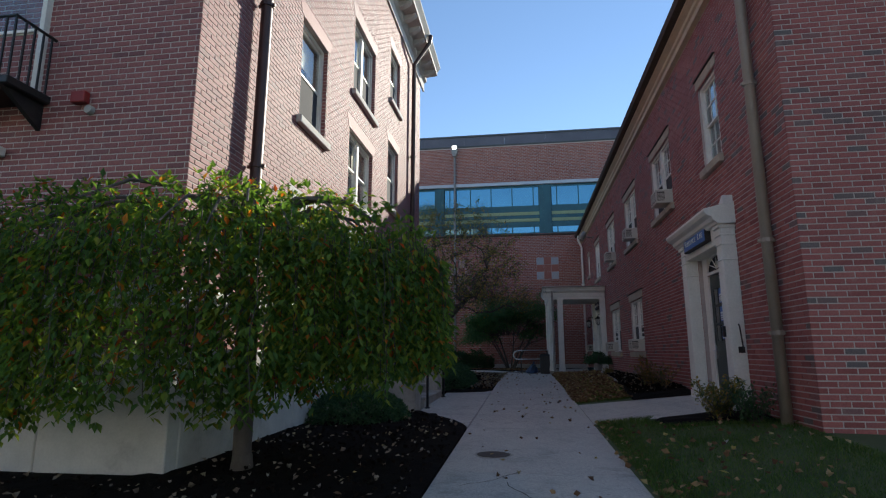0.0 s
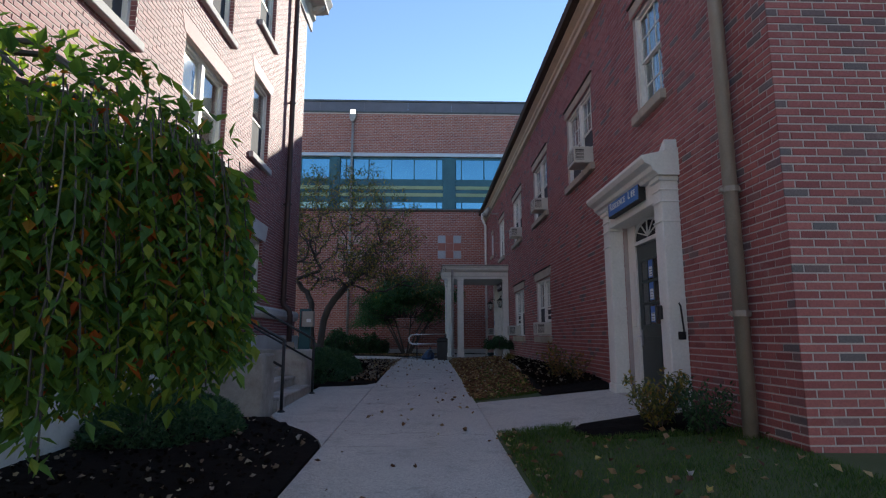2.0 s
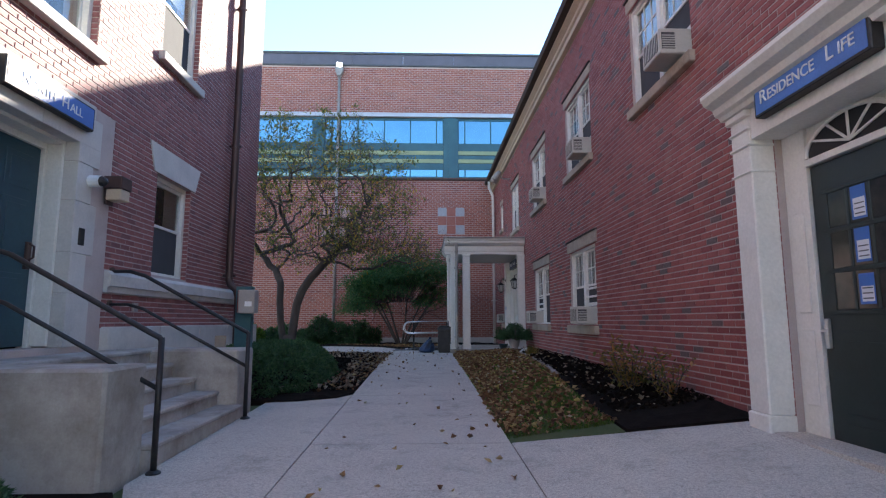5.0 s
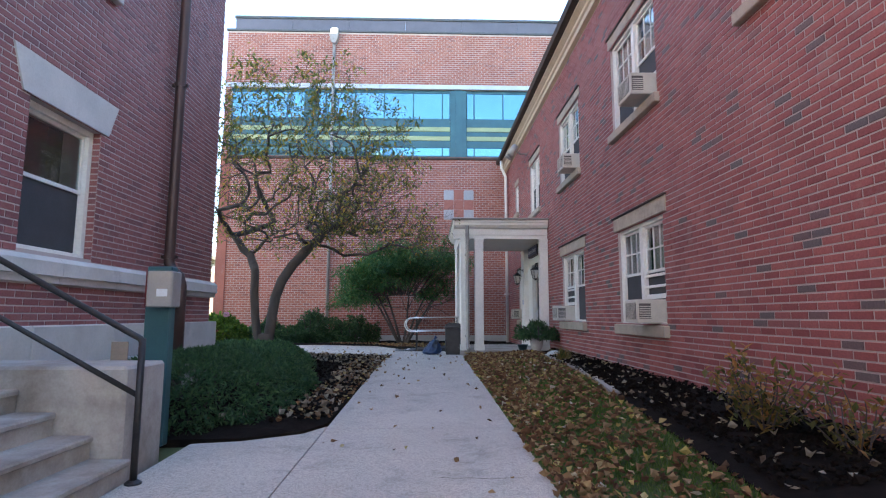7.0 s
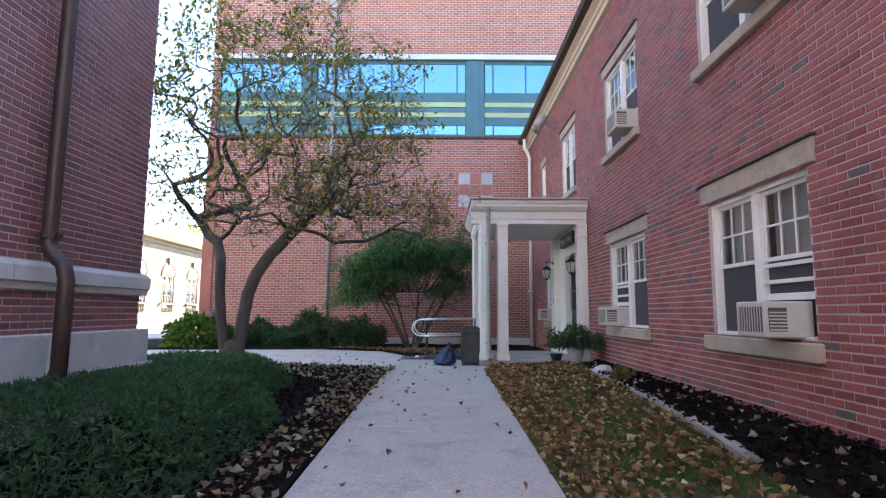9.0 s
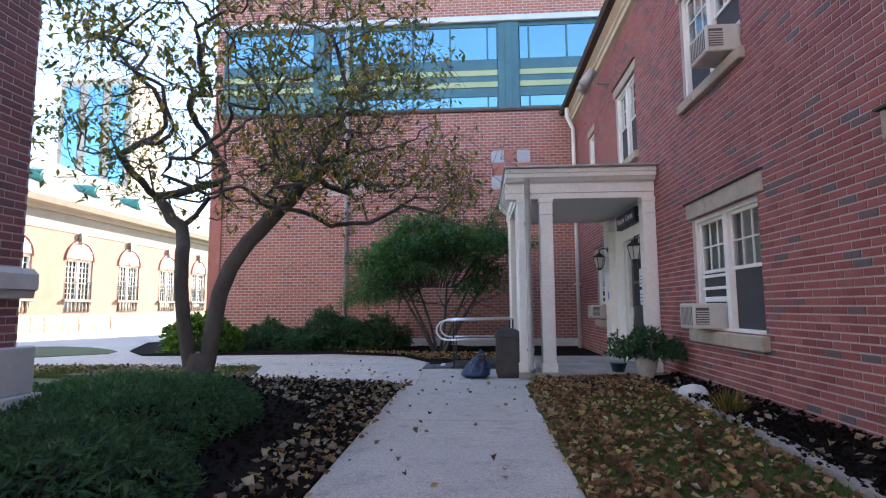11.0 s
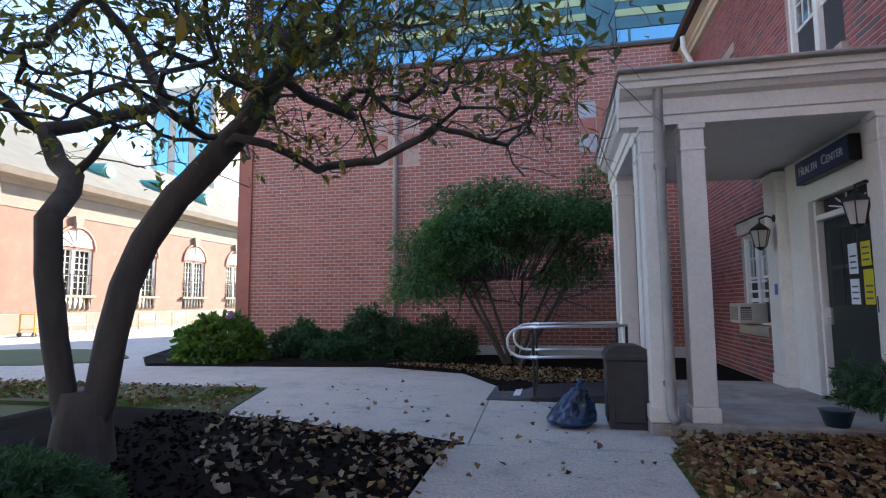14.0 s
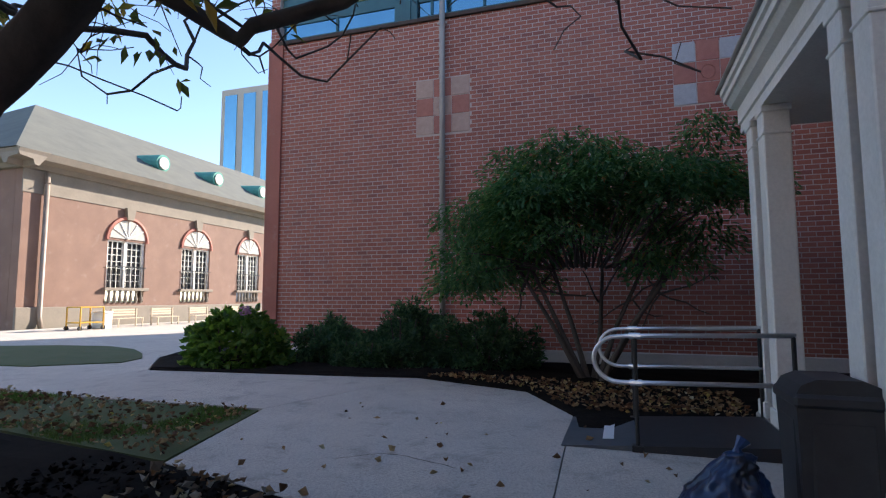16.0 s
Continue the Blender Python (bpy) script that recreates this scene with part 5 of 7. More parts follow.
for y, z, h, mat in ((25.75, 2.2, 0.28, YELLOW), (25.73, 1.76, 0.4, YELLOW), (26.03, 2.12, 0.36, LETTER), (26.03, 1.76, 0.3, LETTER)):
    g = Geo()
    box(g, -0.045, -0.042, y, y + 0.2, z, z + h, 0)
    n = part("notice", g, mat, leaf, "paper notice on glass")
    for q in range(3):
        g = Geo()
        box(g, -0.042, -0.041, y + 0.03, y + 0.17, z + 0.06 + q * 0.07, z + 0.08 + q * 0.07, 0)
        part("text_line", g, SLATE, n)
g = Geo()
box(g, -0.05, -0.01, 27.1, 26.71, 1.5, 1.72, 0.006)
g.tube([(3.61, 26.67, 1.6), (3.56, 26.67, 1.6), (3.56, 26.55, 1.6)], 0.013, 8)
part("door_handle", g, CHROME, leaf)
# solid fanlight, indoor darkness given by its colour
fan = part("fanlight", Geo().box(RX + 0.06, 25.6, 2.92, RX + 0.08, 26.77, 3.12), DARK, door_3, "low dark fanlight")
for k in range(1, 6):
    a = math.pi * k / 6
    part("glazing_bar", Geo().tube([(RX + 0.05, 26.18, 2.93), (RX + 0.05, 26.18 - 0.5 * math.cos(a), 2.93 + 0.18 * math.sin(a))], 0.01, 6), WHITE, fan)
# added backing behind the porch door, coloured as unlit space
g = Geo()
box(g, -0.3, -0.28, 25.25, 27.15, 0.5, 3.2, 0)
part("room_lining", g, DARK, door_3)
sign = thing("sign", (3.4, 26.2, 3.2), "navy Health Center sign under the porch roof", "sign")
part("frame", Geo().box(3.4, 25.5, 3.2, 3.519, 26.91, 3.5, 0.01), BLACK, sign)
part("face", Geo().box(3.396, 25.53, 3.225, 3.4, 26.88, 3.475), SIGN_NAVY, sign)
sign.location.z += 0.15
small_caps(["HEALTH", "CENTER"], 0.17, LETTER, sign, (3.393, 26.2, 3.5), Vector((0, -1, 0)), Vector((0, 0, 1)), 1.15)


def carriage_lamp(y, z, x=3.5):
    lamp = thing("carriage_lamp", (x, y, z), "black iron carriage lamp with frosted panes, unlit", "wall lamp", "porch lamps")
    part("arm", Geo().tube([(x, y, z + 0.42), (x - 0.1, y, z + 0.46), (x - 0.2, y, z + 0.42), (x - 0.2, y, z + 0.34)], 0.014, 8), BLACK, lamp)
    part("backplate", Geo().tube([(x + 0.02, y, z + 0.42), (x - 0.01, y, z + 0.42)], 0.06, 12), BLACK, lamp)
    part("cap", Geo().lathe((x - 0.2, y, z + 0.24), [(0.15, 0), (0.12, 0.04), (0.04, 0.1), (0.015, 0.12)], 6), BLACK, lamp)
    part("pane", Geo().lathe((x - 0.2, y, z), [(0.075, 0), (0.13, 0.24)], 6), CURTAIN, lamp, "frosted glass body")
    for k in range(6):
        a = math.pi * k / 3
        part("bar", Geo().tube([(x - 0.2 + 0.078 * math.cos(a), y + 0.078 * math.sin(a), z), (x - 0.2 + 0.134 * math.cos(a), y + 0.134 * math.sin(a), z + 0.24)], 0.007, 5), BLACK, lamp)
    part("base", Geo().lathe((x - 0.2, y, z - 0.05), [(0.02, 0), (0.08, 0.05)], 6), BLACK, lamp)


carriage_lamp(25.25, 2.6)
carriage_lamp(27.62, 2.6, 3.36)
tag = thing("wall_tag", (3.36, 27.65, 1.9), "small blue tag on a white porch pilaster", "sign")
part("plate", Geo().box(3.352, 27.65, 1.9, 3.359, 27.75, 2.06, 0.002), SIGN_BLUE, tag)
reader = thing("card_reader", (3.5, 25.35, 1.7), "black card reader beside the porch door", "card reader")
part("body", Geo().box(3.49, 25.31, 1.68, 3.519, 25.4, 1.85, 0.005), BLACK, reader)

# ramp and tubular rails
ramp = thing("ramp", (0.4, 27.15, 0.45), "black rubber entrance ramp beside the porch", "ramp")
part("deck", Geo().prism([(-0.15, 0.4), (1.1, 0.4), (1.1, 0.575), (-0.15, 0.5)], 1, 26.6, 27.9), PLASTIC, ramp)
part("toe_plate", Geo().prism([(-0.82, 0.452), (-0.16, 0.452), (-0.16, 0.5), (-0.82, 0.462)], 1, 26.6, 27.85), SLATE, ramp, "dark steel toe plate")
part("tread_strip", Geo().prism([(-0.46, 0.483), (-0.36, 0.489), (-0.36, 0.493), (-0.46, 0.487)], 1, 26.85, 27.65), LETTER, ramp, "pale grip strip")
for y in (26.62, 27.85):
    rail = thing("ramp_rail", (-0.15, y, 0.45), "bright galvanised tube rail with a rounded return", "handrail", "ramp rails")
    pts = [(1.12, y, 1.49), (-0.2, y, 1.465)]
    pts += [(-0.29 - 0.22 * math.sin(math.pi * k / 12), y, 1.255 + 0.205 * math.cos(math.pi * k / 12)) for k in range(13)]
    pts += [(-0.2, y, 1.05), (1.12, y, 1.075)]
    part("tube", Geo().tube(pts, 0.021, 10), CHROME, rail, smooth=True)
    part("post", Geo().tube([(-0.15, y, 0.46), (-0.15, y, 1.465)], 0.019, 10), BLACK, rail, "black post")
    part("post", Geo().tube([(1.1, y, 0.57), (1.1, y, 1.49)], 0.019, 10), BLACK, rail, "black post")
    part("foot", Geo().box(-0.2, y - 0.05, 0.452, -0.1, y + 0.05, 0.505, 0.004), BLACK, rail)
    for z in (1.466, 1.051):
        part("clamp", Geo().tube([(-0.2, y, z), (-0.1, y, z)], 0.03, 10), CHROME, rail)

# bin and bag
bin_thing = thing("litter_bin", (0.8, 25.25, 0.45), "charcoal plastic square litter bin with panelled sides", "bin")
g = Geo()
for z0, z1, s0, s1 in ((0.45, 1.17, 0.205, 0.228),):
    v = [(0.925 + sx * s, 25.28 + sy * s, z) for z, s in ((z0, s0), (z1, s1)) for sx, sy in ((-1, -1), (1, -1), (1, 1), (-1, 1))]
    g.add(v, [(3, 2, 1, 0), (4, 5, 6, 7), (0, 1, 5, 4), (1, 2, 6, 5), (2, 3, 7, 6), (3, 0, 4, 7)])
part("body", g, PLASTIC, bin_thing)
for sx, sy in ((-1, 0), (0, -1), (1, 0)):
    g = Geo()
    if sy:
        g.box(0.925 - 0.16, 25.28 - 0.229, 0.52, 0.925 + 0.16, 25.28 - 0.2, 1.1, 0.012)
    else:
        g.box(0.925 + sx * 0.2, 25.12, 0.52, 0.925 + sx * 0.229, 25.44, 1.1, 0.012)
    part("side_panel", g, PLASTIC, bin_thing)
lid = part("lid", Geo().box(0.68, 25.035, 1.17, 1.17, 25.525, 1.25, 0.02), PLASTIC, bin_thing)
part("dome", Geo().prism([(0.7, 1.25), (1.15, 1.25), (1.12, 1.3), (1.04, 1.335), (0.81, 1.335), (0.73, 1.3)], 1, 25.06, 25.5), PLASTIC, lid)

BAG = plain_mat("blue_black_film", (0.02, 0.065, 0.18), (0.005, 0.006, 0.009), 4.5, 0.28, bump=0.1)
bm = bmesh.new()
bmesh.ops.create_icosphere(bm, subdivisions=5, radius=1)
for v in bm.verts:
    p = v.co.copy()
    up = (p.z + 1) / 2
    r = (1 - 0.78 * up ** 1.3) * (0.6 + 0.4 * min(1, up * 6))
    fold = 0.10 * noise.noise(p * 2.2) + 0.06 * noise.noise(p * 5.5) + 0.03 * abs(noise.noise((p.x * 9, p.y * 9, p.z * 3)))
    way = Vector((p.x, p.y, 0))
    v.co = Vector((way.x * 0.3 * (r + fold) / max(way.length, 0.35), way.y * 0.27 * (r + fold) / max(way.length, 0.35), max(0.0, 0.42 * up + 0.05 * fold)))
g = Geo()
bm.verts.index_update()
g.add([(v.co.x + 0.3 + 0.25 * v.co.z, v.co.y + 25.17, v.co.z + 0.452) for v in bm.verts], [[v.index for v in f.verts] for f in bm.faces])
bm.free()
bag = thing("rubbish_bag", (0.24, 25.17, 0.45), "tied blue-black plastic rubbish bag slumped on the walk", "bag")
part("sack", g, BAG, bag, smooth=True)
part("knot", Geo().tube([(0.4, 25.17, 0.85), (0.4, 25.17, 0.89), (0.44, 25.19, 0.94)], [0.05, 0.02, 0.045], 8), BAG, bag)


# ---- sunlit hall beyond, distance, and what stands behind the walk ----
HALL_STONE = plain_mat("hall_stone", (0.27, 0.23, 0.185), (0.22, 0.19, 0.155), 1.5, 0.85, fine=20)
HX = -20.0
hall = thing("hall", (HX, 44, 0.4), "sunlit salmon brick hall with arched windows and a slate roof", "building")
arches = [37.4 + 3.95 * k for k in range(-0, 6)]
H_HOLES = [(a, a + 1.86, 1.65, 4.2) for a in arches]
part("wall", wall_mesh(HX, 34.0, 64.0, -0.2, 6.4, H_HOLES, 0, HX - 0.4), BRICK_HALL, hall)
part("wall", Geo().box(-34.0, 34.0, -0.2, HX - 0.41, 34.4, 6.4), BRICK_HALL, hall)
part("base_course", Geo().box(HX - 0.02, 33.95, -0.2, HX + 0.09, 64.0, 1.5, 0.02), HALL_STONE, hall, "pale stone base")
part("frieze", Geo().box(HX - 0.02, 33.95, 5.55, HX + 0.03, 64.0, 6.4, 0.01), HALL_STONE, hall, "stone frieze")
part("cornice", Geo().prism([(HX, 6.4), (HX + 0.15, 6.42), (HX + 0.2, 6.6), (HX + 0.65, 6.66), (HX + 0.75, 6.9), (HX - 0.4, 6.95)], 1, 33.3, 64.0), HALL_STONE, hall)
part("cornice", Geo().prism([(34.0, 6.4), (33.85, 6.42), (33.8, 6.6), (33.35, 6.66), (33.25, 6.9), (34.4, 6.95)], 0, -34.0, HX + 0.7), HALL_STONE, hall)
part("roof", Geo().add([(HX + 0.7, 33.2, 6.92), (HX + 0.7, 66, 6.92), (-34.7, 66, 6.92), (-34.7, 33.2, 6.92), (-27.0, 39.0, 11.2), (-27.0, 62, 11.2)],
                       [(0, 1, 5, 4), (0, 4, 3), (3, 4, 5, 2), (1, 2, 5), (0, 3, 2, 1)]), HALL_ROOF, hall)
for a in arches:
    # opaque sheet for the glass; the hall's unlit inside is painted near-black
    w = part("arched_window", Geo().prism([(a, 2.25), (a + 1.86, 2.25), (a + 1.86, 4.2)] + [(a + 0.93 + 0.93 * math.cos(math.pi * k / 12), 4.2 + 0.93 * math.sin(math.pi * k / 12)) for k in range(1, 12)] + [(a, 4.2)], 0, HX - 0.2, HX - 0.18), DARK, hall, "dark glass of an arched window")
    ring = [(a + 0.93 + 0.98 * math.cos(math.pi * k / 14), 4.2 + 0.98 * math.sin(math.pi * k / 14)) for k in range(15)]
    part("arch_trim", Geo().tube([(HX + 0.0, u, z) for u, z in ring], 0.09, 6), BRICK_FAR, w)
    part("keystone", Geo().prism([(a + 0.78, 5.1), (a + 1.08, 5.1), (a + 1.16, 5.6), (a + 0.7, 5.6)], 0, HX - 0.1, HX + 0.16), HALL_STONE, w)
    g = Geo()
    for u0, u1 in ((0.0, 0.1), (0.86, 1.0), (1.76, 1.86)):
        g.box(HX - 0.18, a + u0, 2.25, HX - 0.08, a + u1, 4.3)
    g.box(HX - 0.18, a, 4.15, HX - 0.07, a + 1.86, 4.3)
    part("frame", g, WHITE, w)
    g = Geo()
    for k in range(1, 8):
        u = a + 0.1 + k * 0.2375 if k != 4 else None
        if u:
            g.box(HX - 0.17, u - 0.012, 2.25, HX - 0.13, u + 0.012, 4.15)
    for k in range(1, 7):
        g.box(HX - 0.17, a + 0.1, 2.25 + k * 0.27, HX - 0.132, a + 1.76, 2.27 + k * 0.27)
    part("glazing_bar", g, WHITE, w)
    part("fan_screen", Geo().prism([(a + 0.93 + 0.86 * math.cos(math.pi * k / 12), 4.3 + 0.78 * math.sin(math.pi * k / 12)) for k in range(13)], 0, HX + 0.012, HX + 0.035), CURTAIN, w, "pale lattice in the arch head")
    part("window_sill", Geo().box(HX - 0.1, a - 0.15, 2.12, HX + 0.16, a + 2.0, 2.25, 0.015), HALL_STONE, w)
    for k in range(7):
        part("baluster", Geo().lathe((HX + 0.03, a + 0.15 + 0.26 * k, 1.62), [(0.05, 0), (0.08, 0.15), (0.04, 0.35), (0.06, 0.5)], 8), HALL_STONE, w)
    for k in range(5):
        w2 = math.pi * (k + 1) / 6
        part("glazing_bar", Geo().tube([(HX + 0.045, a + 0.93, 4.3), (HX + 0.045, a + 0.93 + 0.84 * math.cos(w2), 4.3 + 0.76 * math.sin(w2))], 0.025, 5), WHITE, w)
    rail = part("guard_rail", Geo().box(HX + 0.045, a, 3.1, HX + 0.075, a + 1.86, 3.14), BLACK, hall, "black iron window guard")
    for k in range(12):
        part("bar", Geo().box(HX + 0.05, a + 0.06 + 0.155 * k, 2.26, HX + 0.07, a + 0.075 + 0.155 * k, 3.1), BLACK, rail)
for y in (41.2, 45.0, 48.9):
    d = part("dormer", Geo().tube([(HX - 1.2, y, 8.35), (HX - 2.9, y, 8.5)], [0.42, 0.38], 14), COPPER, hall, "round green copper dormer")
    part("louvre", Geo().tube([(HX - 1.18, y, 8.35), (HX - 1.14, y, 8.35)], 0.3, 14), STONE, d)
downpipe((-25.9, 39.6, 0.4), "tan downpipe at the hall corner", TAN_PIPE, 0.11, [(-25.85, 39.6, 7.7), (-25.85, 39.6, 1.0), (-25.7, 39.6, 0.4)], [(-25.85, 39.6, 7.2, 0.24)])
for k, y in enumerate((41.9, 44.2, 46.8, 49.6)):
    bench = thing("bench", (HX - 4.6 + 1.5, y, 0.45), "pale slatted garden bench against the hall", "bench", "benches by the hall")
    for j in range(4):
        part("seat_slat", Geo().box(HX - 4.6 + 1.3 + 0.11 * j, y - 0.75, 0.86, HX - 4.6 + 1.38 + 0.11 * j, y + 0.75, 0.89), CREAM, bench)
    for j in range(3):
        part("back_slat", Geo().box(HX - 4.6 + 1.24, y - 0.75, 1.0 + 0.12 * j, HX - 4.6 + 1.27, y + 0.75, 1.08 + 0.12 * j), CREAM, bench)
    for yy in (y - 0.7, y + 0.66):
        part("leg", Geo().box(HX - 4.6 + 1.24, yy, 0.44, HX - 4.6 + 1.3, yy + 0.05, 1.34), CREAM, bench)
        part("leg", Geo().box(HX - 4.6 + 1.68, yy, 0.44, HX - 4.6 + 1.73, yy + 0.05, 0.86), CREAM, bench)

hall.location, hall.scale = (-26.03, 51.65, 0.0), (1.3, 1.3, 1.3)
tower = thing("tower_block", (-109, 160, 0), "distant slab tower with blue glass", "building")
part("wall", Geo().box(-120, 160, 0, -98, 176, 68), plain_mat("far_concrete", (0.45, 0.40, 0.38), (0.38, 0.34, 0.33), 0.1, 0.9), tower)
for k in range(3):
    part("glass_strip", Geo().box(-118.5 + 7 * k, 159.8, 4, -114 + 7 * k, 159.99, 66), MIRROR_GLASS, tower)
behind = thing("pale_building", (0, -26, 0), "pale stone building behind the walk", "building")
PALE = plain_mat("pale_stone", (0.50, 0.47, 0.43), (0.44, 0.41, 0.38), 0.5, 0.9)
part("wall", Geo().box(-34, -27, -0.6, 34, -26, 15), PALE, behind)
for k in range(9):
    for j in range(4):
        part("window", Geo().box(-30 + 7 * k, -25.99, 1.2 + 3.5 * j, -28.2 + 7 * k, -25.95, 3.2 + 3.5 * j), DARK, behind)
YELLOW_PAINT = plain_mat("yellow_enamel", (0.62, 0.36, 0.03), (0.55, 0.30, 0.03), 3, 0.5)
cart = thing("cart", (HX - 4.6 + 1.8, 39.3, 0.45), "yellow tube-framed service cart by the hall", "cart")
cart.location.z -= 0.005
for x, y in ((HX - 4.6 + 1.4, 38.9), (HX - 4.6 + 2.2, 38.9), (HX - 4.6 + 1.4, 40), (HX - 4.6 + 2.2, 40)):
    part("post", Geo().tube([(x, y, 0.5), (x, y, 1.45)], 0.035, 6), YELLOW_PAINT, cart)
    part("wheel", Geo().tube([(x - 0.03, y, 0.54), (x + 0.03, y, 0.54)], 0.1, 12), BLACK, cart)
for z in (0.75, 1.42):
    part("shelf", Geo().box(HX - 4.6 + 1.38, 38.88, z, HX - 4.6 + 2.22, 40.02, z + 0.05, 0.01), YELLOW_PAINT, cart)
crate = thing("storage_box", (HX - 4.6 + 1.7, 40.4, 0.45), "white storage box beside the cart", "box")
part("body", Geo().box(HX - 4.6 + 1.3, 40.15, 0.44, HX - 4.6 + 2.1, 40.55, 1.15, 0.03), LETTER, crate)
part("lid", Geo().box(HX - 4.6 + 1.27, 40.12, 1.15, HX - 4.6 + 2.13, 40.58, 1.25, 0.03), LETTER, crate)


# ---- plants ----
class Leaves:
    """Gathers many small leaves, each its own island of two folded halves."""

    def __init__(self):
        self.g = Geo()

    def leaf(self, p, way, up, size, wide=0.42, fold=0.25):
        way = way.normalized()
        side = way.cross(up)
        side = side.normalized() if side.length > 1e-4 else way.orthogonal().normalized()
        nrm = side.cross(way)
        w = size * wide * 0.5
        mid = p + way * size * 0.45
        v = [p, mid + side * w + nrm * w * fold, p + way * size - nrm * size * 0.08, mid - side * w + nrm * w * fold, mid - nrm * w * fold]
        self.g.add(v, [(0, 1, 4), (1, 2, 4), (0, 4, 3), (4, 2, 3)])

    def flat(self, p, way, up, size, wide=0.5):
        side = way.cross(up)
        side = side.normalized() if side.length > 1e-4 else way.orthogonal().normalized()
        w = size * wide * 0.5
        mid = p + way * size * 0.5
        self.g.add([p, mid + side * w, p + way * size, mid - side * w], [(0, 1, 2, 3)])


def rnd(a=-1.0, b=1.0):
    return random.uniform(a, b)


def rand_way(up=0.0):
    v = Vector((rnd(), rnd(), rnd() + up))
    return v.normalized() if v.length > 1e-3 else Vector((0, 0, 1))


def limb(g, start, way, length, r0, r1, bend=0.25, lift=0.0, n=6, sides=7):
    """A crooked tapering limb; returns its points."""
    pts, p, d = [Vector(start)], Vector(start), Vector(way).normalized()
    for k in range(n):
        d = (d + Vector((rnd(), rnd(), rnd())) * bend + Vector((0, 0, lift))).normalized()
        p = p + d * length / n
        pts.append(p.copy())
    g.tube(pts, [r0 + (r1 - r0) * k / n for k in range(n + 1)], sides)
    return pts, d


# weeping tree by the walk
random.seed(11)
TX, TY = -2.95, 5.85
weeping = thing("weeping_tree", (TX, TY, 0.1), "weeping tree with a green and orange leaf curtain over mulch", "tree")
g = Geo()
top, _ = limb(g, (TX, TY, 0.05), (-0.05, 0.05, 1), 2.4, 0.105, 0.08, 0.1, 0.1, 7, 10)
g.tube([(TX, TY, 0.0), (TX, TY, 0.12), (TX, TY, 0.3)], [0.19, 0.13, 0.105], 10)
part("trunk", g, BARK, weeping, "grey crooked trunk", smooth=True)


def weep_ok(x, y):
    return not (x < -3.4 and y > 5.35) and x < -0.78


CX, CY, RXX, RYY = -3.75, 5.8, 2.95, 1.5
L, tw = Leaves(), Geo()
for k in range(26):
    a = 2 * math.pi * k / 26 + rnd(-0.1, 0.1)
    s = top[-1]
    e = Vector((CX + RXX * 0.8 * math.cos(a), CY + RYY * 0.8 * math.sin(a), 2.65 + rnd(-0.15, 0.2)))
    if not weep_ok(e.x, e.y):
        continue
    m = (s + e) / 2 + Vector((0, 0, 0.5))
    tw.tube([s, (s + m) / 2 + Vector((rnd(-.08, .08), rnd(-.08, .08), 0.15)), m, (m + e) / 2 + Vector((0, 0, 0.12)), e], [0.045, 0.035, 0.025, 0.018, 0.01], 6)
count = 0
while count < 1150:
    a, r = rnd(0, 2 * math.pi), math.sqrt(random.random())
    if random.random() < 0.62:
        r = 0.86 + 0.14 * r
    x, y = CX + RXX * r * math.cos(a), CY + RYY * r * math.sin(a)
    if not weep_ok(x, y):
        continue
    count += 1
    lump = 0.22 * noise.noise((x * 1.3, y * 1.3, 5)) + 0.1 * noise.noise((x * 4, y * 4, 2))
    zt = 2.3 + 0.85 * (1 - r ** 3) + 0.15 * max(0.0, (CX - x) / RXX) + lump
    zb = 0.82 + 0.35 * random.random() + 0.25 * noise.noise((x * 2, y * 2, 9)) + 0.42 * max(0.0, (x + 2.6) / 1.8) if r > 0.75 else zt - rnd(0.25, 0.7)
    p = Vector((x, y, zt))
    drift = Vector((math.cos(a), math.sin(a), 0)) * 0.12
    pts = [p.copy()]
    while p.z > zb:
        step = 0.075
        p = p + Vector((rnd(-0.02, 0.02), rnd(-0.02, 0.02), -step)) + drift * step
        drift *= 0.9
        pts.append(p.copy())
        for q in range(2 if r > 0.75 else 3):
            h = rnd(0, 2 * math.pi)
            way = Vector((math.cos(h) * 0.75, math.sin(h) * 0.75, -0.75 + rnd(-0.3, 0.5)))
            L.leaf(p + Vector((rnd(-.03, .03), rnd(-.03, .03), 0)), way, Vector((0, 0, 1)), rnd(0.06, 0.125), 0.48)
    if count % 3 == 0 and len(pts) > 3:
        tw.tube(pts[::3], 0.004, 4, False)
for k in range(1100):
    a, r = rnd(0, 2 * math.pi), math.sqrt(random.random())
    x, y = CX + RXX * r * math.cos(a), CY + RYY * r * math.sin(a)
    if weep_ok(x, y):
        z = 2.35 + 0.85 * (1 - r ** 3) + 0.15 * max(0.0, (CX - x) / RXX) + 0.22 * noise.noise((x * 1.3, y * 1.3, 5)) + rnd(-0.1, 0.12)
        for q in range(3):
            L.leaf(Vector((x, y, z)), rand_way(0.3), Vector((0, 0, 1)), rnd(0.065, 0.125), 0.5)
part("branch", tw, BARK, weeping)
part("crown", L.g, LEAF_WEEP, weeping, "drooping green leaves with some orange", kind="stuff")

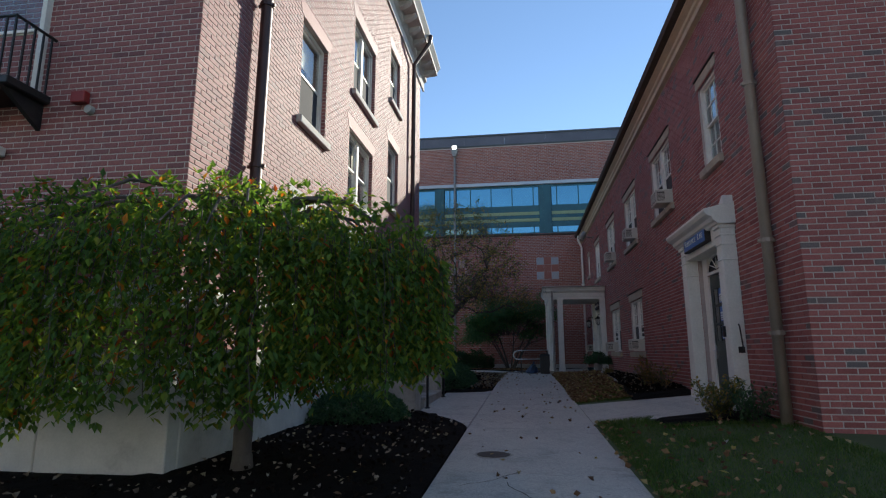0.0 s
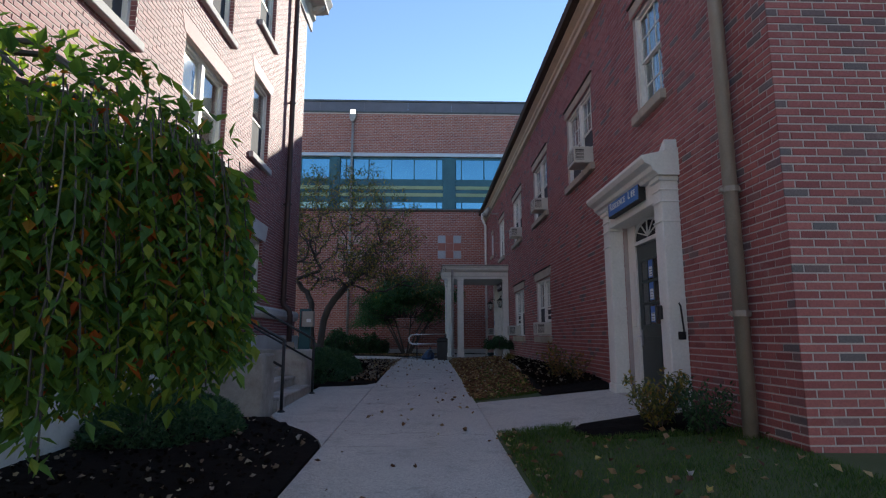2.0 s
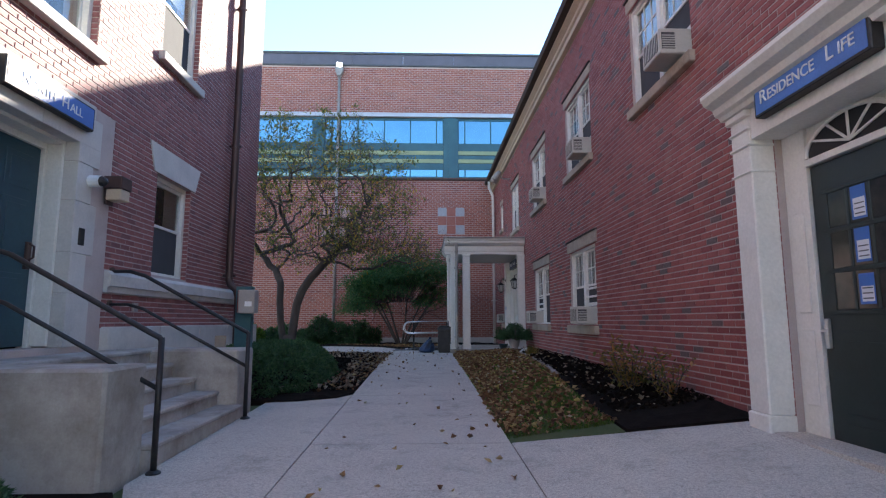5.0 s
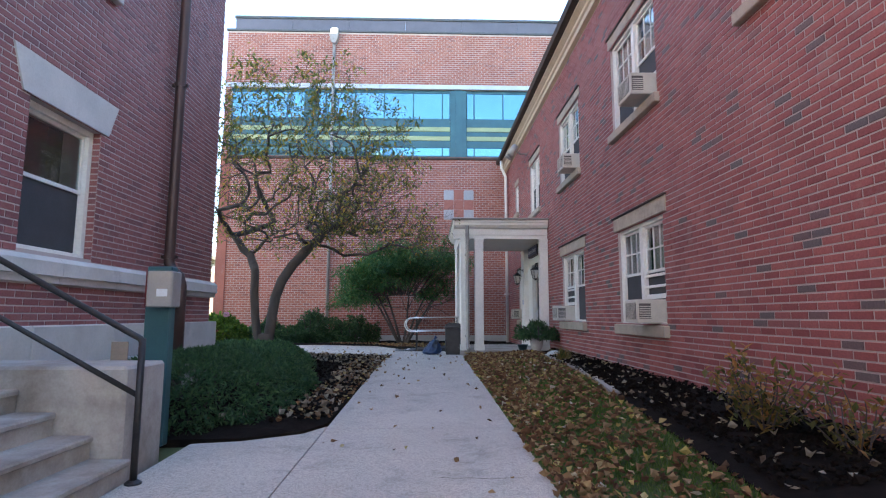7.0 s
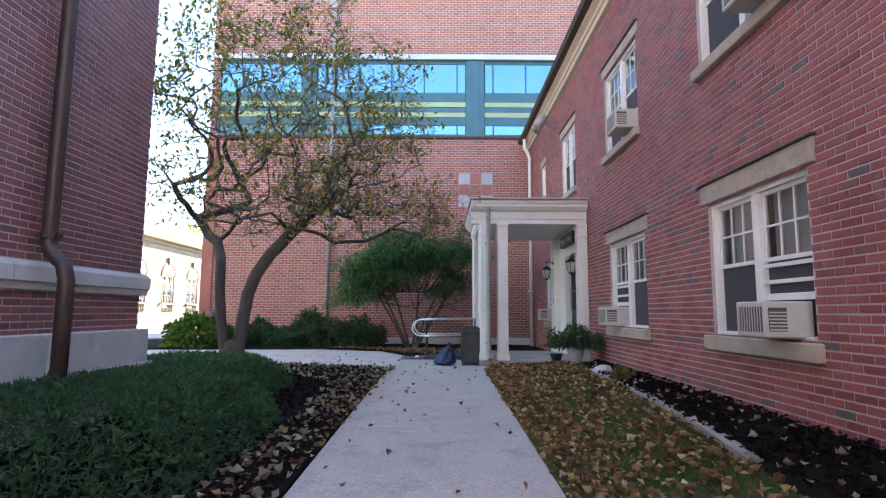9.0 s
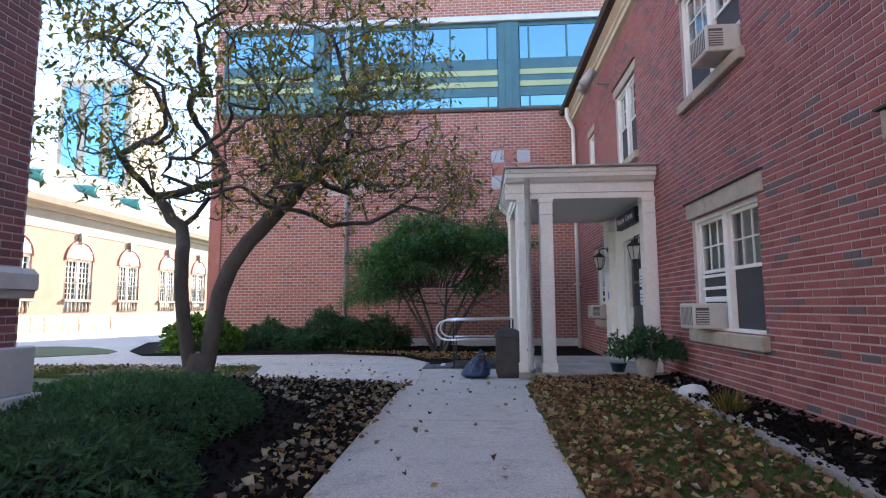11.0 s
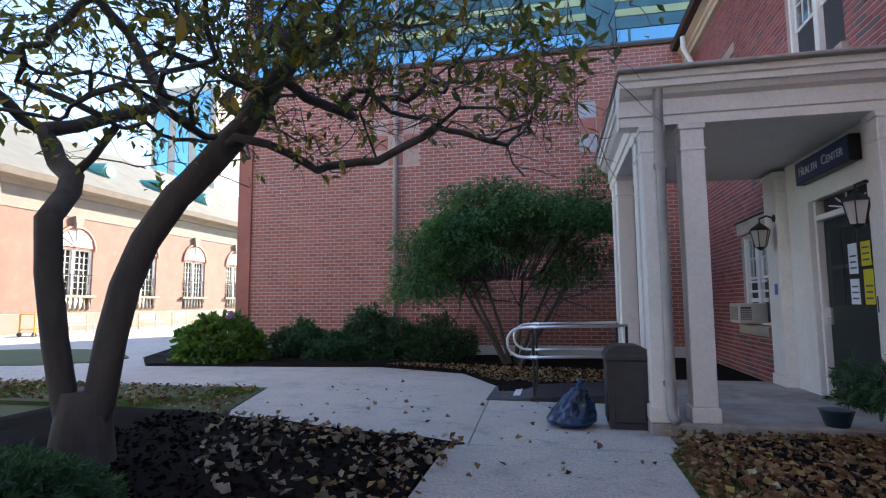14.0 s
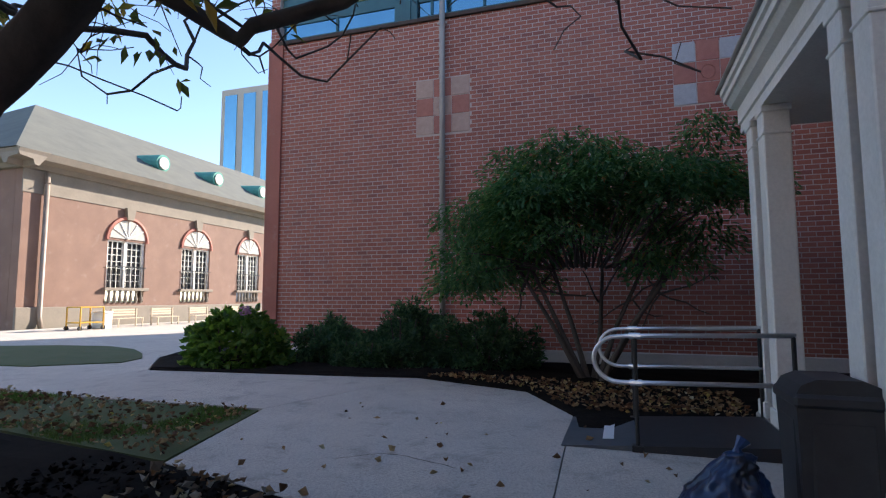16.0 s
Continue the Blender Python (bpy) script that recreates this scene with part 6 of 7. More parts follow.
# open-crowned tree in the bed
def crown_tree(ob, stems, targets, twig_r, power, step, wiggle):
    """Grows limbs from the stems' points to the targets, each from the nearest limb; limbs thicken with what they bear.
    Returns the targets' end points."""
    at, up, kids = [], [], []
    for line in stems:
        last = -1
        for p in line:
            at.append(Vector(p))
            up.append(last)
            kids.append(0)
            last = len(at) - 1
    fixed = len(at)
    pos = np.array([tuple(p) for p in at])
    ends = []
    for t in targets:
        d = np.linalg.norm(pos - np.array(tuple(t)), axis=1)
        low = np.where(pos[:, 2] > t.z + 0.15, 0.8, 0.0)
        k = int(np.argmin(d + low))
        s, gap = at[k], float(d[k])
        n = max(2, int(gap / step))
        sag = Vector((rnd(), rnd(), rnd() * 0.6)) * wiggle * gap
        last = k
        for i in range(1, n + 1):
            f = i / n
            p = s.lerp(t, f) + sag * math.sin(math.pi * f) + Vector((rnd(), rnd(), rnd())) * 0.035
            at.append(p)
            up.append(last)
            kids.append(0)
            last = len(at) - 1
        pos = np.vstack([pos, np.array([tuple(q) for q in at[len(pos):]])])
        ends.append(at[-1])
        while last >= 0:
            kids[last] += 1
            last = up[last]
    child = [[] for _ in at]
    for i, u in enumerate(up):
        if u >= 0:
            child[u].append(i)
    rad = [twig_r * max(1, k) ** power for k in kids]
    thick, thin = Geo(), Geo()
    roots = [i for i, u in enumerate(up) if u < 0]
    stack = [[r] for r in roots]
    while stack:
        run = stack.pop()
        while child[run[-1]]:
            c = sorted(child[run[-1]], key=lambda q: -kids[q])
            for other in c[1:]:
                stack.append([run[-1], other])
            run.append(c[0])
        if len(run) > 1:
            r = [min(rad[i], rad[run[1]] * 1.15) for i in run]
            (thick if r[0] > 0.014 else thin).tube([at[i] for i in run], r, 8 if r[0] > 0.05 else 6 if r[0] > 0.014 else 4)
    part("limb", thick, BARK, ob, "smooth grey forked trunk and limbs", True)
    part("twig", thin, BARK, ob, kind="stuff")
    return ends


random.seed(23)
magnolia = thing("tree", (-3.42, 21.85, 0.4), "open-crowned grey tree with forked trunk and thinning yellow-green leaves", "tree")
base = Vector((-3.44, 21.85, 0.36))
part("root_flare", Geo().tube([base + Vector((0, 0, -0.1)), base + Vector((0, 0, 0.12)), base + Vector((0.0, 0, 0.4)), base + Vector((0.02, 0, 0.72))], [0.34, 0.26, 0.225, 0.2], 12), BARK, magnolia, smooth=True)
fork_a = [(-3.45, 21.84, 0.45), (-3.53, 21.76, 0.95), (-3.59, 21.68, 1.5), (-3.61, 21.6, 2.05), (-3.59, 21.55, 2.5)]
fork_b = [(-3.42, 21.85, 0.6), (-3.31, 21.86, 0.95), (-3.26, 21.9, 1.5), (-3.22, 21.98, 1.95), (-3.1, 22.05, 2.35), (-2.86, 22.12, 2.75)]
targets = []
for a, r, z in ((2.9, 1.0, 3.5), (3.6, 1.2, 3.9), (4.6, 1.1, 3.9), (1.6, 1.0, 4.0), (0.2, 1.3, 3.6), (5.6, 1.3, 3.7), (0.9, 1.1, 4.3), (2.2, 0.9, 4.6)):
    targets.append(Vector((-3.35 + r * math.cos(a), 21.85 + r * math.sin(a), z)))
targets += [Vector((-3.7, 21.8, 5.0)), Vector((-2.8, 22.1, 5.2)), Vector((-3.3, 21.3, 5.6)), Vector((-3.4, 22.0, 6.4)), Vector((-1.6, 21.9, 3.8)), Vector((-5.0, 21.7, 4.4))]
more = []
while len(more) < 860:
    u = Vector((rnd(), rnd(), rnd()))
    if u.length > 1 or u.length < 0.42:
        continue
    p = Vector((-2.65 + 2.95 * u.x, 21.9 + 2.5 * u.y, 5.05 + 2.85 * u.z))
    if p.z < 3.05 + 0.35 * abs(p.x + 2.9) * 0.4 or (p.z > 5.5 and u.length > 0.93) or p.x > 0.1:
        continue
    more.append(p)
for k in range(28):
    more.append(Vector((rnd(-1.9, 0.35), rnd(21.6, 23.2), rnd(2.95, 3.9))))
for k in range(230):
    f = random.random()
    more.append(Vector((-2.4 + 2.8 * f + rnd(-0.4, 0.4), 22.0 + 2.2 * f * random.random() + rnd(-0.4, 0.5), 3.5 + 0.9 * random.random() + 0.8 * f * (1 - f) - 0.5 * f * f)))
more.sort(key=lambda p: (p - Vector((-3.2, 21.9, 3.4))).length + rnd(0, 0.8))
ends = crown_tree(magnolia, [fork_a, fork_b], targets + more, 0.004, 0.525, 0.2, 0.13)
L, fine = Leaves(), Geo()
for e in ends[len(targets):]:
    for k in range(3):
        tip, _ = limb(fine, e, rand_way(0.1), rnd(0.2, 0.5), 0.004, 0.002, 0.35, 0, 3, 3)
        if random.random() < (0.22 + 0.45 * (noise.noise(e * 0.6) > -0.15)) * (0.25 if e.x > -1.6 and e.y > 22.3 and e.z < 4.6 else 1.0):
            for q in range(random.choice((4, 6, 8, 10))):
                L.leaf(tip[random.choice((1, 2, 3))] + Vector((rnd(), rnd(), rnd())) * 0.1, rand_way(-0.25), Vector((rnd(-.4, .4), rnd(-.4, .4), 1)), rnd(0.07, 0.13), 0.45)
magnolia.location += Vector((-0.25, 0.92, 0.02))
part("fine_twig", fine, BARK, magnolia, kind="stuff")
part("crown", L.g, LEAF_MAG, magnolia, "thinning olive and yellow leaves", kind="stuff")


# clipped and loose evergreens
def needle_mass(name, label, inside, box6, n, mat, size=(0.05, 0.09), shell=0.28, category="shrub", group="", stems=8, wide=0.22, lumpy=0.12):
    """A shrub of many small sprigs near the skin of a lumpy body: inside(p) below 1 is within."""
    x0, x1, y0, y1, z0, z1 = box6
    bush = thing(name, ((x0 + x1) / 2, (y0 + y1) / 2, z0), label, category, group)
    L = Leaves()
    made = 0
    mid = Vector(((x0 + x1) / 2, (y0 + y1) / 2, (z0 + z1) / 2))
    tries = 0
    while made < n and tries < n * 30:
        tries += 1
        p = Vector((rnd(x0, x1), rnd(y0, y1), rnd(z0, z1)))
        v = inside(p) + lumpy * noise.noise(p * 2.6) + lumpy * 0.6 * noise.noise(p * 7)
        if v > 1 or v < 1 - shell:
            continue
        made += 1
        out = (p - mid)
        out = Vector((out.x / (x1 - x0), out.y / (y1 - y0), out.z / (z1 - z0))).normalized()
        tip = (out * 0.55 + rand_way(0.0)).normalized()
        s = rnd(*size)
        L.flat(p, tip, rand_way(0.3), s, wide)
        L.flat(p, (tip + rand_way() * 0.5).normalized(), rand_way(0.3), s, wide)
    part("foliage", L.g, mat, bush, kind="stuff")
    g = Geo()
    for k in range(stems):
        a = 2 * math.pi * k / stems
        s = Vector((mid.x + 0.12 * (x1 - x0) * math.cos(a), mid.y + 0.3 * (y1 - y0) * math.sin(a), z0 - 0.03))
        e = Vector((mid.x + 0.26 * (x1 - x0) * math.cos(a), mid.y + 0.36 * (y1 - y0) * math.sin(a), z0 + 0.72 * (z1 - z0)))
        g.tube([s, (s + e) / 2 + Vector((rnd(-.05, .05), rnd(-.05, .05), 0)), e], [0.025, 0.018, 0.008], 5)
    part("stem", g, BARK, bush, kind="stuff")
    return bush


def rounded(cx, cy, rx, ry, z0, z1, power=3.0):
    return lambda p: (abs((p.x - cx) / rx) ** power + abs((p.y - cy) / ry) ** power + abs((p.z - z0) / (z1 - z0)) ** power)


random.seed(31)
needle_mass("hedge", "low spreading dark green yew hedge in mulch", rounded(-2.78, 17.4, 1.3, 2.2, 0.2, 1.04), (-4.1, -1.45, 15.2, 19.6, 0.25, 1.07), 26000, LEAF_YEW, category="hedge", group="yew hedges", lumpy=0.2)
needle_mass("hedge", "low spreading dark green yew hedge in mulch", rounded(-3.4, 20.5, 1.25, 1.75, 0.25, 1.0), (-4.7, -2.1, 18.7, 22.3, 0.3, 1.03), 22000, LEAF_YEW, category="hedge", group="yew hedges", lumpy=0.2)
needle_mass("hedge", "rounded dark yew shrub before the steps", rounded(-2.9, 9.8, 0.9, 1.0, 0.15, 0.7, 2.2), (-3.58, -1.98, 8.75, 10.85, 0.17, 0.72), 10000, LEAF_YEW, category="hedge")
random.seed(37)
for x, y, rx, ry, h, lab in ((-6.2, 31.9, 0.8, 0.7, 1.25, "rounded green yew shrub at the wall"), (-4.4, 31.9, 0.75, 0.8, 1.6, "upright green yew shrub at the wall"), (-2.9, 31.9, 1.15, 0.8, 1.3, "broad dark yew shrub at the wall"), (-5.2, 31.4, 0.8, 0.5, 0.8, "low loose shrub at the wall")):
    needle_mass("shrub", lab, rounded(x, y, rx, ry, 0.4, 0.4 + 0.72 * h, 2.0), (x - rx, x + rx, y - ry, y + ry, 0.45, 0.5 + 0.8 * h), 6000, LEAF_YEW, (0.06, 0.15), 0.75, group="shrubs along the wall", wide=0.3, lumpy=1.1)
needle_mass("shrub", "bright green hydrangea with broad leaves", rounded(-7.8, 30.8, 1.15, 0.75, 0.4, 1.55, 2.2), (-8.95, -6.65, 30.0, 31.6, 0.42, 1.6), 2300, LEAF_HYD, (0.12, 0.2), 0.45, wide=0.6, lumpy=0.3)
bloom = thing("flower", (-7.35, 30.5, 1.5), "faded pink hydrangea flower head", "flower")
PINK = plain_mat("faded_petal", (0.45, 0.22, 0.34), (0.36, 0.2, 0.28), 20, 0.8)
gp = Geo()
for k in range(40):
    w = rand_way(0.2)
    p = Vector((-7.35, 30.45, 1.56)) + w * 0.1
    gp.box(p.x - 0.025, p.y - 0.025, p.z - 0.012, p.x + 0.025, p.y + 0.025, p.z + 0.012, 0.008)
part("petal", gp, PINK, bloom, kind="stuff")
part("stem", Geo().tube([(-7.4, 30.6, 0.6), (-7.35, 30.45, 1.5)], 0.012, 6), LEAF_HYD, bloom)

# spreading dark tree against the far wall
random.seed(41)
maple = thing("small_tree", (-0.75, 30.6, 0.45), "small dark green spreading tree against brick", "tree")
g, L = Geo(), Leaves()
for k in range(7):
    a = -0.2 + 0.55 * k
    e = Vector((-0.8 + 1.8 * math.cos(a), 30.6 + 1.1 * math.sin(a), 2.9 + rnd(-0.3, 0.4)))
    s = Vector((-0.75 + 0.1 * math.cos(a), 30.6 + 0.1 * math.sin(a), 0.38))
    g.tube([s, s * 0.65 + e * 0.35 + Vector((rnd(-.1, .1), rnd(-.1, .1), 0.1)), s * 0.3 + e * 0.7 + Vector((rnd(-.15, .15), rnd(-.15, .15), 0.25)), e], [0.055, 0.04, 0.028, 0.012], 6)
    for j in range(3):
        limb(g, s * 0.4 + e * 0.6, rand_way(0.3), 1.0, 0.018, 0.006, 0.3, 0, 4, 5)
tiers = []
for k in range(64):
    a, r = rnd(0, 2 * math.pi), math.sqrt(random.random())
    x = -0.85 + 2.3 * r * math.cos(a)
    tiers.append((Vector((x, 30.55 + 1.2 * r * math.sin(a), 4.2 - 0.75 * r * r + rnd(-1.0, 0.25) - (0.55 if x < -2.0 else 0.0))), rnd(0.4, 0.85), rnd(0.3, 0.55)))
tiers += [(Vector((-2.6, 30.4, 3.05)), 0.6, 0.4), (Vector((-1.7, 30.2, 2.6)), 0.55, 0.4), (Vector((0.9, 30.3, 2.75)), 0.7, 0.45), (Vector((0.2, 30.1, 2.35)), 0.5, 0.35), (Vector((1.5, 30.3, 3.6)), 0.7, 0.4), (Vector((1.1, 30.5, 4.45)), 0.5, 0.35)]
for c, rx, ry in tiers:
    for q in range(int(640 * rx)):
        a, r = rnd(0, 2 * math.pi), math.sqrt(random.random())
        d = Vector((rx * r * math.cos(a), ry * r * math.sin(a), 0.2 * (1 - r * r) + rnd(-0.26, 0.12) - 0.12 * r * r))
        L.leaf(c + d, Vector((d.x + rnd(-.5, .5), d.y + rnd(-.5, .5), rnd(-0.55, 0.05))), Vector((0, 0, 1)), rnd(0.08, 0.16), 0.42)
    s0 = Vector((-0.85 + 0.35 * (c.x + 0.85), 30.6 + 0.35 * (c.y - 30.6), 2.3))
    g.tube([s0, (s0 + c) / 2 + Vector((rnd(-.12, .12), rnd(-.1, .1), 0.08)), c], [0.02, 0.013, 0.005], 5)
part("trunk", g, BARK, maple, smooth=True)
part("crown", L.g, LEAF_MAPLE, maple, "layered dark green foliage", kind="stuff")


def loose_shrub(name, label, x, y, z, r, h, n, mat, size, stems=14, wide=0.45):
    bush = thing(name, (x, y, z), label, "shrub")
    g, L = Geo(), Leaves()
    for k in range(stems):
        a, s = rnd(0, 2 * math.pi), rnd(0.3, 1.0)
        pts, d = limb(g, (x + rnd(-.06, .06), y + rnd(-.06, .06), z - 0.05), (math.cos(a) * s * r / h, math.sin(a) * s * r / h, 1.0), h * rnd(0.8, 1.15), 0.008, 0.003, 0.16, 0, 6, 4)
        for p in pts[2:]:
            for q in range(n):
                L.leaf(p + Vector((rnd(), rnd(), rnd())) * 0.05, rand_way(0.1), Vector((0, 0, 1)), rnd(*size), wide)
    part("stem", g, BARK, bush, kind="stuff")
    part("foliage", L.g, mat, bush, kind="stuff")


random.seed(47)
loose_shrub("shrub", "sparse autumn shrub with tan and yellow leaves in mulch", 3.05, 14.3, rise(14.3) + bank(3.05, 14.3), 0.55, 0.7, 5, LEAF_DRY, (0.06, 0.12), 20)
loose_shrub("shrub", "straggly green shrub beside a white pilaster", 2.95, 9.15, rise(9.1) + bank(2.95, 9.15) + 0.03, 0.6, 0.65, 9, LEAF_MAG, (0.05, 0.09), 26)
loose_shrub("shrub", "low green shrub beside a downpipe", 3.2, 8.6, rise(8.6) + bank(3.2, 8.6) + 0.03, 0.4, 0.55, 8, LEAF_YEW, (0.05, 0.08), 20)
loose_shrub("shrub", "thin brown shrub against brick", 3.2, 13.5, rise(13.5) + bank(3.2, 13.5), 0.4, 0.55, 3, LEAF_DRY, (0.05, 0.1), 12)
tuft = thing("grass_tuft", (3.0, 21.0, 0.55), "tan ornamental grass tuft in mulch", "grass")
L = Leaves()
for k in range(260):
    a, s = rnd(0, 2 * math.pi), random.random()
    way = Vector((math.cos(a) * s, math.sin(a) * s, 0.8)).normalized()
    L.flat(Vector((3.0 + rnd(-.06, .06), 21.0 + rnd(-.06, .06), 0.55)), way, Vector((0, 0, 1)), rnd(0.2, 0.42), 0.035)
part("blade", L.g, LEAF_DRY, tuft, kind="stuff")
# potted evergreen by the porch
needle_mass("potted_shrub", "dark evergreen shrub spreading from a green pot", rounded(3.05, 24.0, 0.55, 0.5, 0.9, 1.35, 2.0), (2.5, 3.55, 23.5, 24.5, 0.95, 1.4), 2000, LEAF_YEW, (0.06, 0.12), 0.9, wide=0.25, stems=4, lumpy=0.9)
pot = thing("plant_pot", (2.85, 24.98, 0.58), "small dark green plant pot on the porch edge", "plant pot")
part("bowl", Geo().lathe((2.85, 24.98, 0.58), [(0.1, 0), (0.15, 0.15), (0.16, 0.16), (0.13, 0.165), (0.02, 0.14)], 14), TEAL_DOOR, pot, smooth=True)
urn = thing("urn", (3.05, 24.0, 0.56), "mottled stone urn under an evergreen", "plant pot")
part("bowl", Geo().lathe((3.05, 24.0, 0.56), [(0.12, 0), (0.1, 0.05), (0.16, 0.2), (0.19, 0.38), (0.16, 0.4), (0.03, 0.36)], 14), CONCRETE_OLD, urn, smooth=True)

far_trees = thing("far_trees", (-60, 110, 0), "distant olive treetops behind the hall", "trees", kind="stuff")
L = Leaves()
for k in range(60):
    c = Vector((rnd(-64, -34), rnd(84, 108), rnd(6, 15)))
    for q in range(80):
        L.leaf(c + Vector((rnd(), rnd(), rnd())) * 2.0, rand_way(), Vector((0, 0, 1)), rnd(0.5, 0.9), 0.6)
part("crown", L.g, LEAF_MAG, far_trees, kind="stuff")
g = Geo()
for k in range(10):
    x, y = rnd(-62, -36), rnd(86, 106)
    g.tube([(x, y, 0.3), (x, y, 9)], [0.35, 0.15], 6)
part("trunk", g, BARK, far_trees, kind="stuff")


# ---- small things on the ground ----
cover = thing("manhole_cover", (-0.36, 7.1, 0.13), "round cast-iron cover set in the walk", "manhole cover")
cz = rise(7.1)
part("disc", Geo().lathe((-0.36, 7.1, cz + 0.001), [(0.2, 0), (0.2, 0.006), (0.19, 0.008)], 28), STEEL_DARK, cover)
part("ring", Geo().lathe((-0.36, 7.1, cz - 0.01), [(0.23, 0), (0.23, 0.0125), (0.21, 0.0128)], 28), CONCRETE_OLD, cover)
kerb = thing("edging_stone", (2.9, 18.5, 0.35), "narrow concrete edging strip beside the mulch", "edging")
for k, (x0, y0, x1, y1) in enumerate(((2.62, 16.7, 2.8, 18.0), (2.81, 18.05, 2.93, 20.2), (2.94, 20.25, 3.0, 22.7))):
    way = Vector((x1 - x0, y1 - y0, 0)).normalized()
    side = Vector((way.y, -way.x, 0)) * 0.06
    v = [Vector((x, y, z)) + side * s for x, y in ((x0, y0), (x1, y1)) for z in (0.2, rise(y) + bank(x, y) + 0.06) for s in (-1, 1)]
    part("stone", Geo().add(v, [(0, 1, 3, 2), (4, 6, 7, 5), (0, 4, 5, 1), (2, 3, 7, 6), (0, 2, 6, 4), (1, 5, 7, 3)]), CONCRETE_OLD, kerb)
rock = thing("rock", (3.1, 22.2, 0.6), "smooth pale grey rock in mulch", "rock")
bm = bmesh.new()
bmesh.ops.create_icosphere(bm, subdivisions=3, radius=1)
for v in bm.verts:
    k = 1 + 0.15 * noise.noise(v.co * 1.5)
    v.co = Vector((3.1 + v.co.x * 0.17 * k, 22.2 + v.co.y * 0.26 * k, 0.63 + max(v.co.z, -0.5) * 0.12 * k))
bm.verts.index_update()
part("body", Geo().add([v.co for v in bm.verts], [[v.index for v in f.verts] for f in bm.faces]), STONE, rock, smooth=True)
bm.free()


def inside_poly(x, y, poly):
    hit = False
    for (x0, y0), (x1, y1) in zip(poly, poly[1:] + poly[:1]):
        if (y0 > y) != (y1 > y) and x < (x1 - x0) * (y - y0) / (y1 - y0) + x0:
            hit = not hit
    return hit


def litter(name, label, poly, n, mat, lift, size=(0.04, 0.095), edge=None, clump=0.0):
    """Fallen leaves that lie on a piece of ground."""
    L = Leaves()
    lo, hi = [min(p[i] for p in poly) for i in (0, 1)], [max(p[i] for p in poly) for i in (0, 1)]
    made = tries = 0
    while made < n and tries < n * 40:
        tries += 1
        x, y = rnd(lo[0], hi[0]), rnd(lo[1], hi[1])
        if not inside_poly(x, y, poly):
            continue
        if clump and noise.noise((x * 1.4, y * 1.4, 7.7)) * 0.8 + 0.4 * noise.noise((x * 4, y * 4, 2.2)) < clump * rnd(-0.3, 1.0):
            continue
        if edge and random.random() > math.exp(-abs(x - edge[0]) / edge[1]):
            continue
        made += 1
        a = rnd(0, 2 * math.pi)
        tilt = rnd(-0.1, 0.75)
        L.leaf(Vector((x, y, rise(y) + bank(x, y) + lift + rnd(0.004, 0.02))), Vector((math.cos(a), math.sin(a), tilt)), Vector((rnd(-.5, .5), rnd(-.5, .5), 1)), rnd(*size), rnd(0.4, 0.9), rnd(0.2, 1.1))
    ob = part(name, L.g, mat, None)
    return tagged(ob, label, "leaves", "", "stuff")


random.seed(53)
STRIP = [(1.14, 12.7), (2.3, 12.79), (2.34, 13.96), (2.74, 17.86), (2.94, 20.92), (3, 24.68), (1.42, 24.68), (1.14, 24.09)]
litter("fallen_leaves", "brown and yellow fallen leaves on grass", STRIP, 3600, LEAF_FALLEN, 0.02, (0.04, 0.10))
litter("fallen_leaves", "drift of brown leaves along the walk edge", [(1.12, 12.79), (1.5, 12.79), (1.9, 24.58), (1.12, 24.2)], 1500, LEAF_FALLEN, 0.02)
litter("fallen_leaves", "brown leaves before the porch", [(1.27, 22.51), (3, 22.51), (3, 24.78), (1.27, 24.78)], 900, LEAF_FALLEN, 0.05)
litter("fallen_leaves", "pale curled leaves on black mulch", [(-2.4, 15.61), (-0.88, 16), (-0.83, 24.09), (-3.9, 24.97), (-3, 23.14), (-1.6, 21.66), (-1.6, 17.17)], 520, LEAF_PALE, 0.06, (0.05, 0.12))
litter("fallen_leaves", "leaves gathered at the mulch edge", [(-1.5, 15.9), (-0.88, 15.9), (-0.73, 24.2), (-3.9, 25.02), (-3.8, 24.68), (-1.5, 23.78)], 520, LEAF_FALLEN, 0.04)
litter("fallen_leaves", "pale curled leaves on mulch under the weeping tree", [(-7, 1.08), (-0.93, 1.08), (-0.93, 9.09), (-2, 10.65), (-3.5, 10.65), (-3.5, 5.2), (-7, 5.2)], 650, LEAF_PALE, 0.06, (0.03, 0.08))
litter("fallen_leaves", "few scattered leaves on the concrete walk", [(-0.88, 0.08), (1.12, 0.08), (1.12, 24.2), (1.22, 26.6), (-3.5, 28.76), (-3.8, 25.16), (-0.78, 24.2)], 190, LEAF_FALLEN, 0.006, (0.04, 0.09))
litter("fallen_leaves", "yellow leaves on the lawn", [(1.14, 3.1), (3.55, 3.1), (3.55, 8.67), (2.1, 8.88), (1.14, 9.67)], 170, LEAF_FALLEN, 0.09, (0.05, 0.1))
litter("fallen_leaves", "leaves along the lawn and walk edge", [(1.12, 3.1), (1.37, 3.1), (1.37, 9.67), (1.12, 9.67)], 200, LEAF_FALLEN, 0.03, (0.03, 0.08))
litter("fallen_leaves", "dry leaves on the worn grass corner", [(-4.5, 27.11), (-3.95, 25.11), (-6.5, 25.45), (-9.5, 25.45), (-13, 27.21)], 1100, LEAF_FALLEN, 0.02)
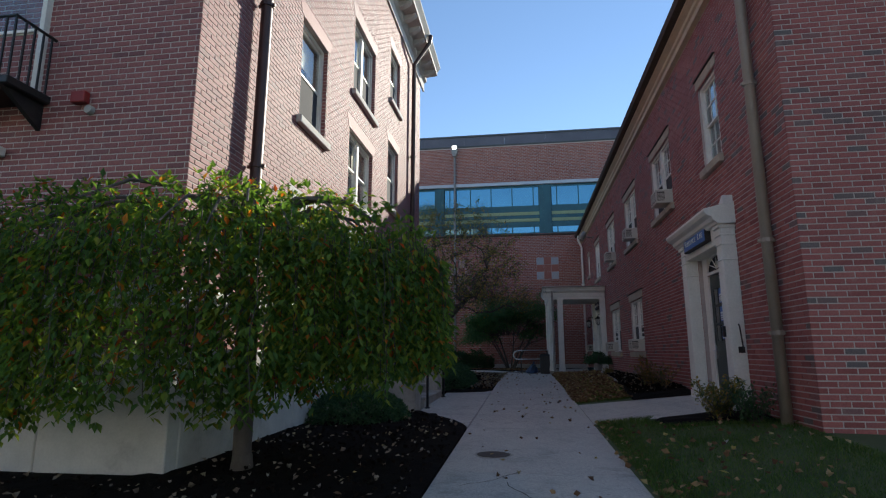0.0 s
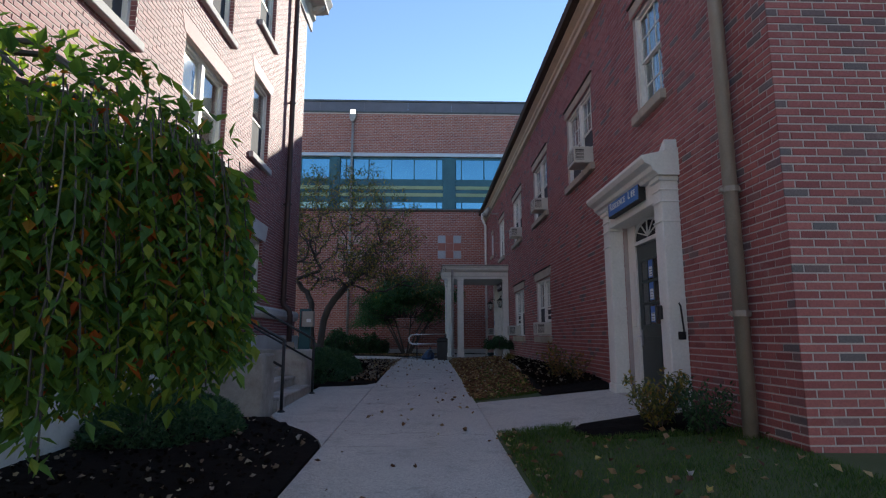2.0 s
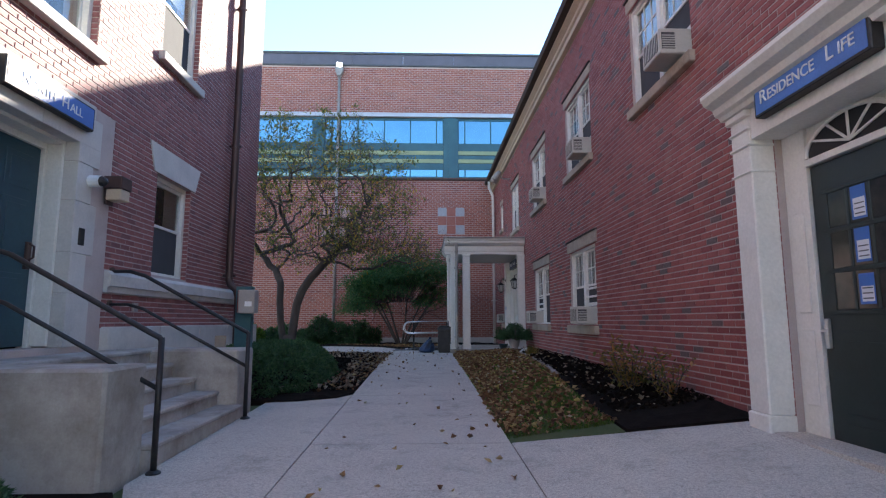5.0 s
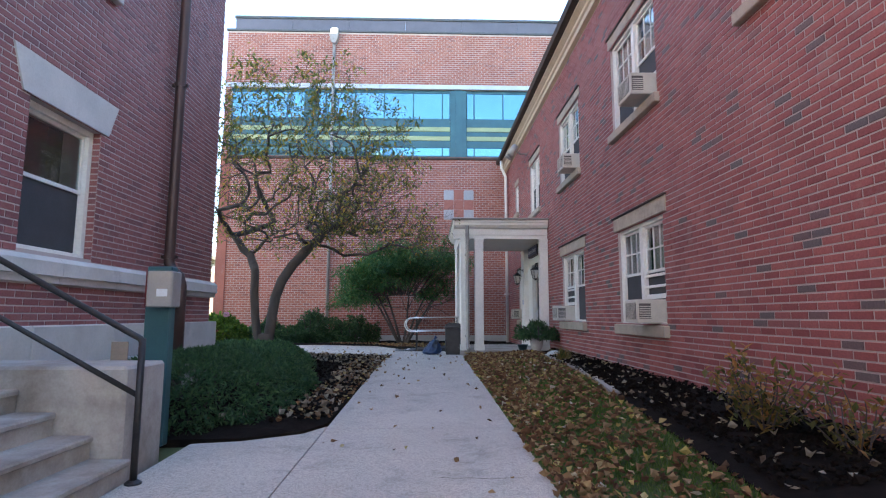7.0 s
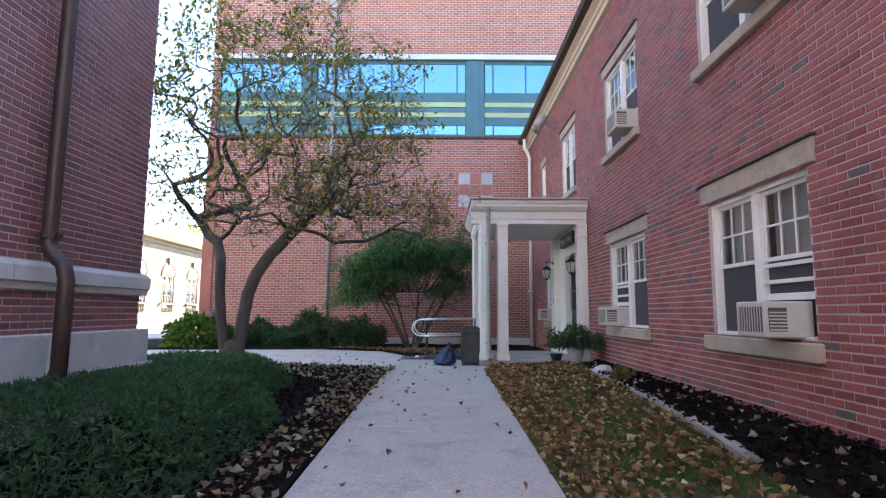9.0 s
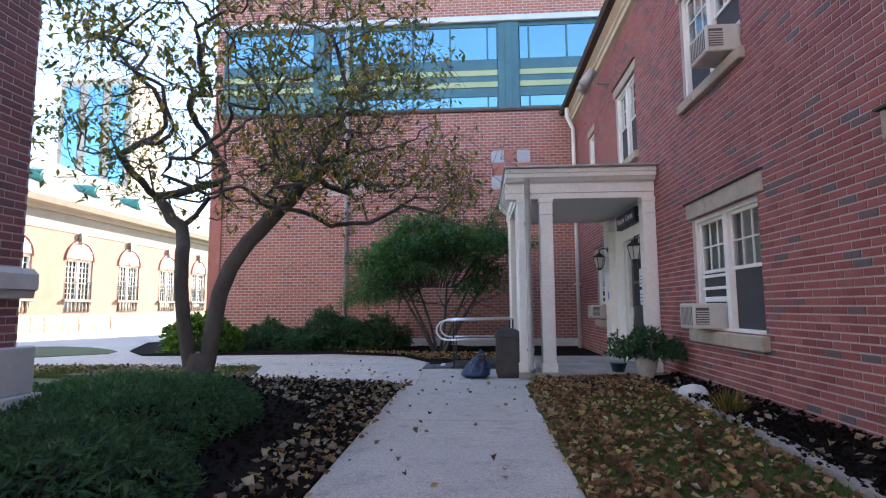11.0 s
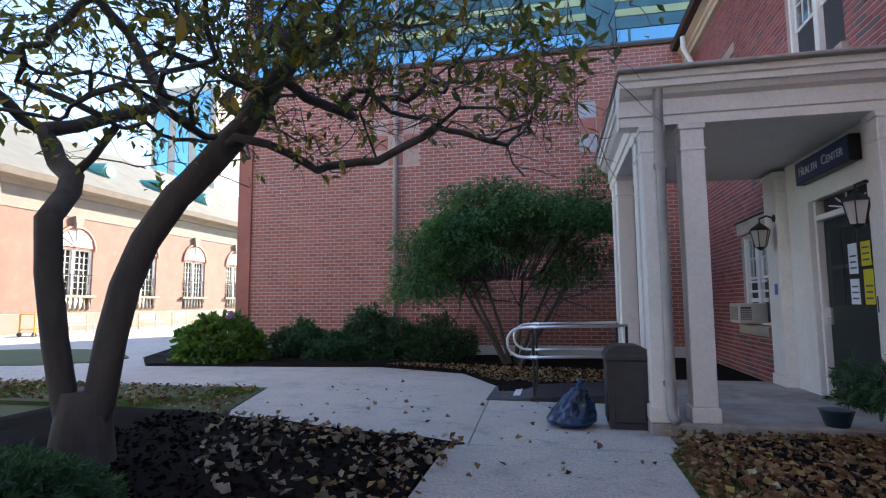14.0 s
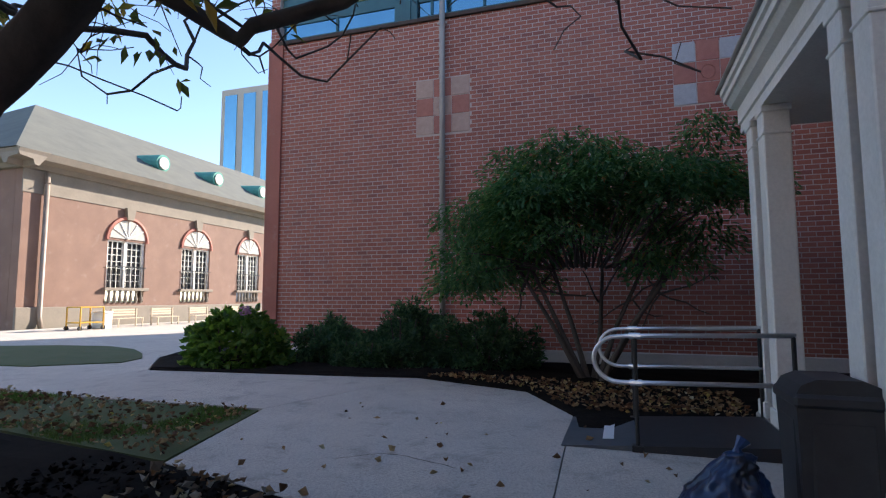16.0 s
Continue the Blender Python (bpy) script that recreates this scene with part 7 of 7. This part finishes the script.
litter("fallen_leaves", "tan leaf drift in the far bed", [(-3.4, 30.2), (-1.6, 29.48), (-0.83, 28.04), (1.12, 28.14), (1.12, 29.79), (-3, 30.67)], 1100, LEAF_FALLEN, 0.05)
litter("fallen_leaves", "pale leaves on the mulch along brick", [(2.4, 12.99), (3.5, 12.99), (3.5, 23.78), (3, 22.72), (2.75, 17.86)], 170, LEAF_PALE, 0.06)
litter("mulch_chips", "black bark chips of the left bed", [(-7, -0.93), (-0.93, -0.93), (-0.93, 9.09), (-2, 10.65), (-3.5, 10.65), (-3.5, 5.2), (-7, 5.2)], 3500, MULCH_CHIP, 0.05, (0.03, 0.08))
litter("mulch_chips", "black bark chips of the middle bed", [(-3.8, 15.22), (-0.93, 15.9), (-0.93, 24.09), (-4.5, 24.97)], 4500, MULCH_CHIP, 0.05, (0.03, 0.08))
litter("mulch_chips", "black bark chips along the wall", [(2.4, 12.99), (3.55, 12.99), (3.55, 24.3), (3, 22.72), (2.75, 17.86)], 3500, MULCH_CHIP, 0.05, (0.03, 0.08))


def turf(label, poly, n, lift, size=(0.035, 0.075), clump=0.0):
    L = Leaves()
    lo, hi = [min(p[i] for p in poly) for i in (0, 1)], [max(p[i] for p in poly) for i in (0, 1)]
    made = tries = 0
    while made < n and tries < n * 30:
        tries += 1
        x, y = rnd(lo[0], hi[0]), rnd(lo[1], hi[1])
        if not inside_poly(x, y, poly) or (clump and noise.noise((x * 1.1, y * 1.1, 4.4)) < clump * random.random()):
            continue
        made += 1
        way = Vector((rnd(-.7, .7), rnd(-.7, .7), 1)).normalized()
        side = way.cross(rand_way()).normalized() * rnd(0.002, 0.004)
        p = Vector((x, y, rise(y) + bank(x, y) + lift - 0.005))
        s = rnd(*size)
        L.g.add([p - side, p + side, p + way * s], [(0, 1, 2)])
    ob = part("grass", L.g, BLADE, None)
    tagged(ob, label, "grass", "", "stuff")


turf("short green lawn grass", [(1.15, 2.6), (3.6, 2.6), (3.6, 8.67), (2.1, 8.88), (1.95, 9.44), (2.1, 9.75), (1.15, 9.67)], 60000, 0.05)
turf("thin grass strip among leaves", STRIP, 100000, 0.0, (0.03, 0.065))
turf("worn grass corner", [(-4.5, 27.11), (-3.95, 25.11), (-6.5, 25.45), (-9.5, 25.45), (-13, 27.21)], 20000, 0.0, (0.03, 0.06), 0.3)

# hairline cracks in the slabs
for k, (x, y, ang, n) in enumerate(((-0.7, 9.9, -0.5, 9), (0.2, 9.6, 0.1, 8), (-0.6, 5.6, 0.9, 8), (0.1, 5.2, 2.2, 6), (-2.6, 25.6, 0.6, 10), (0.3, 14.0, 0.3, 6))):
    pts, d = [], ang
    for q in range(n):
        pts.append((x, y))
        d += rnd(-0.5, 0.5)
        x, y = x + 0.13 * math.cos(d), y + 0.13 * math.sin(d)
    g = Geo()
    for (x0, y0), (x1, y1) in zip(pts, pts[1:]):
        w = Vector((y1 - y0, x0 - x1, 0)).normalized() * 0.004
        g.add([(x0 - w.x, y0 - w.y, rise(y0) + 0.004), (x0 + w.x, y0 + w.y, rise(y0) + 0.004), (x1 + w.x, y1 + w.y, rise(y1) + 0.004), (x1 - w.x, y1 - w.y, rise(y1) + 0.004)], [(0, 1, 2, 3)])
    part("crack", g, SOIL, pavement, "dark hairline crack", kind="stuff")

lay_single_bricks()
